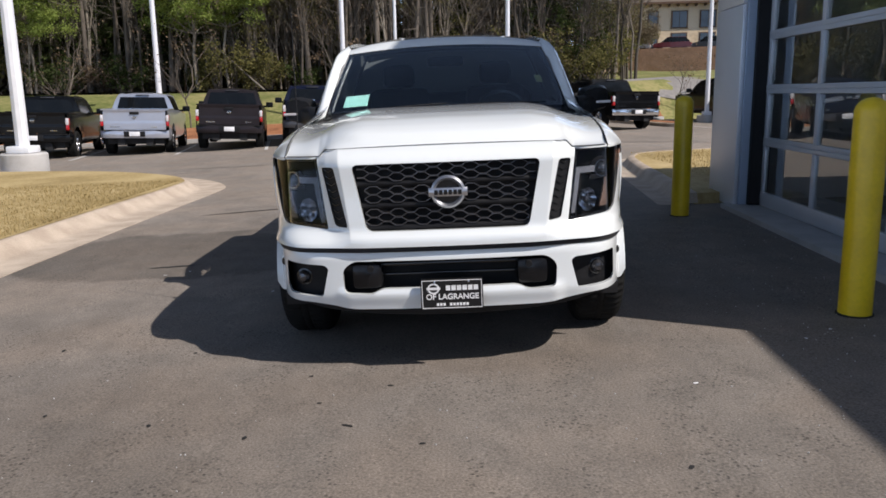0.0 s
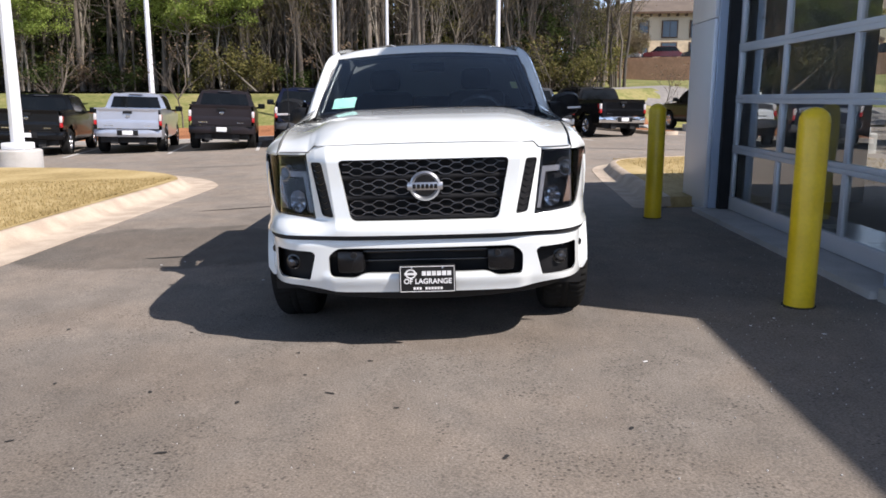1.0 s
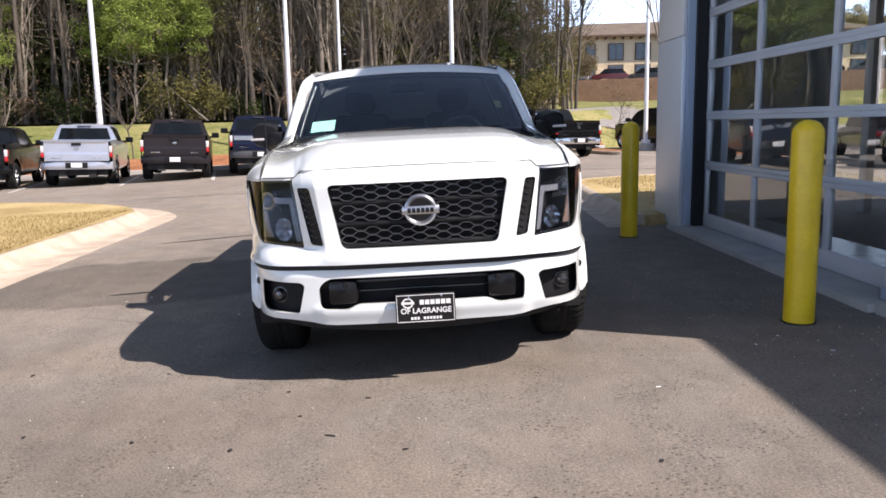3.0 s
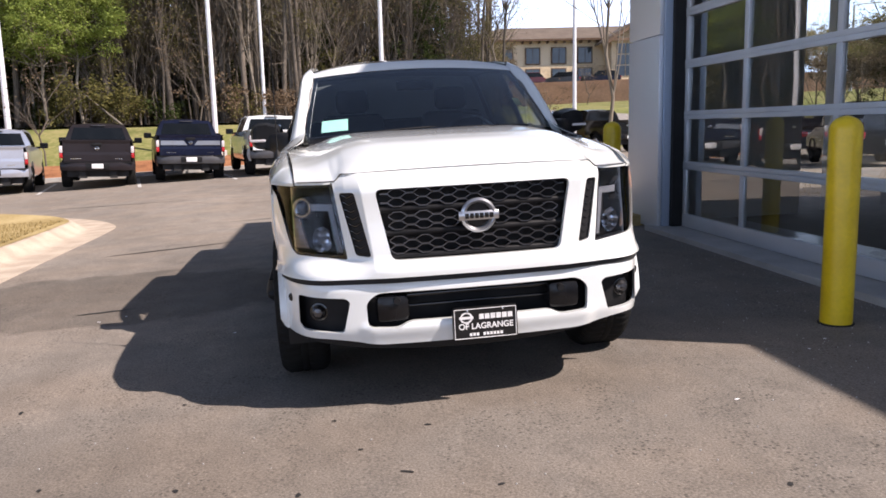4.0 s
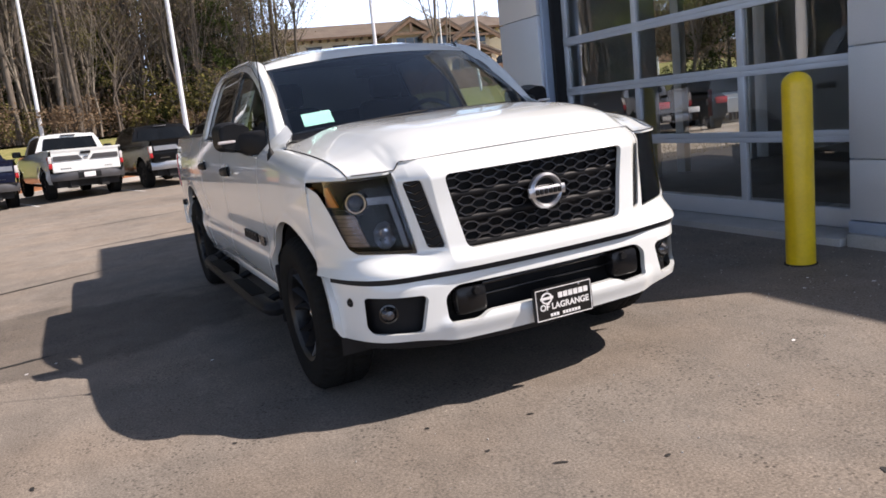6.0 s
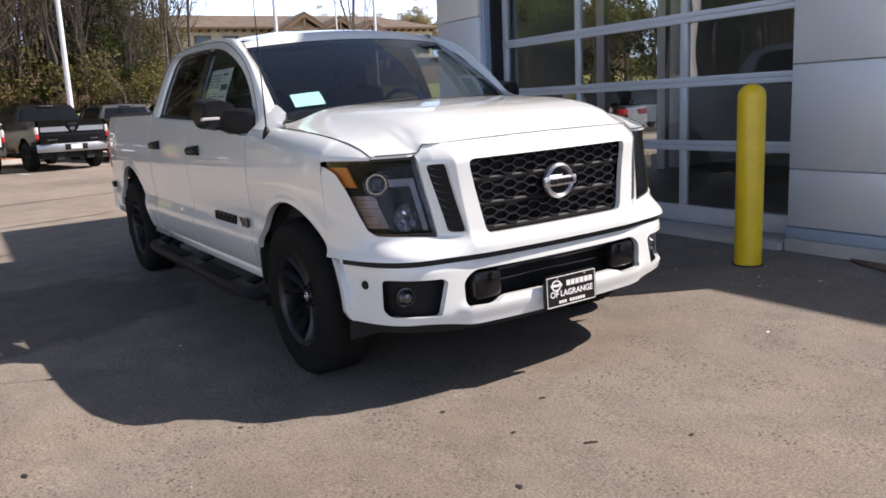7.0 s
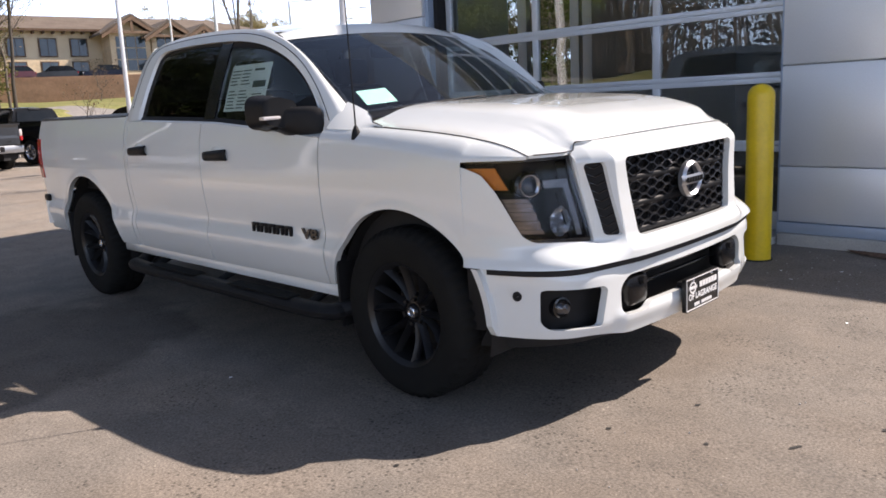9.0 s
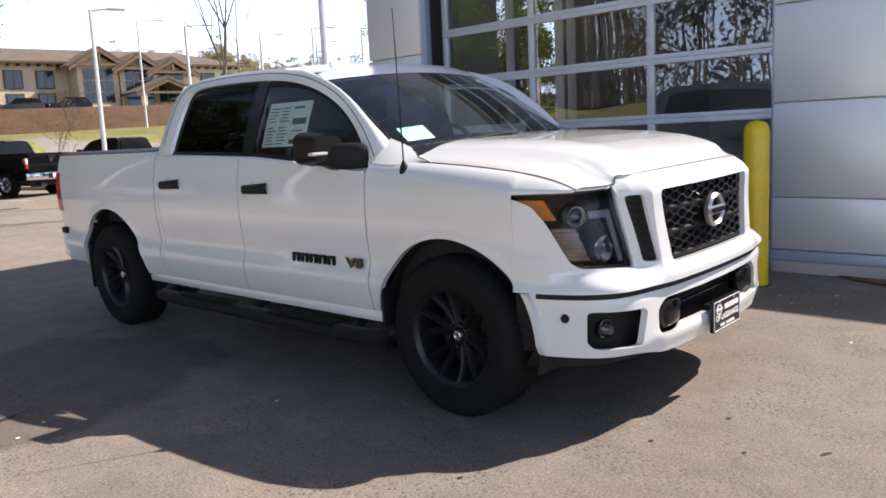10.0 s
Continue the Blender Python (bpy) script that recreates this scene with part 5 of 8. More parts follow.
for s in (-1, 1):
    def ring_at(u, v):
        k = round(u * 59)
        p = OUT_P[k].lerp(DLO_P[k], v)
        lift = 0.010 * math.sin(math.pi * min(v * 1.3, 1.0))
        return (s * (cab_x(p.y, p.x) + lift * 0.6 - 0.022 * smooth(0.93, 1.0, v)), p.x, p.y)

    bm = grid(ring_at, [k / 59 for k in range(60)], [0, 0.12, 0.25, 0.4, 0.6, 0.8, 0.93, 1.0])
    part("door_frame", bm, PAINT, truck, "white door frame round the side windows", sharp=60)
    def lining_at(u, v):
        k = round(u * 59)
        p = OUT_P[k].lerp(DLO_P[k], v)
        return (s * (cab_x(p.y, p.x) - 0.030), p.x + 0.012, p.y - 0.006)
    part("frame_trim", grid(lining_at, [k / 59 for k in range(60)], [0, 0.5, 1]), HEADLINER, truck, "dark trim inside the door frame")
    # door cut round the frame
    cut = []
    for k in range(2, 58):
        p = OUT_P[k].lerp(DLO_P[k], 0.34)
        cut.append((s * (cab_x(p.y, p.x) + 0.0052), p.x, p.y))
    part("shut_line", tube(cut, 0.0028, 5), GAP, truck, "dark shut line of the doors")
    # black surround and middle pillar
    def inner_ring(u, v):
        k = round(u * 59)
        c = Vector((2.5, 1.5))
        p = DLO_P[k].lerp(DLO_P[k] + (c - DLO_P[k]).normalized() * 0.035, v)
        return (s * (cab_x(p.y, p.x) - 0.020 - 0.004 * v), p.x, p.y)
    part("window_seal", grid(inner_ring, [k / 59 for k in range(60)], [0, 0.5, 1]), TRIM, truck)
    bm = grid(lambda u, v: (s * (cab_x(lerp(1.27, 1.75, v)) - 0.016), lerp(2.535, 2.655, u) - 0.03 * (v - 0.5) * 0 , lerp(1.272, 1.752, v)), [0, 0.5, 1], [k / 8 for k in range(9)])
    part("middle_pillar", thick(bm, 0.012), GLOSS, truck, "black middle pillar between the side windows")
    def sill_at(u, v):
        y = lerp(1.36, 3.69, u)
        z = belt(y)
        return (s * lerp(body_x(y, z) - 0.001, cab_x(z + 0.012, y) - 0.02, v), y, z - 0.002 + 0.020 * v)
    part("belt_seal", grid(sill_at, [k / 30 for k in range(31)], [0, 0.3, 0.6, 1]), PAINT, truck, "white ledge below the side windows")
    bm = grid(lambda u, v: (s * (cab_x(belt(lerp(1.57, 3.50, u)) + 0.012 + v * 0.022, lerp(1.57, 3.50, u)) - 0.010 - 0.010 * v), lerp(1.57, 3.50, u), belt(lerp(1.57, 3.50, u)) + 0.010 + v * 0.022), [k / 20 for k in range(21)], [0, 0.5, 1])
    part("belt_moulding", thick(bm, 0.006), TRIM, truck)
    # panes
    def pane_front(u, v):
        y = lerp(1.53, 2.52, u)
        zt = dlo_z(y, True)
        z = lerp(belt(y), max(zt, belt(y) + 0.01), v)
        return (s * (cab_x(z, y) - 0.026), y, z)
    g = part("front_window", thick(grid(pane_front, [k / 20 for k in range(21)], [k / 8 for k in range(9)]), 0.004), SIDEGLASS, truck)
    g.visible_shadow = False
    def pane_rear(u, v):
        y = lerp(2.66, 3.50, u)
        zt = dlo_z(min(y, 3.43), True)
        z = lerp(belt(y), zt, v)
        return (s * (cab_x(z) - 0.026), lerp(y, min(y, 3.43), v), z)
    g = part("rear_window", thick(grid(pane_rear, [k / 14 for k in range(15)], [k / 8 for k in range(9)]), 0.004), PRIVACY, truck)
    # small fixed corner piece behind the mirror
    def sail_at(u, v):
        y = lerp(1.540, 1.800, u)
        z0 = belt(y) + 0.004
        z = lerp(z0, max(dlo_z(y, True) + 0.004, z0 + 0.01) - 0.16 * smooth(0.35, 1.0, u), v)
        return (s * (cab_x(z, y) + 0.006), y, z)
    part("mirror_sail", thick(grid(sail_at, [k / 12 for k in range(13)], [k / 6 for k in range(7)]), 0.024), TRIM, truck, "black triangular plate that carries the mirror")


# windshield
def screen_at(u, v, grow=0.0):
    b = Vector((0.795 * u, 1.395 - 0.150 * (1 - u * u), 1.288 + 0.028 * (1 - u * u)))
    t = Vector((0.690 * u, 2.145 - 0.095 * (1 - u * u), 1.748 + 0.034 * (1 - u * u)))
    p = b.lerp(t, v)
    p.z += 0.030 * math.sin(math.pi * v) * 0.8
    p.y -= 0.010 * math.sin(math.pi * v)
    return p


US = [k / 16 for k in range(-16, 17)]
VS = [k / 14 for k in range(15)]
bm = grid(lambda u, v: screen_at(u * 0.985, lerp(0.02, 0.905, v)), US, VS)
g = part("windshield", thick(bm, 0.005), WINDSHIELD, truck)
g.visible_shadow = False


def band(f, us, vs, name="windshield_border", mat=GLOSS):
    return part(name, grid(f, us, vs), mat, truck)


def under(p):
    return (p.x, p.y + 0.008, p.z - 0.008)


band(lambda u, v: under(screen_at(u, lerp(-0.02, 0.055, v))), US, [0, 0.5, 1])
band(lambda u, v: under(screen_at(u, lerp(0.865, 0.91, v))), US, [0, 0.5, 1])
def brow(u):
    """The roof's lift over the top of the windshield."""
    return 0.020 * (1 - abs(u) ** 5)


def header_at(u, v):
    p = screen_at(u, lerp(0.900, 1.0, v))
    return (p.x, p.y - 0.004 * math.sin(math.pi * v), p.z + 0.005 * math.sin(math.pi * v) + 0.002 + brow(u) * v ** 1.2)


part("windshield_header", grid(header_at, US, [0, 0.25, 0.5, 0.75, 1]), PAINT, truck, "white roof edge above the windshield", sharp=70)
for s in (-1, 1):
    band(lambda u, v: under(screen_at(s * lerp(0.955, 1.0, u), v)), [0, 0.5, 1], VS)
    # pillar between windshield and door frame
    def pillar_at(u, v):
        a = screen_at(s, v)
        k = v * 23
        i = min(int(k), 22)
        q = OUT_P[i].lerp(OUT_P[i + 1], k - i)
        b = Vector((s * cab_x(q.y, q.x), q.x, q.y))
        p = a.lerp(b, u)
        p += Vector((s * 0.30, -0.5, 0.5)).normalized() * 0.020 * math.sin(math.pi * u)
        return p
    part("pillar", grid(pillar_at, [k / 6 for k in range(7)], [k / 24 for k in range(25)]), PAINT, truck, "white windshield pillar", sharp=70)
    # white panel at the foot of the pillar, between hood, fender and windshield
    inner = [(0.884, 1.10, 1.243), (0.862, 1.19, 1.262), (0.815, 1.25, 1.288), (0.790, 1.31, 1.312), (0.782, 1.39, 1.338), (0.778, 1.47, 1.362)]
    inner = [Vector((s * x, y, z)) for x, y, z in inner]

    def foot_at(u, v):
        k = min(int(u * 5), 4)
        a = inner[k].lerp(inner[k + 1], u * 5 - k)
        y = lerp(1.09, 1.462, u)
        b = Vector((s * (soft1(HOODX, y) + lerp(0.006, -0.006, u)), y, soft1(HOODZ, y) + lerp(0.002, 0.026, u ** 3)))
        x0, z0 = body_x(y, belt(y)), belt(y)
        c = Vector((s * lerp(x0, soft1(HOODX, y) + 0.005, 0.474), y - 0.004, lerp(z0, soft1(HOODZ, y), 0.76) + 0.003))
        b = b.lerp(c, smooth(0.1, 0.6, u))
        return a.lerp(b, v) + Vector((s * 0.35, -0.3, 0.6)) * 0.006 * math.sin(math.pi * v)
    bm = grid(foot_at, [k / 20 for k in range(21)], [k / 8 for k in range(9)])
    part("pillar_foot", thick(bm, 0.004), PAINT, truck, sharp=60)
    shut_line([foot_at(k / 20, 0.0) + Vector((0, -0.002, 0.001)) for k in range(0, 12)], 0.003)

    def post_at(u, v):
        p = pillar_at(u, v)
        return Vector((p.x - s * 0.035, p.y + 0.030, p.z - 0.022))
    part("pillar_trim", grid(post_at, [k / 6 for k in range(7)], [k / 24 for k in range(25)]), HEADLINER, truck, "dark trim inside the windshield pillar", sharp=70)

# roof
ROOFV = 1.0


def roof_edge(w):
    i = lerp(23, 50, w)
    k = min(int(i), 58)
    q = OUT_P[k].lerp(OUT_P[k + 1], i - k)
    return Vector((cab_x(q.y, q.x), q.x, q.y))


def roof_front(u):
    a = abs(u)
    if a <= 0.92:
        return screen_at(u / 0.92, ROOFV) + Vector((0, 0, 0.002 + brow(u / 0.92)))
    sg = 1 if u > 0 else -1
    p, q = screen_at(sg, ROOFV), roof_edge(0)
    q.x *= sg
    t = (a - 0.92) / 0.08
    return p.lerp(q, t) + Vector((0, 0, 0.008 * math.sin(math.pi * t)))


def roof_at(u, w):
    f, e, e0, e1 = roof_front(u), roof_edge(w), roof_edge(0), roof_edge(1)
    x = f.x * e.x / e0.x
    back = lerp(3.615, e1.y, abs(u) ** 6)
    y = f.y + (e.y - e0.y) * (back - f.y) / (e1.y - e0.y)
    z = f.z + (e.z - e0.z)
    z += 0.008 * (1 - u ** 4) * smooth(0, 0.30, w) * (1 - 0.6 * smooth(0.75, 1, w))
    z += 0.005 * math.exp(-((abs(u) - 0.45) / 0.08) ** 2) * smooth(0.08, 0.2, w) * smooth(1.0, 0.9, w)
    return (x, y, z)


part("roof", grid(roof_at, [k / 24 for k in range(-24, 25)], [(k / 30) ** 1.2 for k in range(31)]), PAINT, truck, sharp=75)
# rear of the cab
bm = bmesh.new()
def cab_back(u, v):
    z = lerp(0.95, 1.79, v)
    y = curve1([(0.95, 3.705), (1.318, 3.695), (1.55, 3.655), (1.70, 3.628), (1.79, 3.595)], z)
    return (u * (cab_x(max(z, 1.3)) - 0.004), y, z + (0.03 * (1 - u * u) if v > 0.99 else 0))
part("cab_back", grid(cab_back, US, [k / 12 for k in range(13)]), PAINT, truck)
bm = grid(lambda u, v: (u * lerp(0.74, 0.66, v), lerp(3.712, 3.652, v), lerp(1.36, 1.70, v)), [-1, 0, 1], [0, 0.5, 1])
part("back_window", thick(bm, 0.006), PRIVACY, truck)
bm = boxes(((-0.20, 3.60, 1.772), (0.20, 3.66, 1.80)), bevel=0.008)
part("brake_lamp", bm, RED, truck)

# bed
bed = boxes(((-0.84, 3.72, 0.80), (0.84, 5.40, 0.84)), ((-0.86, 3.72, 0.84), (-0.82, 5.40, 1.34)), ((0.82, 3.72, 0.84), (0.86, 5.40, 1.34)), ((-0.82, 3.715, 0.84), (0.82, 3.745, 1.30)))
part("bed_liner", bed, TRIM, truck, "black bed liner")
for s in (-1, 1):
    bm = grid(lambda u, v: (s * lerp(body_x(lerp(3.715, 5.44, u), 1.352) + 0.004, 0.80, v), lerp(3.715, 5.44, u), 1.352 + 0.020 * math.sin(math.pi * min(v * 1.6, 1) * 0.5) - 0.0 * v), [k / 10 for k in range(11)], [k / 6 for k in range(7)])
    part("bed_rail", thick(bm, 0.022), TRIM, truck, "black plastic bed rail cap")
    # tail lamp
    def tail_at(u, v):
        z = lerp(0.885, 1.205, v)
        y = lerp(5.355, 5.475, u) + 0.012 * v
        return (s * (body_x(min(y, 5.42), z) + 0.006 - 0.05 * smooth(0.6, 1.0, u)), y, z)
    tail = part("tail_lamp", thick(grid(tail_at, [k / 8 for k in range(9)], [k / 10 for k in range(11)]), 0.03), RED, truck, "red tail lamp with a pale band")
    part("lamp_band", boxes(((s * 0.90, 5.44, 1.02), (s * 0.955, 5.492, 1.09))), CLEAR, tail)
bm = boxes(((-0.90, 5.425, 0.76), (0.90, 5.47, 1.355)), bevel=0.015)
tailgate = part("tailgate", bm, PAINT, truck)
part("tailgate_handle", boxes(((-0.13, 5.468, 1.17), (0.13, 5.49, 1.25)), bevel=0.01), TRIM, tailgate)
bm = grid(lambda u, v: (0.985 * u, 5.60 - 0.20 * abs(u) ** 5, lerp(0.50, 0.735, v)), [k / 20 for k in range(-20, 21)], [0, 0.25, 0.5, 0.75, 1])
bumper2 = part("rear_bumper", thick(bm, 0.05), PAINT, truck, "white rear bumper with a black step pad")
bm = grid(lambda u, v: (0.975 * u, lerp(5.595 - 0.19 * abs(u) ** 5, 5.43 - 0.05 * abs(u) ** 5, v), 0.745), [k / 20 for k in range(-20, 21)], [0, 0.5, 1])
part("step_pad", thick(bm, 0.025), TRIM, bumper2)
for s in (-1, 1):
    part("bumper_end", boxes(((s * 0.93, 5.33, 0.69), (s * 0.985, 5.43, 0.745)), bevel=0.012), TRIM, bumper2)

# step bars
for s in (-1, 1):
    pts = [(s * 0.86, 1.30, 0.40), (s * 0.97, 1.40, 0.355), (s * 1.045, 1.52, 0.345), (s * 1.05, 2.5, 0.345), (s * 1.045, 3.55, 0.345), (s * 0.97, 3.66, 0.355), (s * 0.86, 3.76, 0.40)]
    bm = tube(spline(pts, 6), 0.055, 12)
    bmesh.ops.transform(bm, matrix=Matrix.Translation((0, 0, 0.345)) @ Matrix.Diagonal((1, 1, 0.75, 1)) @ Matrix.Translation((0, 0, -0.345)), verts=bm.verts)
    bar = part("step_bar", bm, TRIM, truck, "black oval step bar below the doors")
    for y0 in (1.72, 2.72):
        part("step_pad", boxes(((s * 1.00, y0, 0.383), (s * 1.09, y0 + 0.60, 0.392)), bevel=0.004), RUBBER, bar)
    for y0 in (1.65, 2.58, 3.42):
        part("bracket", tube([(s * 1.02, y0, 0.345), (s * 0.80, y0, 0.42)], 0.022, 8), TRIM, bar)
    # mud flaps
    for a, b in ((1.40, 1.455), (4.925, 4.975)):
        bm = boxes(((s * 0.70, a, 0.26), (s * 0.985, a + 0.02, 0.62)), bevel=0.006)
        part("mud_flap", bm, TRIM, truck)

# frame and axles below
part("chassis", boxes(((-0.48, 0.5, 0.36), (-0.38, 5.4, 0.50)), ((0.38, 0.5, 0.36), (0.48, 5.4, 0.50)), ((-0.85, 1.45, 0.44), (0.85, 3.95, 0.50)), ((-0.7, 0.3, 0.36), (0.7, 0.9, 0.44))), GAP, truck, "dark chassis below the body")
for a in AXLES:
    part("axle", tube([(-0.80, a, HUB), (0.80, a, HUB)], 0.05, 10), GAP, truck)


# wheels
def wheel(parent, s, a, spokes=6, turn=0.0):
    c = Matrix.Translation((s * 0.86, a, HUB)) @ Matrix.Diagonal((s, 1, 1, 1)) @ Matrix.Rotation(turn, 4, "X")
    R, W = 0.402, 0.137
    prof = [(0.245, -W + 0.01), (0.30, -W), (0.36, -W + 0.004), (0.388, -W + 0.022), (R, -W + 0.045), (R, -0.03), (R - 0.006, -0.02), (R, -0.01), (R, 0.01), (R - 0.006, 0.02), (R, 0.03), (R, W - 0.045), (0.388, W - 0.022), (0.372, W - 0.008), (0.36, W - 0.002), (0.33, W + 0.002), (0.30, W), (0.262, W - 0.004), (0.247, W - 0.012), (0.245, W - 0.03)]
    tyre = lathe(prof, 208, "x")
    # tread blocks: grooves between them cut into the shoulders
    for v in tyre.verts:
        r, ax = math.hypot(v.co.y, v.co.z), abs(v.co.x)
        if r > 0.38 and ax > 0.028:
            step = round(math.atan2(v.co.z, v.co.y) / (2 * math.pi / 208)) % 4
            if step == 0 or (step == 1 and ax > 0.09):
                v.co.y *= (r - 0.010) / r
                v.co.z *= (r - 0.010) / r
    w = empty("wheel", c)
    w.parent = parent
    w.matrix_parent_inverse = Matrix()
    w.matrix_basis = c
    part("tyre", tyre, RUBBER, w, "black all-terrain tyre")
    rim = lathe([(0.245, -0.12), (0.235, -0.08), (0.218, -0.04), (0.214, 0.06), (0.226, 0.105), (0.244, 0.122), (0.252, 0.126), (0.254, 0.120), (0.248, 0.10)], 56, "x")
    part("rim", rim, RIM, w, "black six-spoke alloy rim", sharp=30)
    for k in range(spokes):
        for d in (-0.17, 0.17):
            t = 2 * math.pi * (k / spokes) + d * 0.9
            def spoke_at(u, v):
                r = lerp(0.055, 0.232, v)
                wd = lerp(0.0145, 0.0105, v)
                ang = t + d * 0.75 * (v - 0.2)
                x = lerp(0.050, 0.098, v) - 0.012 * math.sin(math.pi * v)
                return Vector((x - 0.022 * abs(u) ** 2, r * math.cos(ang) - u * wd * math.sin(ang), r * math.sin(ang) + u * wd * math.cos(ang)))
            part("spoke", thick(grid(spoke_at, [-1, -0.8, 0, 0.8, 1], [k2 / 6 for k2 in range(7)]), 0.008), RIM, w, sharp=30)
    hub = lathe([(0.001, 0.070), (0.03, 0.070), (0.036, 0.064), (0.04, 0.052), (0.075, 0.047), (0.085, 0.03), (0.085, -0.02)], 32, "x")
    part("hub", hub, RIM, w)
    bm = lathe([(0.013, 0.0705), (0.018, 0.0735), (0.023, 0.0705)], 24, "x")
    box(bm, (0.069, -0.024, -0.005), (0.0735, 0.024, 0.005))
    part("hub_emblem", bm, CHROME, w)
    for k in range(6):
        t = 2 * math.pi * (k + 0.5) / 6
        bm = lathe([(0.001, 0.066), (0.009, 0.065), (0.0105, 0.052), (0.0105, 0.03)], 8, "x")
        bmesh.ops.transform(bm, matrix=Matrix.Translation((0, 0.060 * math.cos(t), 0.060 * math.sin(t))), verts=bm.verts)
        part("lug_nut", bm, RIM, w)
    part("brake_disc", lathe([(0.06, -0.02), (0.17, -0.02), (0.17, -0.045), (0.06, -0.045)], 32, "x"), CASTIRON, w, "dark cast-iron brake disc")
    part("rim_barrel", lathe([(0.001, -0.06), (0.215, -0.06)], 32, "x"), GAP, w)


for s in (-1, 1):
    for a in AXLES:
        wheel(truck, s, a, 6, 0.3 + a)

# mirrors
for s in (-1, 1):
    m = empty("side_mirror", Matrix())
    m.parent = truck
    def shell(u, v):
        # a rounded block, fuller at the back
        t = 2 * math.pi * u
        k = lerp(1.0, 0.80, v)
        cx, cz = math.cos(t), math.sin(t)
        sq = lambda q: math.copysign(abs(q) ** 0.58, q)
        x = s * (1.025 + 0.112 * sq(cx) * (1.0 if cx * 1 > 0 else 0.92) * k)
        z = 1.335 + 0.088 * sq(cz) * k - 0.010 * (1 if cx < 0 else 0)
        y = lerp(1.845, 1.700, v) - 0.0 * v
        y += -0.07 * (1 - (1 - v) ** 0.5) * 0.4 + 0.035 * (cx * 0.5 + 0.5) * v
        return (x, y, z)
    vs = [0, 0.08, 0.2, 0.4, 0.6, 0.78, 0.9, 1.0]
    bm = grid(shell, [k / 36 for k in range(37)], vs)
    bmesh.ops.remove_doubles(bm, verts=bm.verts, dist=0.0005)
    bmesh.ops.holes_fill(bm, edges=[e for e in bm.edges if len(e.link_faces) == 1], sides=0)
    part("mirror_housing", bm, TRIM, m, "black mirror housing", sharp=75)
    bm = boxes(((s * 0.935, 1.846, 1.265), (s * 1.12, 1.852, 1.405)), bevel=0.004)
    part("mirror_glass", bm, CHROME, m)
    bm = boxes(((s * 1.00, 1.690, 1.298), (s * 1.13, 1.735, 1.316)), bevel=0.005)
    part("mirror_lamp", bm, CLEAR, m, "pale strip lamp in the mirror")
    pts = [(s * 0.90, 1.70, 1.250), (s * 0.94, 1.715, 1.262), (s * 1.00, 1.75, 1.300)]
    bm = tube(pts, [0.045, 0.042, 0.045], 10)
    part("mirror_arm", bm, TRIM, m)

    def foot(u, v):
        t = 2 * math.pi * u
        c, d = math.cos(t), math.sin(t)
        c, d = math.copysign(abs(c) ** 0.6, c), math.copysign(abs(d) ** 0.6, d)
        w = smooth(0, 1, v)
        return (s * lerp(0.885, 1.04, v), lerp(1.655, 1.760, w) + c * lerp(0.120, 0.062, w), lerp(1.262, 1.300, w) + d * lerp(0.092, 0.056, w))
    bm = grid(foot, [k / 24 for k in range(25)], [k / 8 for k in range(9)])
    bmesh.ops.remove_doubles(bm, verts=bm.verts, dist=0.0005)
    part("mirror_foot", bm, TRIM, m, "black foot of the mirror on the door", sharp=75)

# door handles
for s in (-1, 1):
    for y0, z0 in ((2.452, 1.105), (3.470, 1.123)):
        bm = grid(lambda u, v: (s * (body_x(y0, z0) + 0.010 + 0.030 * (1 - (2 * v - 1) ** 4) * (1 - 0.6 * (2 * u - 1) ** 6)), y0 - 0.125 + 0.25 * u, z0 + (v - 0.5) * (0.066 - 0.012 * u) + 0.01 * (0.5 - u)), [k / 14 for k in range(15)], [k / 8 for k in range(9)])
        h = part("door_handle", thick(bm, 0.01), TRIM, truck, "black door handle")
        bm = lathe([(0.001, -0.006), (0.04, -0.004), (0.052, 0.003)], 24, "x")
        bmesh.ops.transform(bm, matrix=Matrix.Translation((s * (body_x(y0, z0) - 0.001), y0, z0)) @ Matrix.Diagonal((-s, 1.3, 1, 1)), verts=bm.verts)
        part("handle_cup", bm, PAINT, truck)

# badge on the door: bars for the name, and the engine mark beside it
for s in (-1,):
    SIDE = Matrix.Translation((-0.9845, 1.86, 0.712)) @ Matrix.Rotation(radians(-90), 4, "Z") @ Matrix.Rotation(math.pi / 2, 4, "X")
    bd = empty("door_badge", Matrix())
    bd.parent = truck
    bd["label"] = "black raised badge on the door"
    for k in range(5):
        y = 2.085 - k * 0.079
        bm = bmesh.new()
        for y0, y1, z0, z1 in ((0.0, 0.062, 0.726, 0.742), (0.0, 0.018, 0.690, 0.726), (0.044, 0.062, 0.690, 0.726)):
            box(bm, (-0.992, y + y0, z0), (-0.974, y + y1, z1), 0.003)
        part("mark", bm, TRIM, bd)
    lettering("V8", 0.074, Matrix.Translation((-0.992, 1.595, 0.716)) @ Matrix.Rotation(radians(-90), 4, "Z") @ Matrix.Rotation(math.pi / 2, 4, "X"), GLOSS, bd, "engine_mark", 0.006, 1.6)

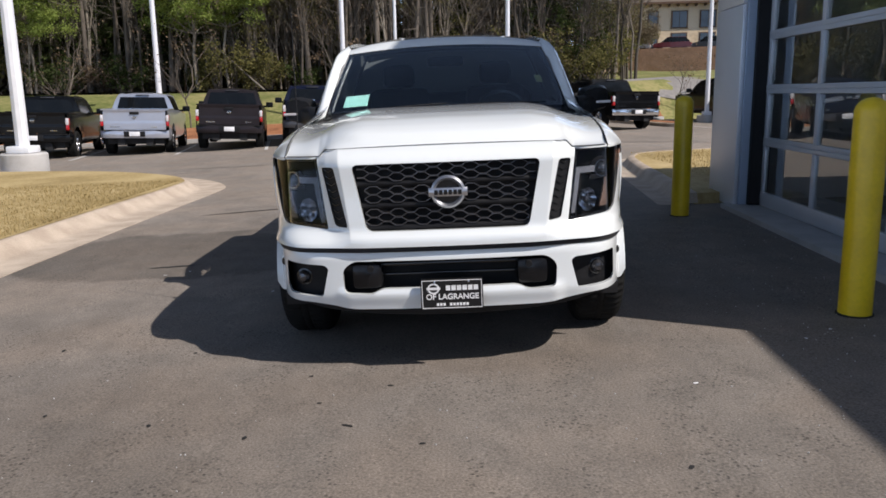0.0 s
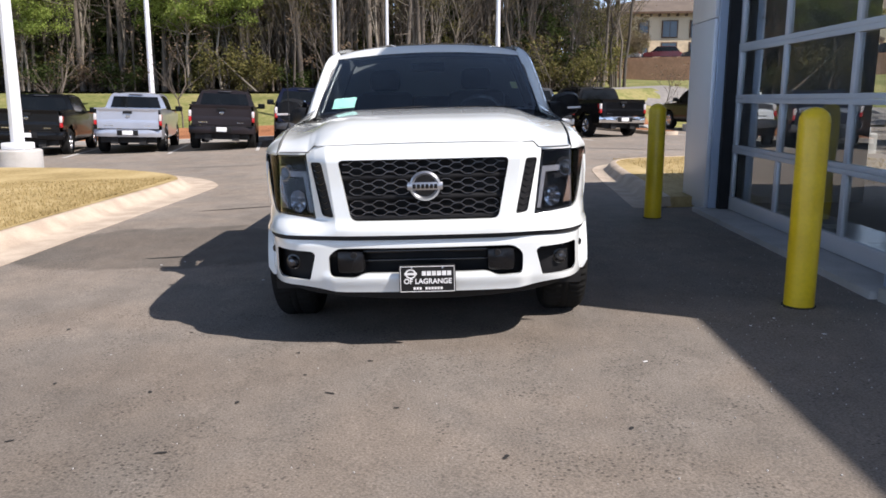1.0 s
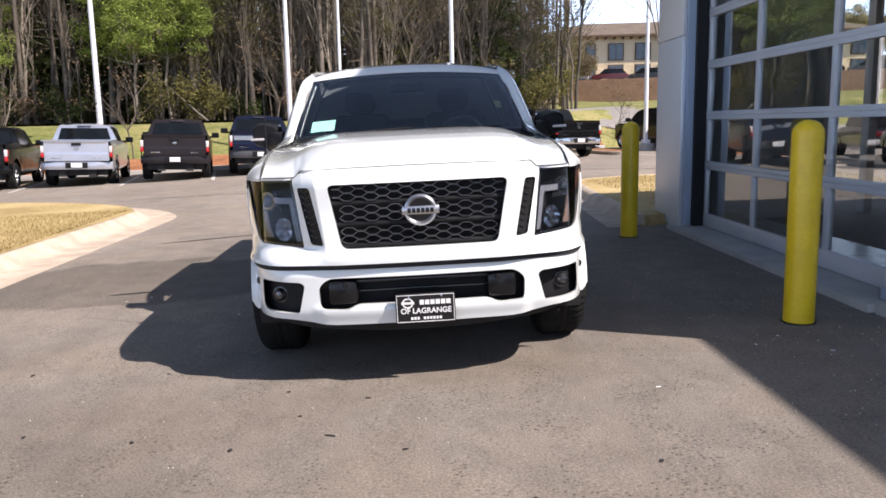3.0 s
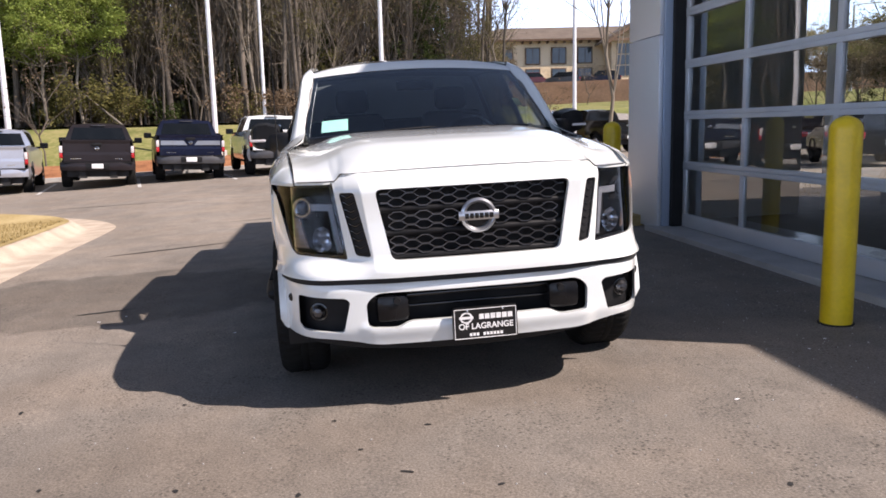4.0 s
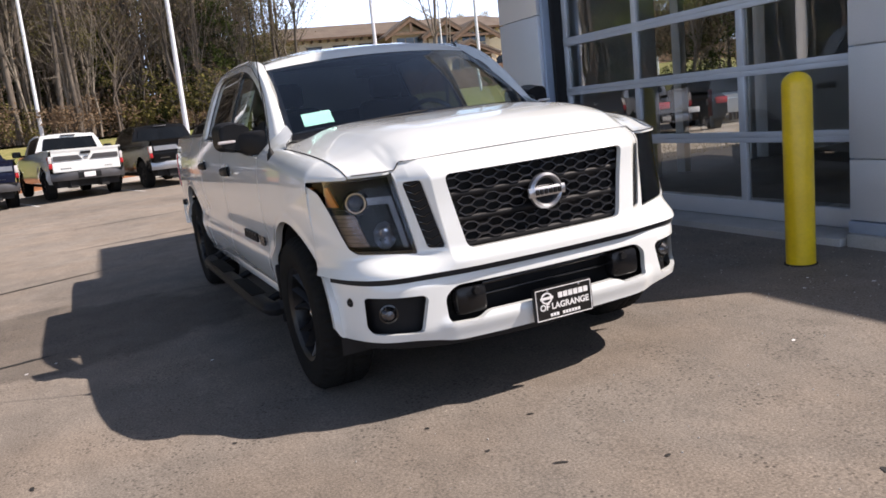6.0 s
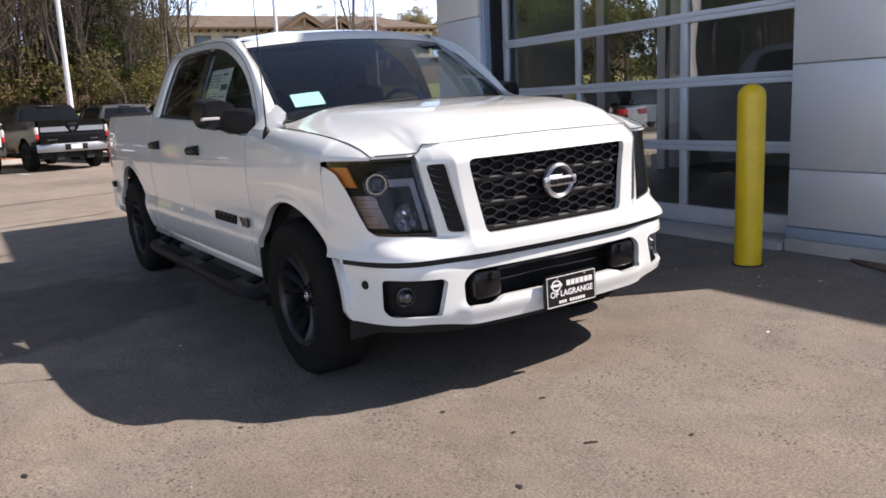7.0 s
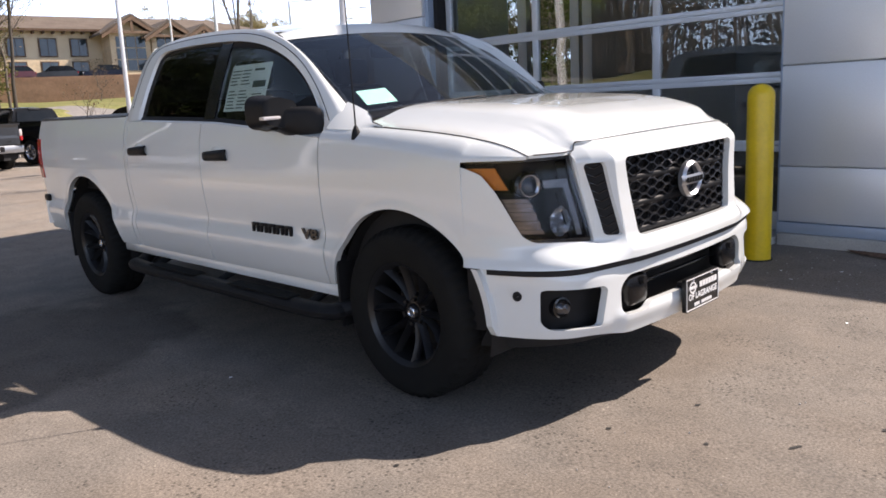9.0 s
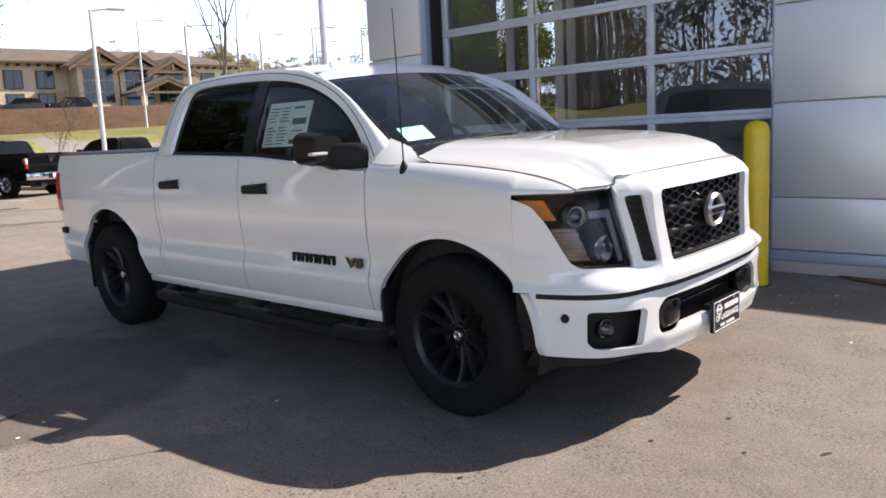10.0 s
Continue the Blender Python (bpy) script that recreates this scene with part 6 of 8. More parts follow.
# antenna, wipers, cowl
ant = part("antenna", tube([(-0.946, 1.215, 1.200), (-0.941, 1.222, 1.60), (-0.935, 1.230, 1.99)], [0.0042, 0.0032, 0.0022], 6), TRIM, truck, "thin black mast antenna")
part("antenna_base", lathe([(0.026, 1.190), (0.021, 1.222), (0.009, 1.250), (0.001, 1.258)], 14, "z"), TRIM, ant)
for o in ant.children:
    o.location = (-0.946, 1.215, 0)
bm = grid(lambda u, v: (0.79 * u, lerp(1.315 - 0.165 * (1 - u * u), 1.425 - 0.15 * (1 - u * u), v), 1.240 + 0.055 * (1 - u * u) + 0.020 * v), US, [0, 0.5, 1])
part("cowl", thick(bm, 0.02), TRIM, truck, "black cowl panel below the windshield")
for x0, x1 in ((-0.62, 0.02), (0.02, 0.66)):
    pts = []
    for k in range(9):
        u = lerp(x0, x1, k / 8) / 0.83
        p = screen_at(u, 0.012 + 0.030 * k / 8)
        pts.append((p.x, p.y - 0.008, p.z + 0.006))
    w = part("wiper", tube(pts, [0.003] + [0.006] * 7 + [0.003], 6), GAP, truck, "black wiper blade")
    q = screen_at(lerp(x0, x1, 0.95) / 0.83, 0.0)
    part("wiper_arm", tube([pts[4], ((pts[4][0] + q.x) / 2, (pts[4][1] + q.y) / 2 - 0.015, (pts[4][2] + q.z) / 2 - 0.002), (q.x, q.y - 0.025, q.z - 0.015)], 0.006, 6), GAP, w)

# inside the cab
bm = grid(lambda u, v: (0.84 * u, lerp(1.36 - 0.12 * (1 - u * u), 1.92, v), 1.255 - 0.02 * v + 0.03 * math.sin(math.pi * v)), US, [k / 6 for k in range(7)])
part("dashboard", thick(bm, 0.25), CABIN, truck, "dark dashboard")
part("cabin_floor", boxes(((-0.86, 1.8, 0.52), (0.86, 3.66, 0.56))), CABIN, truck)
part("headliner", grid(lambda u, v: (0.70 * u, lerp(2.16, 3.58, v), 1.762 + 0.03 * (1 - u * u)), [-1, -0.5, 0, 0.5, 1], [0, 0.5, 1]), HEADLINER, truck, "grey headliner")
for x0 in (-0.40, 0.40):
    seat = part("front_seat", boxes(((x0 - 0.26, 2.25, 0.75), (x0 + 0.26, 2.80, 0.95)), bevel=0.06), CABIN, truck, "dark cloth front seat")
    bm = boxes(((x0 - 0.25, 2.78, 0.90), (x0 + 0.25, 2.92, 1.46)), bevel=0.06)
    part("seat_back", bm, CABIN, seat)
    bm = boxes(((x0 - 0.13, 2.84, 1.47), (x0 + 0.13, 2.94, 1.65)), bevel=0.04)
    part("headrest", bm, CABIN, seat)
part("rear_seat", boxes(((-0.75, 3.35, 0.75), (0.75, 3.60, 1.42)), bevel=0.05), CABIN, truck)
wheel_bm = bmesh.new()
n = 28
tube([(0.185 * math.cos(2 * math.pi * k / n), 0, 0.185 * math.sin(2 * math.pi * k / n)) for k in range(n + 1)], 0.016, 8, wheel_bm)
box(wheel_bm, (-0.17, -0.02, -0.03), (0.17, 0.02, 0.03), 0.01)
bmesh.ops.transform(wheel_bm, matrix=Matrix.Translation((0.40, 2.04, 1.235)) @ Matrix.Rotation(radians(-24), 4, "X"), verts=wheel_bm.verts)
part("steering_wheel", wheel_bm, GLOSS, truck)
part("inner_mirror", boxes(((-0.13, 2.02, 1.60), (0.13, 2.05, 1.665)), bevel=0.012), TRIM, truck)
# papers: mint card at the windshield, small square, window sticker with columns of print
def on_screen(u0, u1, v0, v1, off):
    return grid(lambda u, v: screen_at(lerp(u0, u1, u), lerp(v0, v1, v)) + Vector((0, 0.010 + off, -0.012)), [0, 0.5, 1], [0, 0.5, 1])
part("windshield_card", on_screen(-0.865, -0.655, 0.10, 0.235, 0.0), MINT, truck, "mint green paper card behind the windshield")
part("windshield_sticker", on_screen(0.80, 0.862, 0.32, 0.42, 0.0), material("yellow_paper", (0.62, 0.62, 0.25), rough=0.6), truck, "small yellow sticker on the windshield")
xz = lambda z: -(cab_x(z, 2.25) - 0.045)
bm = grid(lambda u, v: (xz(lerp(1.345, 1.60, v)), lerp(2.49, 2.075, u), lerp(1.345, 1.60, v)), [0, 0.5, 1], [k / 4 for k in range(5)])
st = part("price_sticker", bm, PAPER, truck, "white printed sticker in the front window")
bm = bmesh.new()
def dash(y0, y1, z0, z1):
    grid(lambda u, v: (xz(lerp(z0, z1, v)) - 0.0015, lerp(y0, y1, u), lerp(z0, z1, v)), [0, 1], [0, 1], bm)
for k in range(12):
    z = 1.36 + k * 0.0185
    if k != 6:
        dash(2.47, 2.47 - random.uniform(0.06, 0.10), z, z + 0.006)
        dash(2.36, 2.36 - random.uniform(0.06, 0.10), z, z + 0.006)
dash(2.23, 2.10, 1.36, 1.385)
dash(2.23, 2.10, 1.47, 1.505)
dash(2.22, 2.12, 1.43, 1.436)
dash(2.24, 2.14, 1.56, 1.572)
part("sticker_print", bm, INK, st)

# ---- parked pickups ----
BLACKPAINT = material("black_car_paint", (0.004, 0.0042, 0.0048), (0.005, 0.0052, 0.006), 2, 0.22, 0.0, 0, 300, 0.03, 0.12, 0.2)
SILVERPAINT = material("silver_car_paint", (0.46, 0.48, 0.54), (0.42, 0.44, 0.50), 2, 0.3, 0.55, 0, 300, 0.03, 0.6)
BROWNPAINT = material("dark_bronze_car_paint", (0.022, 0.0175, 0.020), (0.018, 0.0145, 0.016), 2, 0.32, 0.1, 0, 300, 0.03, 0.10, 0.2)
BLUEPAINT = material("deep_blue_car_paint", (0.006, 0.009, 0.028), (0.005, 0.007, 0.022), 2, 0.28, 0.1, 0, 300, 0.03, 0.15, 0.25)
GREYPAINT = material("grey_car_paint", (0.055, 0.058, 0.062), (0.045, 0.048, 0.052), 2, 0.3, 0.5, 0, 300, 0.03, 0.6)
REDPAINT = material("red_car_paint", (0.12, 0.010, 0.012), (0.10, 0.008, 0.010), 2, 0.3, 0.2, 0, 300, 0.03, 0.7)
GREYTRIM = material("grey_bumper", (0.085, 0.085, 0.09), (0.07, 0.07, 0.075), 5, 0.4, 0.4, 0, 200, 0.05)
DARKGLASS = material("dark_vehicle_glass", (0.004, 0.005, 0.006), (0.007, 0.008, 0.009), 3, 0.06, 0, 0, 100, 0.05, spec=0.25)


def parked_pickup():
    """A crew-cab pickup seen mostly from behind, with the nose at y = 0."""
    root = empty("pickup_truck", Matrix())
    bm = bmesh.new()
    for s in (-1, 1):
        ys = column_list(0.30, 5.42, 20)
        ys = ys[::2] + [ys[-1]]

        def side_at(y, v):
            z0 = arch_low(y, 0.44)
            z1 = belt(y) if y < 3.7 else 1.352
            z = lerp(z0, z1, v)
            return (s * body_x(max(y, 0.42), z), y, z)
        grid(side_at, ys, [k / 7 for k in range(8)], bm)
        box(bm, (s * 0.86, 3.72, 1.33), (s * 0.945, 5.42, 1.365), 0.006)
    grid(lambda u, v: (u * 0.90, lerp(0.25, 1.42, v), soft1(HOODC, lerp(0.25, 1.42, v)) - 0.09 * abs(u) ** 3), [k / 6 for k in range(-6, 7)], [k / 5 for k in range(6)], bm)
    grid(lambda u, v: (u * 0.93, 0.12 + 0.25 * abs(u) ** 4 + 0.08 * v, lerp(0.36, 1.16, v)), [k / 6 for k in range(-6, 7)], [k / 4 for k in range(5)], bm)
    body = part("body", bm, BLACKPAINT, root, sharp=45)
    bm = bmesh.new()
    for s in (-1, 1):
        def ring2(u, v):
            k = round(u * 59)
            p = OUT_P[k].lerp(DLO_P[k], v)
            return (s * (cab_x(p.y, p.x) - 0.02 * v * v), p.x, p.y)
        grid(ring2, [k / 59 for k in range(0, 60, 3)] + [1.0], [0, 0.5, 1], bm)
        grid(lambda u, v: Vector((screen_at(s, v))).lerp(Vector((s * cab_x(OUT_P[round(v * 23)].y, OUT_P[round(v * 23)].x), OUT_P[round(v * 23)].x, OUT_P[round(v * 23)].y)), u), [0, 1], [k / 6 for k in range(7)], bm)
    grid(roof_at, [k / 8 for k in range(-8, 9)], [k / 8 for k in range(9)], bm)
    grid(cab_back, [k / 6 for k in range(-6, 7)], [k / 6 for k in range(7)], bm)
    part("cab", bm, BLACKPAINT, root, sharp=60)
    for s in (-1, 1):
        bm = grid(lambda u, v: (s * (cab_x(lerp(belt(lerp(1.53, 3.46, u)), dlo_z(min(lerp(1.53, 3.46, u), 3.42), True), v), lerp(1.53, 3.46, u)) - 0.022), lerp(1.53, 3.46, u), lerp(belt(lerp(1.53, 3.46, u)), dlo_z(min(lerp(1.53, 3.46, u), 3.42), True), v)), [k / 12 for k in range(13)], [0, 0.5, 1])
        part("side_window", bm, DARKGLASS, root)
    part("windshield", grid(lambda u, v: screen_at(u, v), [k / 8 for k in range(-8, 9)], [k / 4 for k in range(5)]), DARKGLASS, root)
    part("back_window", thick(grid(lambda u, v: (u * lerp(0.76, 0.66, v), lerp(3.718, 3.652, v), lerp(1.37, 1.715, v)), [-1, 0, 1], [0, 0.5, 1]), 0.01), DARKGLASS, root)
    part("brake_lamp", boxes(((-0.20, 3.60, 1.765), (0.20, 3.655, 1.795)), bevel=0.008), GREYTRIM, root)
    part("bed", boxes(((-0.86, 3.72, 0.80), (0.86, 5.42, 0.84)), ((-0.87, 3.72, 0.84), (-0.83, 5.42, 1.33)), ((0.83, 3.72, 0.84), (0.87, 5.42, 1.33))), TRIM, root)
    gate = bmesh.new()

    def gate_at(u, v):
        z = lerp(0.76, 1.365, v)
        y = 5.445 + 0.022 * smooth(0.86, 0.93, v) + 0.012 * smooth(0.40, 0.36, v) - 0.012 * smooth(0.90, 0.97, abs(u))
        return (u * 0.875, y, z)
    grid(gate_at, [k / 14 for k in range(-14, 15)], [k / 20 for k in range(21)], gate)
    box(gate, (-0.875, 5.40, 0.76), (0.875, 5.44, 1.36))
    tg = part("tailgate", gate, BLACKPAINT, root)
    part("tailgate_handle", boxes(((-0.13, 5.46, 1.205), (0.13, 5.48, 1.285)), bevel=0.012), TRIM, tg)
    bm = lathe([(0.052, 0.0), (0.052, 0.012), (0.040, 0.016), (0.040, 0.0)], 20, "y")
    box(bm, (-0.065, 0.0, -0.012), (0.065, 0.016, 0.012))
    bmesh.ops.transform(bm, matrix=Matrix.Translation((0, 5.456, 1.13)), verts=bm.verts)
    part("emblem", bm, CHROME, tg)
    for k in range(5):
        part("mark", boxes(((0.42 + k * 0.055, 5.455, 0.83), (0.46 + k * 0.055, 5.462, 0.858))), CHROME, tg)
    for k in range(4):
        part("mark", boxes(((-0.64 + k * 0.05, 5.455, 0.83), (-0.61 + k * 0.05, 5.462, 0.852))), CHROME, tg)
    for s in (-1, 1):
        bm = boxes(((s * 0.885, 5.33, 0.86), (s * 0.972, 5.465, 1.00)), bevel=0.02)
        lamp = part("tail_lamp", bm, RED, root, "red tail lamp with a pale upper half")
        part("tail_lamp_top", boxes(((s * 0.882, 5.33, 1.002), (s * 0.968, 5.462, 1.20)), bevel=0.02), CLEAR, lamp)
        part("tail_lamp_edge", boxes(((s * 0.93, 5.30, 0.99), (s * 0.975, 5.40, 1.19)), bevel=0.01), RED, lamp)
    bm = grid(lambda u, v: (0.97 * u, 5.62 - 0.17 * abs(u) ** 5 - 0.02 * (2 * v - 1) ** 2, lerp(0.52, 0.735, v)), [k / 14 for k in range(-14, 15)], [k / 4 for k in range(5)])
    thick(bm, 0.06)
    bump = part("rear_bumper", bm, GREYTRIM, root)
    part("step_pad", boxes(((-0.93, 5.44, 0.725), (0.93, 5.585, 0.748)), bevel=0.01), TRIM, bump)
    part("plate_recess", boxes(((-0.30, 5.60, 0.56), (0.30, 5.628, 0.72)), bevel=0.008), TRIM, bump)
    part("number_plate", boxes(((-0.15, 5.626, 0.575), (0.15, 5.634, 0.705)), bevel=0.004), PLATE_WHITE, bump, "blank white plate")
    for s in (-1, 1):
        m = empty("side_mirror", Matrix())
        m.parent = root
        part("mirror_housing", boxes(((s * 1.00, 1.62, 1.24), (s * 1.24, 1.74, 1.42)), bevel=0.035), TRIM, m)
        part("mirror_arm", boxes(((s * 0.88, 1.63, 1.24), (s * 1.02, 1.69, 1.30)), bevel=0.01), TRIM, m)
        part("mirror_glass", boxes(((s * 1.03, 1.741, 1.27), (s * 1.21, 1.745, 1.39))), DARKGLASS, m)
        for a in AXLES:
            w = empty("wheel", Matrix())
            w.parent = root
            w.matrix_basis = Matrix.Translation((s * 0.86, a, HUB)) @ Matrix.Diagonal((s, 1, 1, 1))
            part("tyre", lathe([(0.235, -0.12), (0.37, -0.13), (0.40, -0.09), (0.40, 0.09), (0.37, 0.13), (0.235, 0.12)], 28, "x"), RUBBER, w)
            rim = lathe([(0.235, 0.12), (0.225, 0.11), (0.200, 0.10), (0.15, 0.10), (0.09, 0.09), (0.05, 0.105), (0.001, 0.105)], 48, "x")
            for v in rim.verts:
                r = math.hypot(v.co.y, v.co.z)
                if 0.08 < r < 0.21 and round(math.atan2(v.co.z, v.co.y) / (math.pi / 24)) % 8 not in (0, 1, 2):
                    v.co.x -= 0.07
            part("rim", rim, BRUSHED, w)
    part("chassis", boxes(((-0.8, 0.4, 0.33), (0.8, 5.35, 0.52)), ((-0.5, 5.0, 0.30), (-0.3, 5.5, 0.50)), ((0.3, 5.0, 0.30), (0.5, 5.5, 0.50)), ((-0.75, 4.44, 0.34), (0.75, 4.56, 0.46))), GAP, root)
    return root


def stand(x, y, heading):
    """The pose of a pickup whose tail stands at (x, y), pointing heading degrees clockwise from north."""
    z = height(x, y)
    c = Vector((math.sin(radians(heading)), math.cos(radians(heading))))
    q = Vector((x, y)) + c * 5.6
    lean = math.degrees(math.atan2(height(x + 0.5, y + 1.0) - height(x - 0.5, y + 1.0), 1.0))
    return Matrix.Translation((q.x, q.y, z)) @ pose(0, 0, 0, 0, -lean, 180 - heading)


def dress(ob, paint, bumper=None, rims=None):
    for o in ob.children_recursive:
        base = o.name.split(".")[0]
        want = paint if base in ("body", "cab", "tailgate") else bumper if base == "rear_bumper" else rims if base == "rim" else None
        if want:
            o.material_slots[0].link = "OBJECT"
            o.material_slots[0].material = want


first = parked_pickup()
PARKED = [
    (-12.1, 18.8, -13, BLACKPAINT, BLACKPAINT, CHROME, "black parked pickup with bright wheels"),
    (-9.5, 19.7, -13, SILVERPAINT, SILVERPAINT, None, "pale silver parked pickup truck with a dark rear window"),
    (-6.72, 19.87, -12, BROWNPAINT, BROWNPAINT, TRIM, "dark bronze parked pickup truck with red tail lamps"),
    (-4.3, 20.75, -12, BLUEPAINT, GREYTRIM, TRIM, "deep blue parked pickup truck with a grey bumper"),
    (-1.63, 20.9, -12, PAINT, GREYTRIM, TRIM, "white parked pickup truck with a grey bumper"),
    (1.0, 21.1, -12, BLACKPAINT, BRUSHED, TRIM, "black parked pickup truck with a dull metal bumper"),
    (3.7, 23.6, -12, GREYPAINT, BRUSHED, None, "grey parked pickup truck with a metal bumper"),
    (6.6, 24.9, -20, BLACKPAINT, CHROME, None, "black parked pickup truck with a chrome bumper"),
    (12.6, 28.6, -16, BLACKPAINT, BLACKPAINT, None, "black pickup truck parked beside the mulch bed"),
    (-15.0, 18.5, -13, BLACKPAINT, GREYTRIM, None, "black parked pickup truck at the row's end"),
    (-17.9, 18.0, -13, PAINT, CHROME, None, "white parked pickup truck at the row's end"),
]
for k, (x, y, h, paint, bumper, rims, label) in enumerate(PARKED):
    ob = first if k == 0 else copy_thing(first, Matrix())
    ob.matrix_basis = stand(x, y, h)
    dress(ob, paint, bumper, rims)
    tagged(ob, label, "pickup truck", "parked pickups")
for ob, label in ((o, l) for o in list(bpy.data.objects) if o.name.startswith("tailgate") and o.parent and o.parent.get("group") == "parked pickups" for l in (o.parent["label"],)):
    if "blue" in label or "white parked" in label or "black parked pickup truck with a dull" in label:
        bm = bmesh.new()
        for s in (-1, 1):
            grid(lambda u, v: (s * lerp(0.20 - 0.10 * (1 - v), 0.84, u), 5.470, lerp(1.06, 1.19, v)), [0, 0.5, 1], [0, 0.5, 1], bm)
        trim = part("tailgate_panel", thick(bm, 0.012), BRUSHED if "white" not in label else GREYTRIM, ob, "dull metal tailgate panel")

# stall lines
stalls = sorted((p[0], p[1]) for p in PARKED)
for (xa, ya), (xb, yb) in zip(stalls, stalls[1:]):
    x, y, h = (xa + xb) / 2, min(ya, yb) - 0.55, -12
    c = Vector((math.sin(radians(h)), math.cos(radians(h))))
    side = Vector((c.y, -c.x)) * 0.05
    bm = bmesh.new()
    for k in range(10):
        pts = []
        for d, w in ((k * 0.55, -1), (k * 0.55, 1), (k * 0.55 + 0.55, 1), (k * 0.55 + 0.55, -1)):
            p = Vector((x, y)) + c * d + side * w
            pts.append(bm.verts.new((p.x, p.y, height(p.x, p.y) + 0.006)))
        bm.faces.new(pts)
    tagged(link_bm("stall_line", bm, LINEPAINT), "worn white parking stall line on the asphalt", "stall line", "stall lines", "structure")

# kerb, mulch strip and far island beyond the parked row
far_line = spline([(x, y + 0.1) for x, y in LOT_EDGE[:-1]], 6)
swept("kerb", [(x, y) for x, y in far_line][::-1], [(0.0, 0.0), (0.0, 0.13), (0.16, 0.14), (0.18, 0.0)], PALECRETE, "pale kerb in front of the parked row", "kerb")
draped("mulch_bed", [(x, y + 0.12) for x, y in far_line] + [(10, 36.2), (6.5, 34.0), (3.3, 32.2), (0.5, 31.0), (-2.8, 30.2), (-10, 29.2), (-24, 27.8)], 0.10, MULCH, "reddish pine-straw strip behind the kerb", "mulch", "structure")
isle = spline([(7.0, 32.2), (7.6, 29.4), (8.02, 27.2), (8.25, 26.5), (8.7, 26.35), (9.1, 26.7), (9.05, 27.6), (8.6, 29.7), (8.0, 32.8)], 6)
swept("kerb", isle, [(0.0, 0.0), (0.0, 0.13), (-0.14, 0.14), (-0.16, 0.0)], CONCRETE, "buff kerb round a mulch bed", "kerb")
draped("mulch_bed", inset(isle, -0.13), 0.15, MULCH, "reddish mulch bed beside the parked pickups", "mulch", "structure")

# ---- office building on the hill ----
OFF = Matrix.Translation((26.5, 98.5, 6.0)) @ pose(0, 0, 0, 0, 0, -8.0)
office = empty("office_building", OFF)
tagged(office, "two-storey tan office building with brown hipped roof and timber gables", "building")
part("wall", boxes(((-8.0, 0.0, -0.5), (33.0, 14.0, 6.0))), STUCCO, office)
part("stone_base", boxes(((-8.1, -0.12, -0.5), (33.1, 0.0, 2.7))), STONE, office, "tan stone lower storey")
bm = bmesh.new()
a, b, c, d = [bm.verts.new(p) for p in ((-9.2, -1.2, 6.0), (34.2, -1.2, 6.0), (34.2, 15.2, 6.0), (-9.2, 15.2, 6.0))]
e, f = bm.verts.new((-2.0, 7.0, 8.4)), bm.verts.new((27.0, 7.0, 8.4))
for q in ((a, b, f, e), (b, c, f), (c, d, e, f), (d, a, e), (a, d, c, b)):
    bm.faces.new(q)
part("roof", bm, SHINGLE, office, sharp=10)
part("eave", boxes(((-9.25, -1.25, 5.80), (34.25, -1.05, 6.05))), TIMBER, office, "dark timber eave")
for k in range(39):
    x = -8.5 + k * 1.08
    part("rafter_end", boxes(((x, -1.0, 5.55), (x + 0.22, 0.0, 5.80))), TIMBER, office)


def office_window(x, z, w, h, y=0.0):
    win = part("window", boxes(((x - w / 2 - 0.12, y - 0.16, z - h / 2 - 0.12), (x + w / 2 + 0.12, y - 0.02, z + h / 2 + 0.12))), TIMBER, office)
    n = max(1, round(w / 0.9))
    for j in range(n):
        x0 = x - w / 2 + j * w / n
        part("pane", boxes(((x0 + 0.03, y - 0.20, z - h / 2), (x0 + w / n - 0.03, y - 0.15, z + h / 2))), OFFICEGLASS, win)


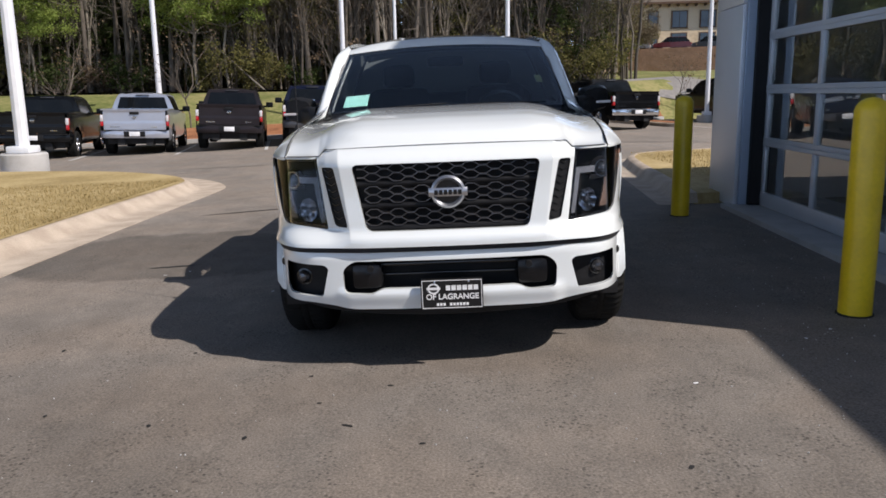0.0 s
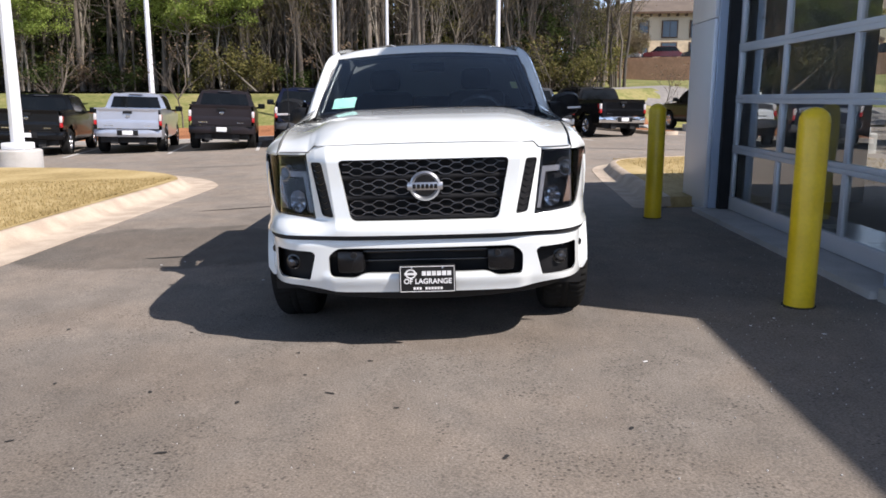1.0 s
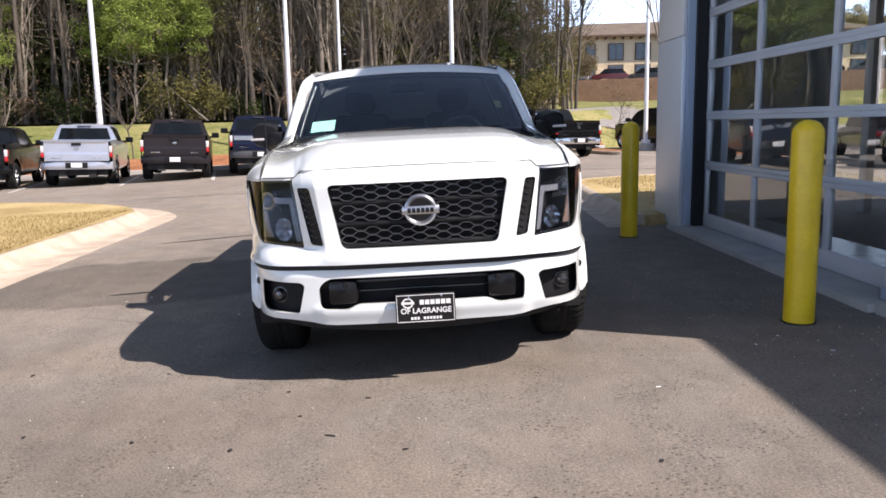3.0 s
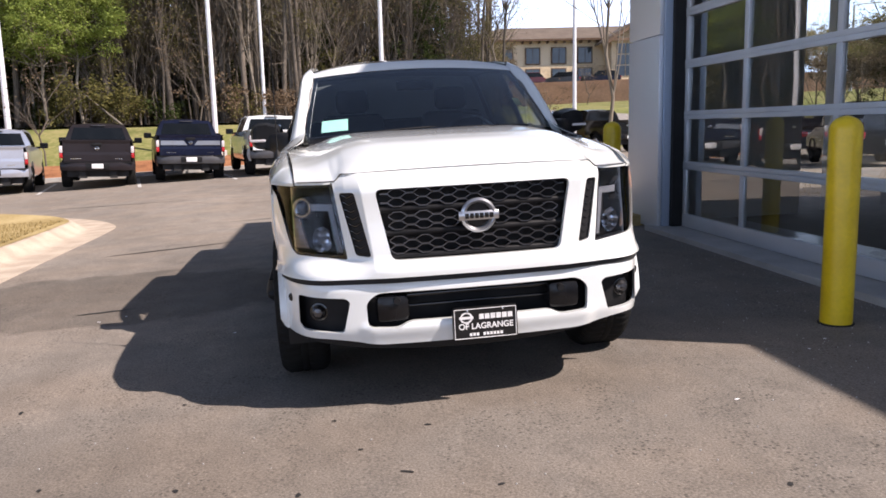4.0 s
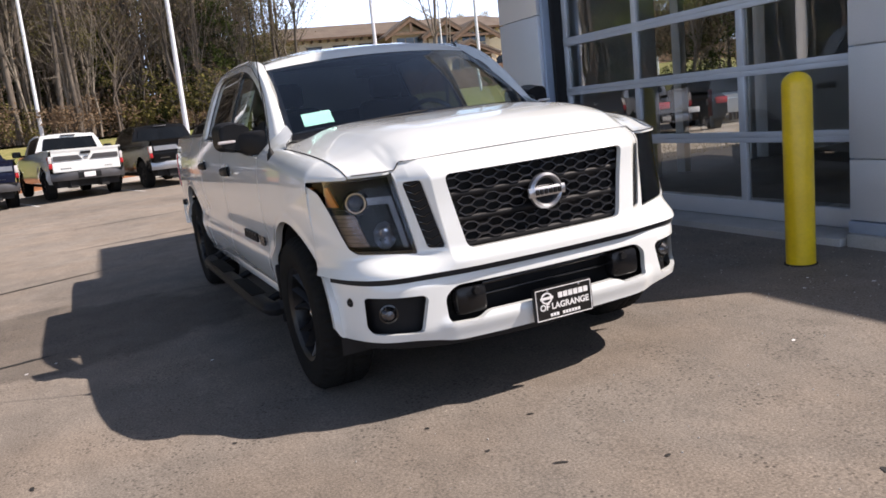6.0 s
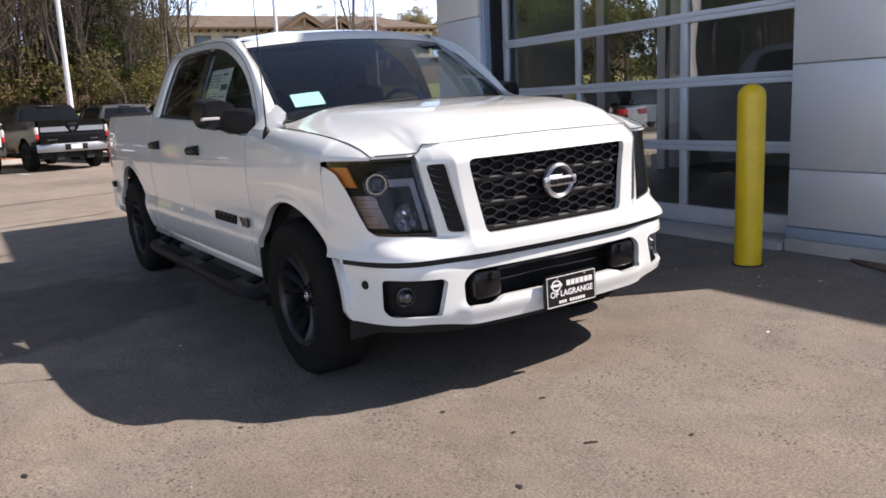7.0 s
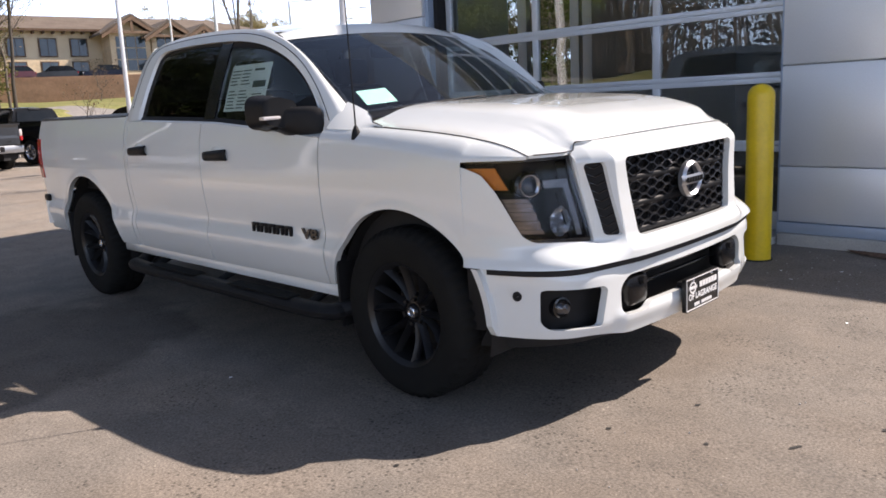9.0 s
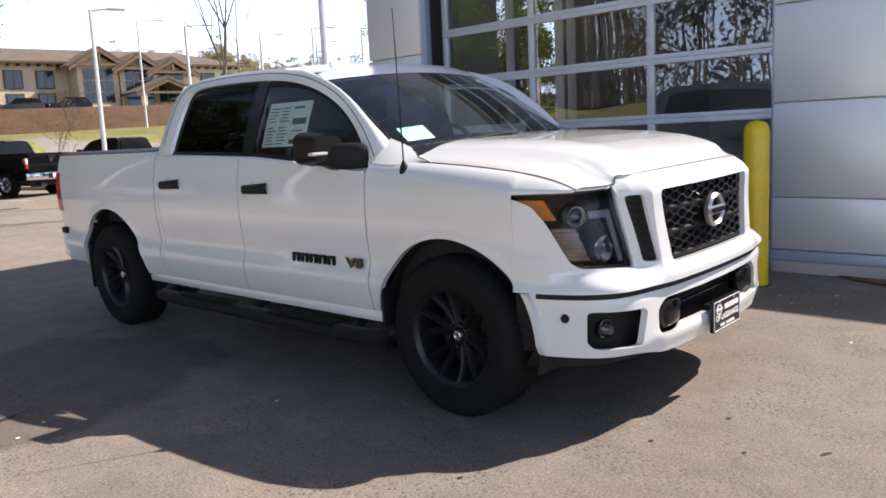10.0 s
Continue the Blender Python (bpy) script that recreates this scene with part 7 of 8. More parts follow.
for k in range(3):
    for z, h in ((4.0, 1.9), (1.25, 2.1)):
        office_window(1.6 + k * 3.4, z, 1.75, h)
        office_window(-6.2 + k * 2.3, z, 1.1, h)
for k in range(2):
    for z, h in ((4.0, 1.9), (1.25, 2.1)):
        office_window(28.5 + k * 3.0, z, 1.75, h)
for x, y, wd, peak, eave in ((13.3, -4.0, 2.9, 7.3, 5.4), (17.9, -4.2, 2.7, 6.8, 5.0), (21.8, -4.4, 2.7, 6.3, 4.6)):
    bm = prism([(x - wd * 0.8, -0.5), (x + wd * 0.8, -0.5), (x + wd * 0.8, eave), (x, peak - 0.6), (x - wd * 0.8, eave)], y, 1.0, "y")
    wing = part("gable_wing", bm, STONE, office, "tan gabled bay with tall glass")
    bm = bmesh.new()
    for s in (-1, 1):
        prism([(x, peak), (x + s * wd * 1.25, eave - 0.35), (x + s * wd * 1.25, eave - 0.10), (x, peak + 0.25)], y - 1.2, 2.0, "y", bm)
    part("gable_roof", bm, SHINGLE, office, sharp=10)
    bm = bmesh.new()
    for s in (-1, 1):
        prism([(x, peak - 0.05), (x + s * wd * 1.2, eave - 0.35), (x + s * wd * 1.2, eave - 0.75), (x, peak - 0.5)], y - 1.25, y - 0.95, "y", bm)
    box(bm, (x - wd * 0.95, y - 1.2, eave - 0.15), (x + wd * 0.95, y - 1.0, eave + 0.15))
    box(bm, (x - 0.15, y - 1.2, eave), (x + 0.15, y - 1.0, peak - 0.4))
    part("timber_truss", bm, RAWTIMBER, office)
    for j in range(3):
        for i in range(3):
            x0 = x - wd * 0.6 + j * wd * 0.4
            z0 = 1.0 + i * 1.35
            part("pane", boxes(((x0 + 0.05, y - 0.08, z0 + 0.05), (x0 + wd * 0.4 - 0.05, y - 0.02, z0 + 1.28))), OFFICEGLASS, wing)
# entrance porch
x, y = 19.5, -9.0
bm = bmesh.new()
for s in (-1, 1):
    prism([(x, 3.5), (x + s * 3.9, 1.75), (x + s * 3.9, 2.0), (x, 3.8)], y - 0.8, -4.0, "y", bm)
porch = part("porch_roof", bm, SHINGLE, office, sharp=10)
bm = bmesh.new()
for s in (-1, 1):
    prism([(x, 3.5), (x + s * 3.8, 1.75), (x + s * 3.8, 1.4), (x, 3.1)], y - 0.75, y - 0.45, "y", bm)
box(bm, (x - 3.2, y - 0.7, 1.75), (x + 3.2, y - 0.45, 2.0))
part("timber_truss", bm, RAWTIMBER, porch)
for s in (-1, 1):
    part("post", boxes(((x + s * 2.9 - 0.3, y - 0.6, -0.5), (x + s * 2.9 + 0.3, y, 1.75))), STONE, porch)
part("porch_back", boxes(((x - 3.0, -4.3, -0.5), (x + 3.0, -4.1, 2.6))), OFFICEGLASS, porch)

# level terrace behind the retaining wall
TERRACE = 6.0
side = RET_DIR * 30
bm = prism([tuple(p) for p in (RET_A - side, RET_B + side, RET_B + side + RET_BACK * 70, RET_A - side + RET_BACK * 70)], 1.0, TERRACE, "z")
tagged(link_bm("terrace", bm, GRASS), "level grassy terrace behind the retaining wall", "ground", "", "structure")
bm = prism([tuple(p) for p in (RET_A + RET_BACK * 1.2, RET_B + RET_BACK * 1.2, RET_B + RET_BACK * 9, RET_A + RET_BACK * 9)], TERRACE - 0.2, TERRACE + 0.01, "z")
tagged(link_bm("pavement", bm, ASPHALT), "asphalt strip with parked cars before the office", "asphalt", "", "structure")
# retaining wall of block courses below the office
L = (RET_B - RET_A).length
RET = Matrix.Translation((RET_A.x, RET_A.y, 0)) @ Matrix.Rotation(math.atan2(RET_DIR.y, RET_DIR.x), 4, "Z")
ret = empty("retaining_wall", RET)
tagged(ret, "long red-brown block retaining wall below the office", "wall", "", "structure")
bm = bmesh.new()
rng = random.Random(4)
for course in range(9):
    z0 = 2.95 + course * 0.345
    x = -12 - rng.random() * 1.2
    while x < L + 12:
        w = 1.1
        box(bm, (x + 0.012, -0.115 - rng.random() * 0.02, z0 + 0.010), (x + w - 0.012, 0.2, z0 + 0.338))
        x += w
part("block_course", bm, BRICKRED, ret, sharp=20)["kind"] = "stuff"
part("wall_core", boxes(((-12, -0.08, 1.5), (L + 12, 0.4, 6.10))), BRICKRED, ret)


def far_car(x, y, turn, paint, label, base=TERRACE + 0.01, group="cars by the office"):
    """A parked car or SUV far off."""
    ob = empty("parked_car", Matrix.Translation((x, y, base)) @ pose(0, 0, 0, 0, 0, turn))
    bm = bmesh.new()
    prof = [(-2.2, 0.35), (-2.25, 0.75), (-1.4, 0.95), (1.9, 1.0), (2.2, 0.85), (2.2, 0.35)]
    prism(prof, -0.9, 0.9, "y", bm)
    bmesh.ops.bevel(bm, geom=list(bm.edges), offset=0.08, segments=2, affect="EDGES")
    part("body", bm, paint, ob)
    bm = prism([(-1.3, 0.93), (-0.6, 1.50), (1.5, 1.52), (2.05, 0.98)], -0.78, 0.78, "y")
    bmesh.ops.bevel(bm, geom=list(bm.edges), offset=0.06, segments=2, affect="EDGES")
    part("cabin", bm, DARKGLASS, ob)
    part("roof", boxes(((-0.6, -0.72, 1.49), (1.5, 0.72, 1.56)), bevel=0.03), paint, ob)
    for sx in (-1.4, 1.4):
        for s in (-1, 1):
            bm = lathe([(0.001, 0.10), (0.20, 0.10), (0.33, 0.10), (0.34, 0.0), (0.33, -0.1)], 18, "y")
            bmesh.ops.transform(bm, matrix=Matrix.Translation((sx, s * 0.82, 0.34)), verts=bm.verts)
            part("wheel", bm, RUBBER, ob)
    for s in (-1, 1):
        part("headlamp", boxes(((-2.24, s * 0.55, 0.68), (-2.15, s * 0.85, 0.80)), bevel=0.02), CLEAR, ob)
        part("tail_lamp", boxes(((2.10, s * 0.58, 0.70), (2.22, s * 0.87, 0.86)), bevel=0.02), RED, ob)
    part("number_plate", boxes(((2.19, -0.16, 0.55), (2.22, 0.16, 0.68)), bevel=0.004), PLATE_WHITE, ob, "blank white plate")
    tagged(ob, label, "car", group)


def on_office(x, y):
    p = OFF @ Vector((x, y, 0))
    return p.x, p.y


for x, y, t, paint, label in ((4.6, -5.0, 40, GREYPAINT, "dark grey SUV parked by the office"), (0.2, -5.2, 45, REDPAINT, "red car parked by the office wall"), (-4.5, -5.0, 40, SILVERPAINT, "silver car parked by the office wall"), (9.4, -6.0, 42, BLUEPAINT, "dark blue car parked by the office"), (24.0, -9.0, 30, BLACKPAINT, "black SUV parked by the office"), (28.5, -10.5, 35, GREYPAINT, "grey car parked by the office")):
    far_car(*on_office(x, y), t - 60, paint, label)

# cars on the lot beyond the workshop
for x, y, t, paint, label in ((12.9, 14.4, -112, BLACKPAINT, "black sedan parked behind the workshop"), (17.2, 17.4, -120, PAINT, "white car parked behind the workshop"), (20.6, 18.8, -120, SILVERPAINT, "silver car parked behind the workshop"), (15.2, 20.4, -105, GREYPAINT, "grey car parked behind the workshop")):
    far_car(x, y, t, paint, label, height(x, y), "cars behind the workshop")

# ---- trees ----
rng = random.Random(11)


def leaves(bm, centre, radius, n, size, flat=0.7, r=rng):
    """Loose leaf blades about a centre: each a bent two-triangle leaf."""
    c = Vector(centre)
    for _ in range(n):
        d = Vector((r.gauss(0, 1), r.gauss(0, 1), r.gauss(0, 1) * flat))
        d = d.normalized() * radius * (r.random() ** 0.45)
        p = c + d
        a = Vector((r.uniform(-1, 1), r.uniform(-1, 1), r.uniform(-0.7, 0.7))).normalized()
        b = a.cross(Vector((r.uniform(-1, 1), r.uniform(-1, 1), r.uniform(-1, 1)))).normalized()
        s = size * r.uniform(0.55, 1.3)
        v = [bm.verts.new(p + a * s), bm.verts.new(p + b * s * 0.5), bm.verts.new(p - a * s), bm.verts.new(p - b * s * 0.5)]
        bm.faces.new(v)


def limbs(bm, start, way, length, radius, depth, r, tips, sides=5, up=0.25):
    """A limb that bends and forks; its ends go into tips."""
    pts, rad = [Vector(start)], [radius]
    w = Vector(way).normalized()
    n = 3
    for k in range(n):
        w = (w + Vector((r.uniform(-0.25, 0.25), r.uniform(-0.25, 0.25), r.uniform(-0.12, 0.25) * up * 2))).normalized()
        pts.append(pts[-1] + w * length / n)
        rad.append(radius * (1 - 0.6 * (k + 1) / n))
    tube(pts, rad, sides, bm, cap=False)
    tips.append(pts[-1])
    if depth > 0:
        for k in range(r.choice((2, 3, 3))):
            i = r.choice((1, 2, 3))
            side = Vector((r.uniform(-1, 1), r.uniform(-1, 1), r.uniform(-0.1, 0.8))).normalized()
            limbs(bm, pts[i], w * 0.7 + side * 0.8, length * r.uniform(0.45, 0.7), rad[i] * 0.65, depth - 1, r, tips, max(3, sides - 1), up)


def pine(seed):
    """A tall straight pine: bare trunk with dead stubs, dark crown high up."""
    r = random.Random(seed)
    root = empty("pine_tree", Matrix())
    h = r.uniform(17, 21)
    lean = Vector((r.uniform(-0.03, 0.03), r.uniform(-0.03, 0.03), 1))
    bm = bmesh.new()
    w = r.uniform(0.10, 0.175)
    pts = [lean * (h * k / 7) + Vector((r.uniform(-0.06, 0.06), r.uniform(-0.06, 0.06), 0)) * (k > 0) for k in range(8)]
    tube(pts, [w * 1.2] + [w * (1 - 0.10 * k) for k in range(1, 8)], 8, bm)
    tips = []
    for k in range(9):
        z = r.uniform(3, h * 0.6)
        a = r.uniform(0, 6.28)
        limbs(bm, lean * z, (math.cos(a), math.sin(a), r.uniform(-0.2, 0.3)), r.uniform(0.6, 1.9), 0.03, 0, r, tips, 3)
    crown_tips = []
    for k in range(14):
        z = h * r.uniform(0.58, 0.98)
        a = r.uniform(0, 6.28)
        limbs(bm, lean * z, (math.cos(a), math.sin(a), r.uniform(0.0, 0.4)), r.uniform(1.2, 2.8), 0.05, 1, r, crown_tips, 4)
    part("trunk", bm, BARK, root, sharp=60)
    bm = bmesh.new()
    for t in crown_tips:
        leaves(bm, t, 0.8, 16, 0.20, 0.6, r)
    part("crown", bm, NEEDLE, root, sharp=180)
    return root


def young_pine(seed):
    """A slender young pine with needles nearly to the ground."""
    r = random.Random(seed)
    root = empty("young_pine", Matrix())
    h = r.uniform(7.0, 9.0)
    bm = bmesh.new()
    pts = [Vector((r.uniform(-0.05, 0.05) * k, r.uniform(-0.05, 0.05) * k, h * k / 6)) for k in range(7)]
    tube(pts, [0.075 * (1 - 0.15 * k) for k in range(7)], 6, bm)
    tips = []
    for k in range(44):
        f = r.uniform(0.14, 0.98)
        a = r.uniform(0, 6.28)
        limbs(bm, (pts[-1] * f), (math.cos(a), math.sin(a), r.uniform(0.0, 0.5)), (1.15 - f) * r.uniform(1.0, 1.9), 0.022, 1, r, tips, 3)
    part("trunk", bm, BARK, root, sharp=60)
    bm = bmesh.new()
    for t in tips:
        leaves(bm, t, r.uniform(0.22, 0.42), 30, 0.075, 0.6, r)
    part("crown", bm, NEEDLE, root, sharp=180)
    return root


def bare_tree(seed, h, spread, leafmat=None, leaf_n=0, pale=False, name="bare_tree", slim=1.0):
    """A leafless or just budding tree of many rising limbs."""
    r = random.Random(seed)
    root = empty(name, Matrix())
    bm = bmesh.new()
    tips = []
    trunk_h = h * 0.45
    w = 0.011 * h * slim
    pts = [Vector((0, 0, -0.2))] + [Vector((r.uniform(-0.08, 0.08) * k, r.uniform(-0.08, 0.08) * k, trunk_h * k / 4)) for k in range(1, 5)]
    tube(pts, [w * 1.3, w * 1.1, w, w * 0.9, w * 0.75], 7, bm)
    for k in range(9):
        i = r.choice((2, 3, 4, 4))
        a = r.uniform(0, 6.28)
        limbs(bm, pts[i], (math.cos(a) * spread, math.sin(a) * spread, r.uniform(0.5, 1.1)), h * r.uniform(0.28, 0.5), w * 0.45, 2, r, tips, 5, 0.5)
    part("trunk", bm, PALEBARK if pale else BARK, root, sharp=60)
    if leafmat:
        bm = bmesh.new()
        for t in tips:
            leaves(bm, t, 0.055 * h, leaf_n * 2, 0.055, 0.8, r)
        part("crown", bm, leafmat, root, sharp=180)
    return root


def green_tree(seed, h, mat):
    """A broad-leaved tree in fresh spring leaf, uneven, with gaps."""
    r = random.Random(seed)
    root = empty("leafy_tree", Matrix())
    bm = bmesh.new()
    tips = []
    pts = [Vector((0, 0, -0.2))] + [Vector((r.uniform(-0.1, 0.1) * k, r.uniform(-0.1, 0.1) * k, h * 0.5 * k / 4)) for k in range(1, 5)]
    tube(pts, [0.095, 0.085, 0.075, 0.065, 0.05], 7, bm)
    for k in range(13):
        i = r.choice((3, 3, 4, 4))
        a = r.uniform(0, 6.28)
        limbs(bm, pts[i], (math.cos(a), math.sin(a), r.uniform(0.1, 0.9)), h * r.uniform(0.20, 0.36), 0.032, 2, r, tips, 4, 0.3)
    part("trunk", bm, PALEBARK, root, sharp=60)
    bm = bmesh.new()
    for t in tips:
        if r.random() < 0.8:
            leaves(bm, t, r.uniform(0.35, 0.85), 190, 0.074, 0.5, r)
    part("crown", bm, mat, root, sharp=180)
    return root


def shrub(seed, h, mat):
    r = random.Random(seed)
    root = empty("shrub", Matrix())
    bm = bmesh.new()
    tips = []
    for k in range(8):
        a = r.uniform(0, 6.28)
        limbs(bm, (0.15 * math.cos(a), 0.15 * math.sin(a), 0), (math.cos(a) * 0.7, math.sin(a) * 0.7, r.uniform(0.5, 1.3)), h * r.uniform(0.5, 0.85), 0.03, 1, r, tips, 3, 0.4)
    part("stem", bm, BARK, root, sharp=60)
    bm = bmesh.new()
    for t in tips:
        leaves(bm, t, h * 0.20, 32, 0.085, 0.7, r)
    for k in range(10):
        leaves(bm, (r.uniform(-0.4, 0.4) * h, r.uniform(-0.4, 0.4) * h, r.uniform(0.1, 0.5) * h), h * 0.2, 16, 0.085, 0.7, r)
    part("crown", bm, mat, root, sharp=180)
    return root


def scatter(protos, spots, label, category, group):
    """Copies of the prototypes at (x, y, size), each turned its own way."""
    used = set()
    for x, y, size in spots:
        p = rng.choice(protos)
        m = Matrix.Translation((x, y, height(x, y) - 0.05)) @ pose(0, 0, 0, rng.uniform(-2, 2), rng.uniform(-2, 2), rng.uniform(0, 360))
        if p in used:
            ob = copy_thing(p, m)
        else:
            used.add(p)
            ob = p
            ob.matrix_basis = m
        ob.scale = (size, size, size)
        tagged(ob, label, category, group)
    for p in protos:
        if p not in used:
            for o in [*p.children_recursive, p]:
                bpy.data.objects.remove(o)


def wood_edge(x):
    """How near the woods come, at x."""
    return 41.5 + 0.5 * math.sin(x * 0.4) + 0.10 * max(x, 0) ** 1.3


spots = []
for k in range(235):
    x = rng.uniform(-56, 13)
    d = rng.random() ** 1.5 * 26
    spots.append((x, wood_edge(x) + 0.6 + d, rng.uniform(0.72, 1.15)))
scatter([pine(k) for k in (21, 22, 23, 24, 25)], spots, "tall pine with a bare trunk in the woods", "tree", "pines of the woods")
spots = []
for k in range(130):
    x = rng.uniform(-58, 11)
    spots.append((x, wood_edge(x) + 0.8 + rng.random() ** 1.3 * 16, rng.uniform(0.7, 1.4)))
scatter([bare_tree(31, 11, 0.30, BUDS, 3, slim=0.55), bare_tree(32, 12, 0.22, None, 0, True, slim=0.6), bare_tree(33, 9, 0.5, BUDS, 5, slim=0.5), bare_tree(34, 13, 0.2, slim=0.6), bare_tree(35, 9, 0.5, OLIVE, 6, slim=0.55)], spots, "slender leafless tree at the edge of the woods", "tree", "bare trees of the woods")
green = [(-27.0, 40.6, 1.10), (-24.6, 41.0, 0.95), (-23.2, 40.6, 0.85), (-14.3, 41.0, 0.95), (-12.6, 41.3, 1.0), (-31, 41.3, 1.15), (-35, 41.6, 1.2), (-40, 41.6, 1.2), (-46, 42, 1.2), (-25.0, 44, 1.2)]
spots = []
for k in range(110):
    x = rng.uniform(-50, 9)
    spots.append((x, wood_edge(x) + rng.random() * 5, rng.uniform(0.7, 1.25)))
scatter([bare_tree(37, 12, 0.12, None, 0, True, slim=0.42), bare_tree(38, 10, 0.16, None, 0, slim=0.5), bare_tree(39, 11, 0.10, THICKET, 2, slim=0.45)], spots, "thin straight leafless sapling at the edge of the woods", "tree", "saplings of the woods")
bm = bmesh.new()
z0 = height(-10.4, 41.0)
tube([Vector((-10.4, 40.9, z0 - 0.1)), Vector((-11.9, 41.0, z0 + 1.25)), Vector((-13.5, 41.2, z0 + 2.75))], [0.06, 0.05, 0.035], 7, bm)
tagged(link_bm("fallen_trunk", bm, PALEBARK, sharp=60), "slim dead trunk leaning at the edge of the woods", "dead trunk")
scatter([green_tree(41, 9.0, SPRING), green_tree(42, 8.5, SPRING), green_tree(43, 9.5, SPRING)], green, "tree in bright green spring leaf before the woods", "tree", "leafy trees")
spots = []
for k in range(80):
    x = rng.uniform(-50, 9.5)
    spots.append((x, wood_edge(x) - 0.8 + rng.random() * 9, rng.uniform(0.6, 1.3)))
for k in range(12):
    x = rng.uniform(3.5, 9.8)
    spots.append((x, wood_edge(x) - 0.5 + rng.random() * 7, rng.uniform(0.8, 1.4)))
scatter([shrub(51, 2.0, OLIVE), shrub(52, 2.4, OLIVE), shrub(53, 1.7, NEEDLE), shrub(54, 2.2, BUDS)], spots, "olive green shrub at the foot of the woods", "shrub", "shrubs of the woods")
# taller olive growth towards the hill, and single trees
spots = [(7.0, 47, 1.0), (9.0, 48.5, 0.9), (10.5, 51, 0.9), (8.2, 52, 1.15), (4.5, 46, 1.1), (11.5, 55, 0.8), (2.0, 45.0, 1.0), (6.0, 49, 1.2)]
scatter([bare_tree(44, 8.5, 0.6, OLIVE, 5, slim=0.6), bare_tree(45, 8.5, 0.8, OLIVE, 6, slim=0.6)], spots, "thin olive-leaved tree near the hill", "tree", "olive trees")
scatter([bare_tree(61, 9.0, 0.20, BUDS, 2, True, slim=0.45)], [(5.55, 12.75, 0.9)], "bare many-stemmed ornamental tree on the dry lawn", "tree", "")
scatter([bare_tree(62, 3.0, 0.7, BUDS, 1, slim=0.8)], [(11.3, 36.0, 1.0), (24, 66, 1.2)], "small bare ornamental tree on the grass bank", "tree", "small bare trees")
scatter([bare_tree(63, 5.5, 0.9, BUDS, 1, slim=0.5)], [(-11.0, 29.4, 1.0), (-15.8, 28.6, 0.9), (-5.6, 33.5, 1.0), (4.9, 33.5, 1.0)], "leafless young tree on the grass bank", "tree", "young bare trees")
# trees beside and behind the office, and round the west and south of the lot
spots = [(58 + rng.uniform(-2, 2) + 2.4 * k, 118 + rng.uniform(-5, 5) - 1.6 * k, rng.uniform(0.9, 1.1) * lerp(1.55, 0.8, k / 11)) for k in range(12)]
scatter([green_tree(46, 10.0, HAZY), green_tree(47, 11.0, HAZY), green_tree(48, 10.0, HAZY)], spots, "tree in pale bud behind the office", "tree", "trees behind the office")
spots = []
for k in range(60):
    a = rng.uniform(radians(175), radians(315))
    d = rng.uniform(42, 62)
    spots.append((d * math.cos(a), d * math.sin(a), rng.uniform(0.5, 0.7)))
for k in range(14):
    spots.append((rng.uniform(-85, -60), rng.uniform(-20, 60), rng.uniform(0.5, 0.7)))
scatter([pine(26), pine(27), bare_tree(36, 12, 0.6, BUDS, 4)], spots, "tree of the woods across the lot", "tree", "trees round the lot")

spots = []
for k in range(16):
    a, d = radians(rng.uniform(36.5, 49.0)), rng.uniform(40, 54)
    spots.append((-3.0 + d * math.sin(a), -2.5 + d * math.cos(a), rng.uniform(0.55, 0.85)))
scatter([green_tree(55, 10.0, THICKET), bare_tree(56, 9.0, 0.6, THICKET, 5, slim=0.6), bare_tree(57, 8.5, 0.7, OLIVE, 6, slim=0.6)], spots, "olive tree on the grass behind the workshop", "tree", "trees behind the workshop")

# young pines and olive growth between the trunks
spots = []
for k in range(70):
    x = rng.uniform(-54, 9)
    spots.append((x, wood_edge(x) + 1.5 + rng.random() * 12, rng.uniform(0.7, 1.35)))
scatter([young_pine(71), young_pine(72), young_pine(73)], spots, "young green pine between the trunks of the woods", "tree", "young pines")
spots = []
for k in range(60):
    x = rng.uniform(-54, 10)
    spots.append((x, wood_edge(x) + 0.5 + rng.random() * 10, rng.uniform(0.7, 1.2)))
scatter([bare_tree(74, 8.0, 0.45, OLIVE, 7, slim=0.5), bare_tree(75, 9.0, 0.35, THICKET, 8, slim=0.5), bare_tree(76, 7.0, 0.6, OLIVE, 8, slim=0.5)], spots, "thin tree in olive bud at the edge of the woods", "tree", "budding trees of the woods")
spots = []
for k in range(26):
    a, d = radians(rng.uniform(40.0, 66.0)), rng.uniform(27, 42)
    spots.append((-3.0 + d * math.sin(a), -2.5 + d * math.cos(a), rng.uniform(0.6, 0.95)))
scatter([green_tree(77, 9.0, THICKET), young_pine(78), bare_tree(79, 9.0, 0.5, THICKET, 6, slim=0.6)], spots, "tree standing on the verge behind the workshop", "tree", "trees of the verge")

# the woods bend round the west end of the lot
west = random.Random(909)
spots = []
for k in range(64):
    a, d = west.random(), west.random() ** 1.4 * 14
    spots.append((lerp(-58, -68, a) - d, lerp(46, 4, a) + 0.4 * d, west.uniform(0.75, 1.15)))
scatter([pine(28), pine(29)], spots, "tall pine at the west end of the lot", "tree", "pines west of the lot")

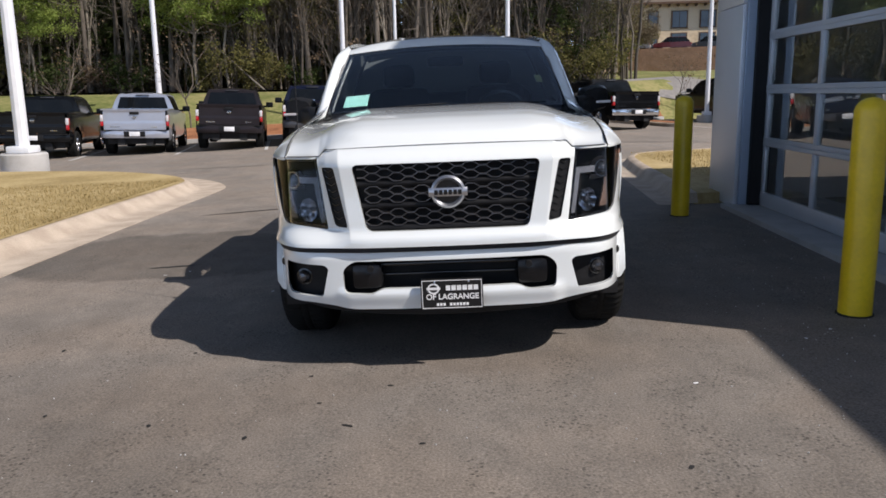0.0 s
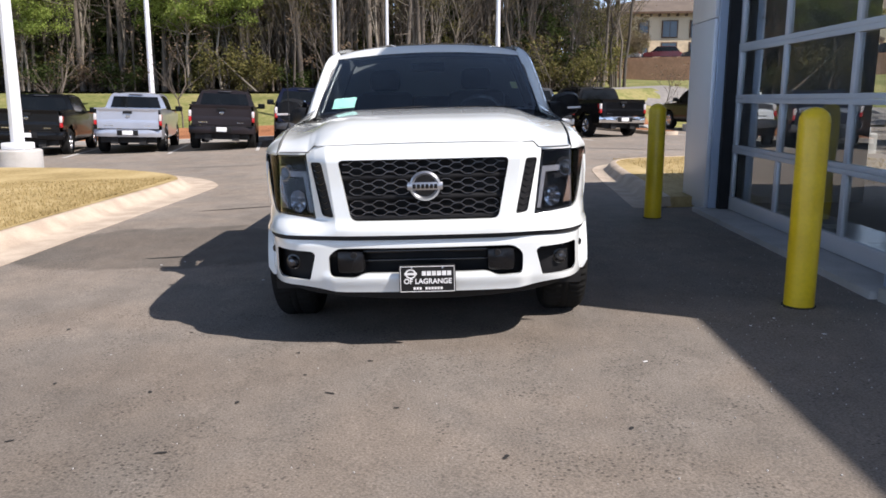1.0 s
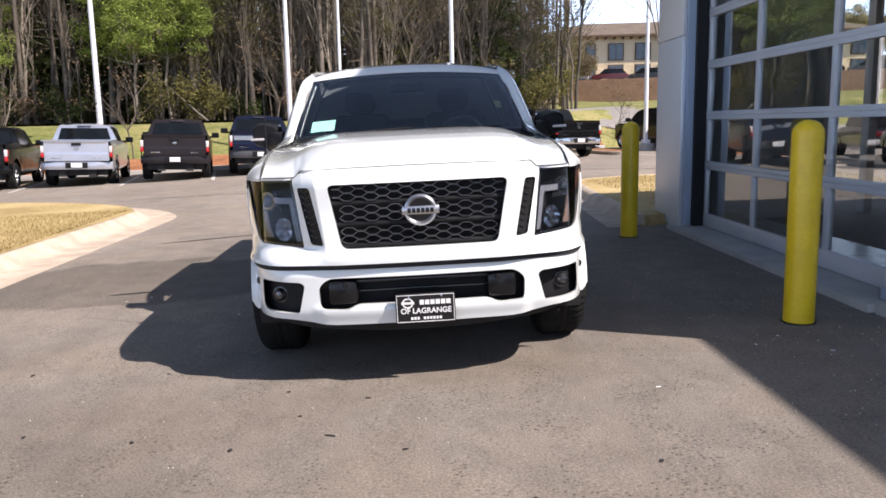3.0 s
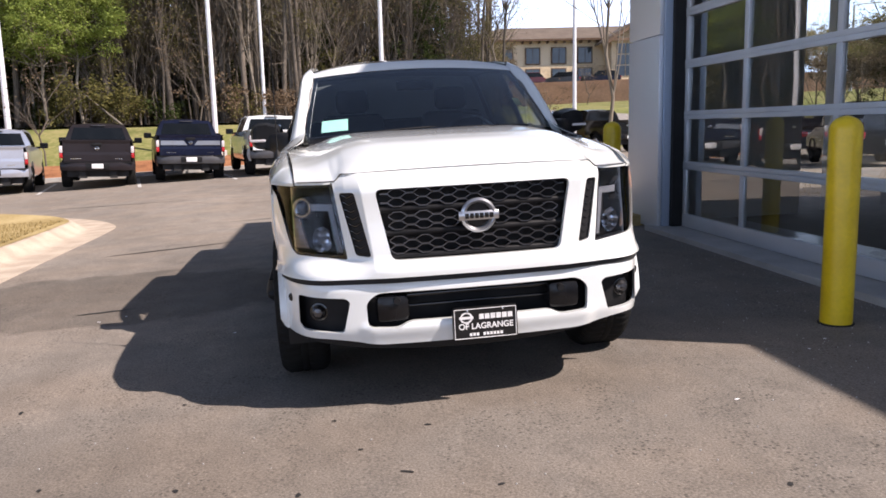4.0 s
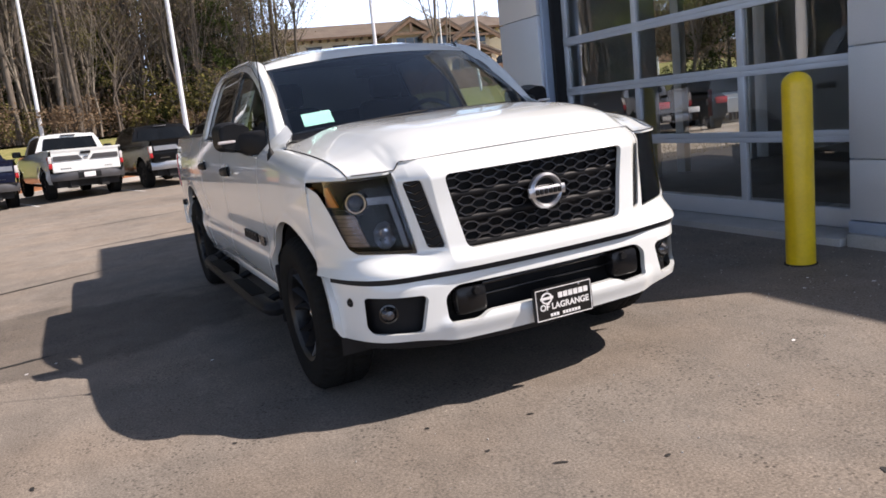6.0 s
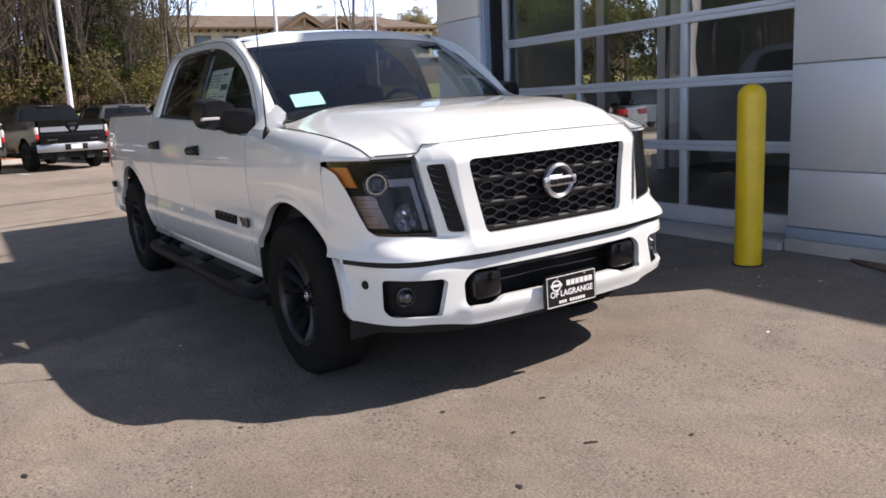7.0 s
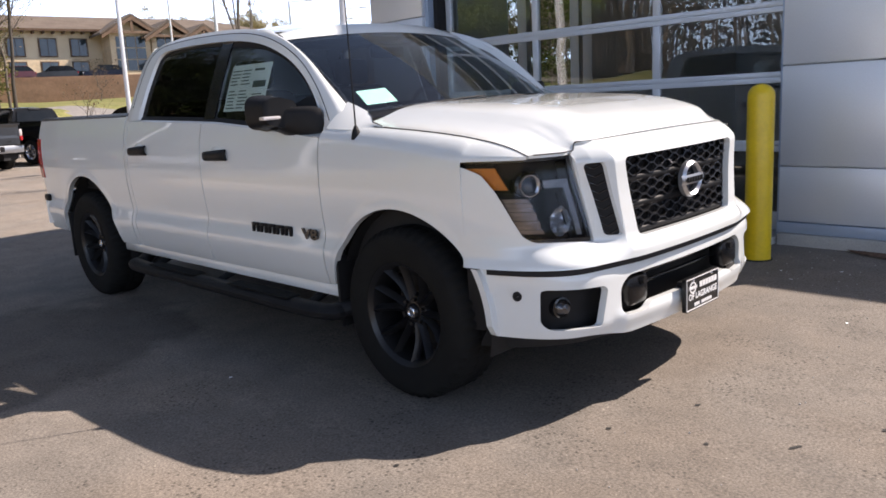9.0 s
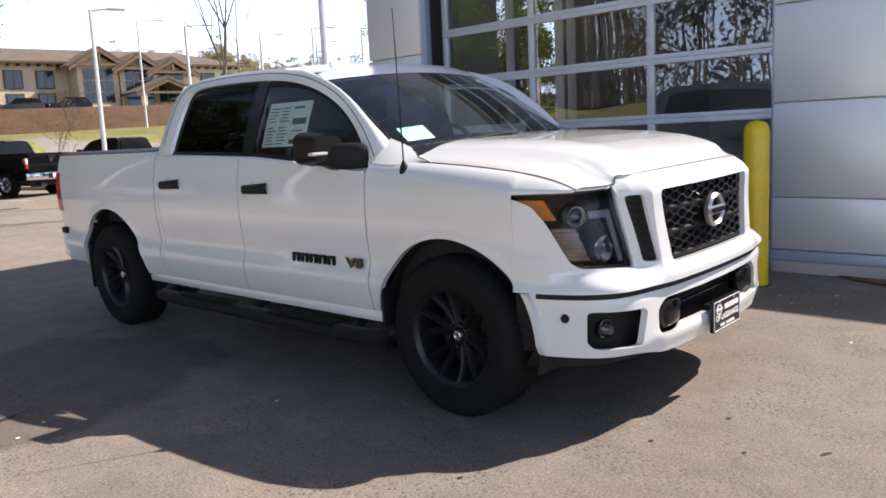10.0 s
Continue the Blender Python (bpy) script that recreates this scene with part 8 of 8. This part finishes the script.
# the depth of the woods: trunks and undergrowth past counting
bm = bmesh.new()
for k in range(2200):
    x = rng.uniform(-95, 10)
    y = rng.uniform(58, 92)
    w = rng.uniform(0.10, 0.24)
    z = height(x, y)
    h = rng.uniform(12, 20)
    dx = rng.uniform(-0.5, 0.5)
    a = [bm.verts.new((x + w * math.cos(t), y + w * math.sin(t), z - 0.2)) for t in (0, 2.1, 4.2)]
    b = [bm.verts.new((x + dx + w * 0.6 * math.cos(t), y + w * 0.6 * math.sin(t), z + h)) for t in (0, 2.1, 4.2)]
    for i in range(3):
        bm.faces.new((a[i], a[(i + 1) % 3], b[(i + 1) % 3], b[i]))
tagged(link_bm("far_trunks", bm, PALEBARK, sharp=80), "crowded dark trunks deep in the woods", "woods", "", "stuff")
bm = bmesh.new()
for k in range(2400):
    x = rng.uniform(-95, 9)
    y = rng.uniform(48, 90)
    z = height(x, y) + rng.random() ** 1.2 * (15 if y > 62 else 6)
    leaves(bm, (x, y, z), rng.uniform(0.8, 2.0), 16, 0.22, 0.8)
tagged(link_bm("undergrowth", bm, THICKET, sharp=180), "brown leafless undergrowth deep in the woods", "woods", "", "stuff")
bm = bmesh.new()
for k in range(420):
    x = rng.uniform(-95, 8)
    y = rng.uniform(74, 94)
    z = height(x, y) + rng.uniform(0, 19)
    leaves(bm, (x, y, z), rng.uniform(1.2, 2.4), 16, 0.42, 0.8)
tagged(link_bm("far_canopy", bm, NEEDLE, sharp=180), "dark green canopy deep in the woods", "woods", "", "stuff")
bm = bmesh.new()
for k in range(900):
    x = west.uniform(-96, -68)
    y = west.uniform(-4, 58)
    z = height(x, y) + west.random() ** 1.1 * 19
    leaves(bm, (x, y, z), west.uniform(1.0, 2.2), 16, 0.36, 0.8)
tagged(link_bm("west_undergrowth", bm, THICKET, sharp=180), "brown and olive growth deep in the western woods", "woods", "", "stuff")
sheet("forest_floor", steps(-110, 5, 14), steps(41.2, 3, 100), 0.03, LITTER, lambda x, y: y > wood_edge(x) - 0.5 and x < 9.5 + 0.1 * (y - 42), "brown leaf litter under the trees", "structure", "litter")

# ---- small things on the ground ----
def ground_blot(name, x, y, rx, ry, turn, mat, label, category, lift=0.004, n=22, rough=0.25, seed=0):
    r = random.Random(seed)
    c, s = math.cos(turn), math.sin(turn)
    poly = []
    for k in range(n):
        t = 2 * math.pi * k / n
        q = 1 + r.uniform(-rough, rough)
        a, b = rx * q * math.cos(t), ry * q * math.sin(t)
        poly.append((x + a * c - b * s, y + a * s + b * c))
    return draped(name, poly, lift, mat, label, category, "stuff")


spots = [(-0.116, -0.823), (-0.878, -0.713), (-0.45, -0.62), (-0.62, -0.35), (-1.35, -0.55), (-1.05, -1.25), (-1.9, -0.4), (-0.3, -0.15), (0.35, -1.35), (-0.72, 0.02), (-1.75, -1.1), (-2.3, 0.6), (-1.47, 0.47), (0.9, -1.1)]
for k, (x, y) in enumerate(spots):
    ground_blot("tar_spot", x, y, 0.013 + 0.006 * (k % 3), 0.010, k * 1.3, TARSPOT, "small dark oil spot on the asphalt", "spot", 0.003, 9, 0.3, k)
for k, (x, y) in enumerate(((1.167, -0.26), (-1.35, 1.9), (-2.25, 2.72), (-2.42, 2.6), (2.15, 0.5), (1.95, 0.35), (2.3, 0.15))):
    ground_blot("paper_scrap", x, y, 0.014, 0.010, k, PLATE_WHITE, "small pale scrap lying on the asphalt", "litter", 0.004, 7, 0.3, k + 40)
for k, (x, y, l, t) in enumerate(((-2.45, 2.95, 0.22, 0.2), (-2.6, 6.35, 0.9, 0.35), (-1.2, 9.2, 0.9, 0.2), (-4.8, 13.6, 1.4, 0.1), (-0.6, 12.4, 1.6, 0.15))):
    ground_blot("tar_seam", x, y, l, 0.025, t, TARSPOT, "dark sealed crack in the asphalt", "crack", 0.0035, 18, 0.35, 70 + k)
# olive growth on the hill, beside the end of the office
scatter([green_tree(81, 6.4, THICKET), green_tree(82, 5.6, OLIVE), bare_tree(83, 8.0, 0.6, THICKET, 7, slim=0.6)], [(13.2, 66, 0.95), (14.6, 69, 1.0), (15.6, 72, 1.0), (16.9, 74, 0.9), (17.6, 77, 1.0), (14.0, 75, 1.1), (16.2, 79, 1.1)], "olive-leaved tree on the hill beside the office", "tree", "olive trees of the hill")

# gravel crumbs near the building's footing
bm = bmesh.new()
for k in range(420):
    x = rng.uniform(1.6, 3.0) if k % 3 else rng.uniform(-3.5, 1.6)
    y = rng.uniform(-1.6, 4.5) if k % 3 else rng.uniform(-2.2, 0.2)
    s = rng.uniform(0.002, 0.0045)
    bmesh.ops.create_icosphere(bm, subdivisions=1, radius=s, matrix=Matrix.Translation((x, y, height(x, y) + s * 0.5)))
tagged(link_bm("grit", bm, PALECRETE), "loose grit on the asphalt", "grit", "", "stuff")
# grass blades along the lawns
def turf(name, area, n, mat, label, lift, seed):
    r = random.Random(seed)
    bm = bmesh.new()
    for k in range(n):
        x, y = area(r)
        z = height(x, y) + lift
        a = r.uniform(0, 6.28)
        h, w = r.uniform(0.02, 0.055), r.uniform(0.003, 0.006)
        dx, dy = math.cos(a), math.sin(a)
        bm.faces.new([bm.verts.new((x - dy * w, y + dx * w, z)), bm.verts.new((x + dy * w, y - dx * w, z)), bm.verts.new((x + dx * h * 0.6, y + dy * h * 0.6, z + h))])
    tagged(link_bm(name, bm, mat, sharp=180), label, "grass", "", "stuff")


turf("grass_blades", lambda r: (-4.62 - r.random() ** 1.5 * 6.0, r.uniform(1.0, 9.4)), 26000, STRAW, "dry straw-coloured grass blades on the lawn", 0.145, 3)
turf("grass_blades", lambda r: (r.uniform(3.5, 8.0), r.uniform(6.3, 12.0)), 9000, STRAW, "dry straw-coloured grass blades beside the building", 0.125, 4)
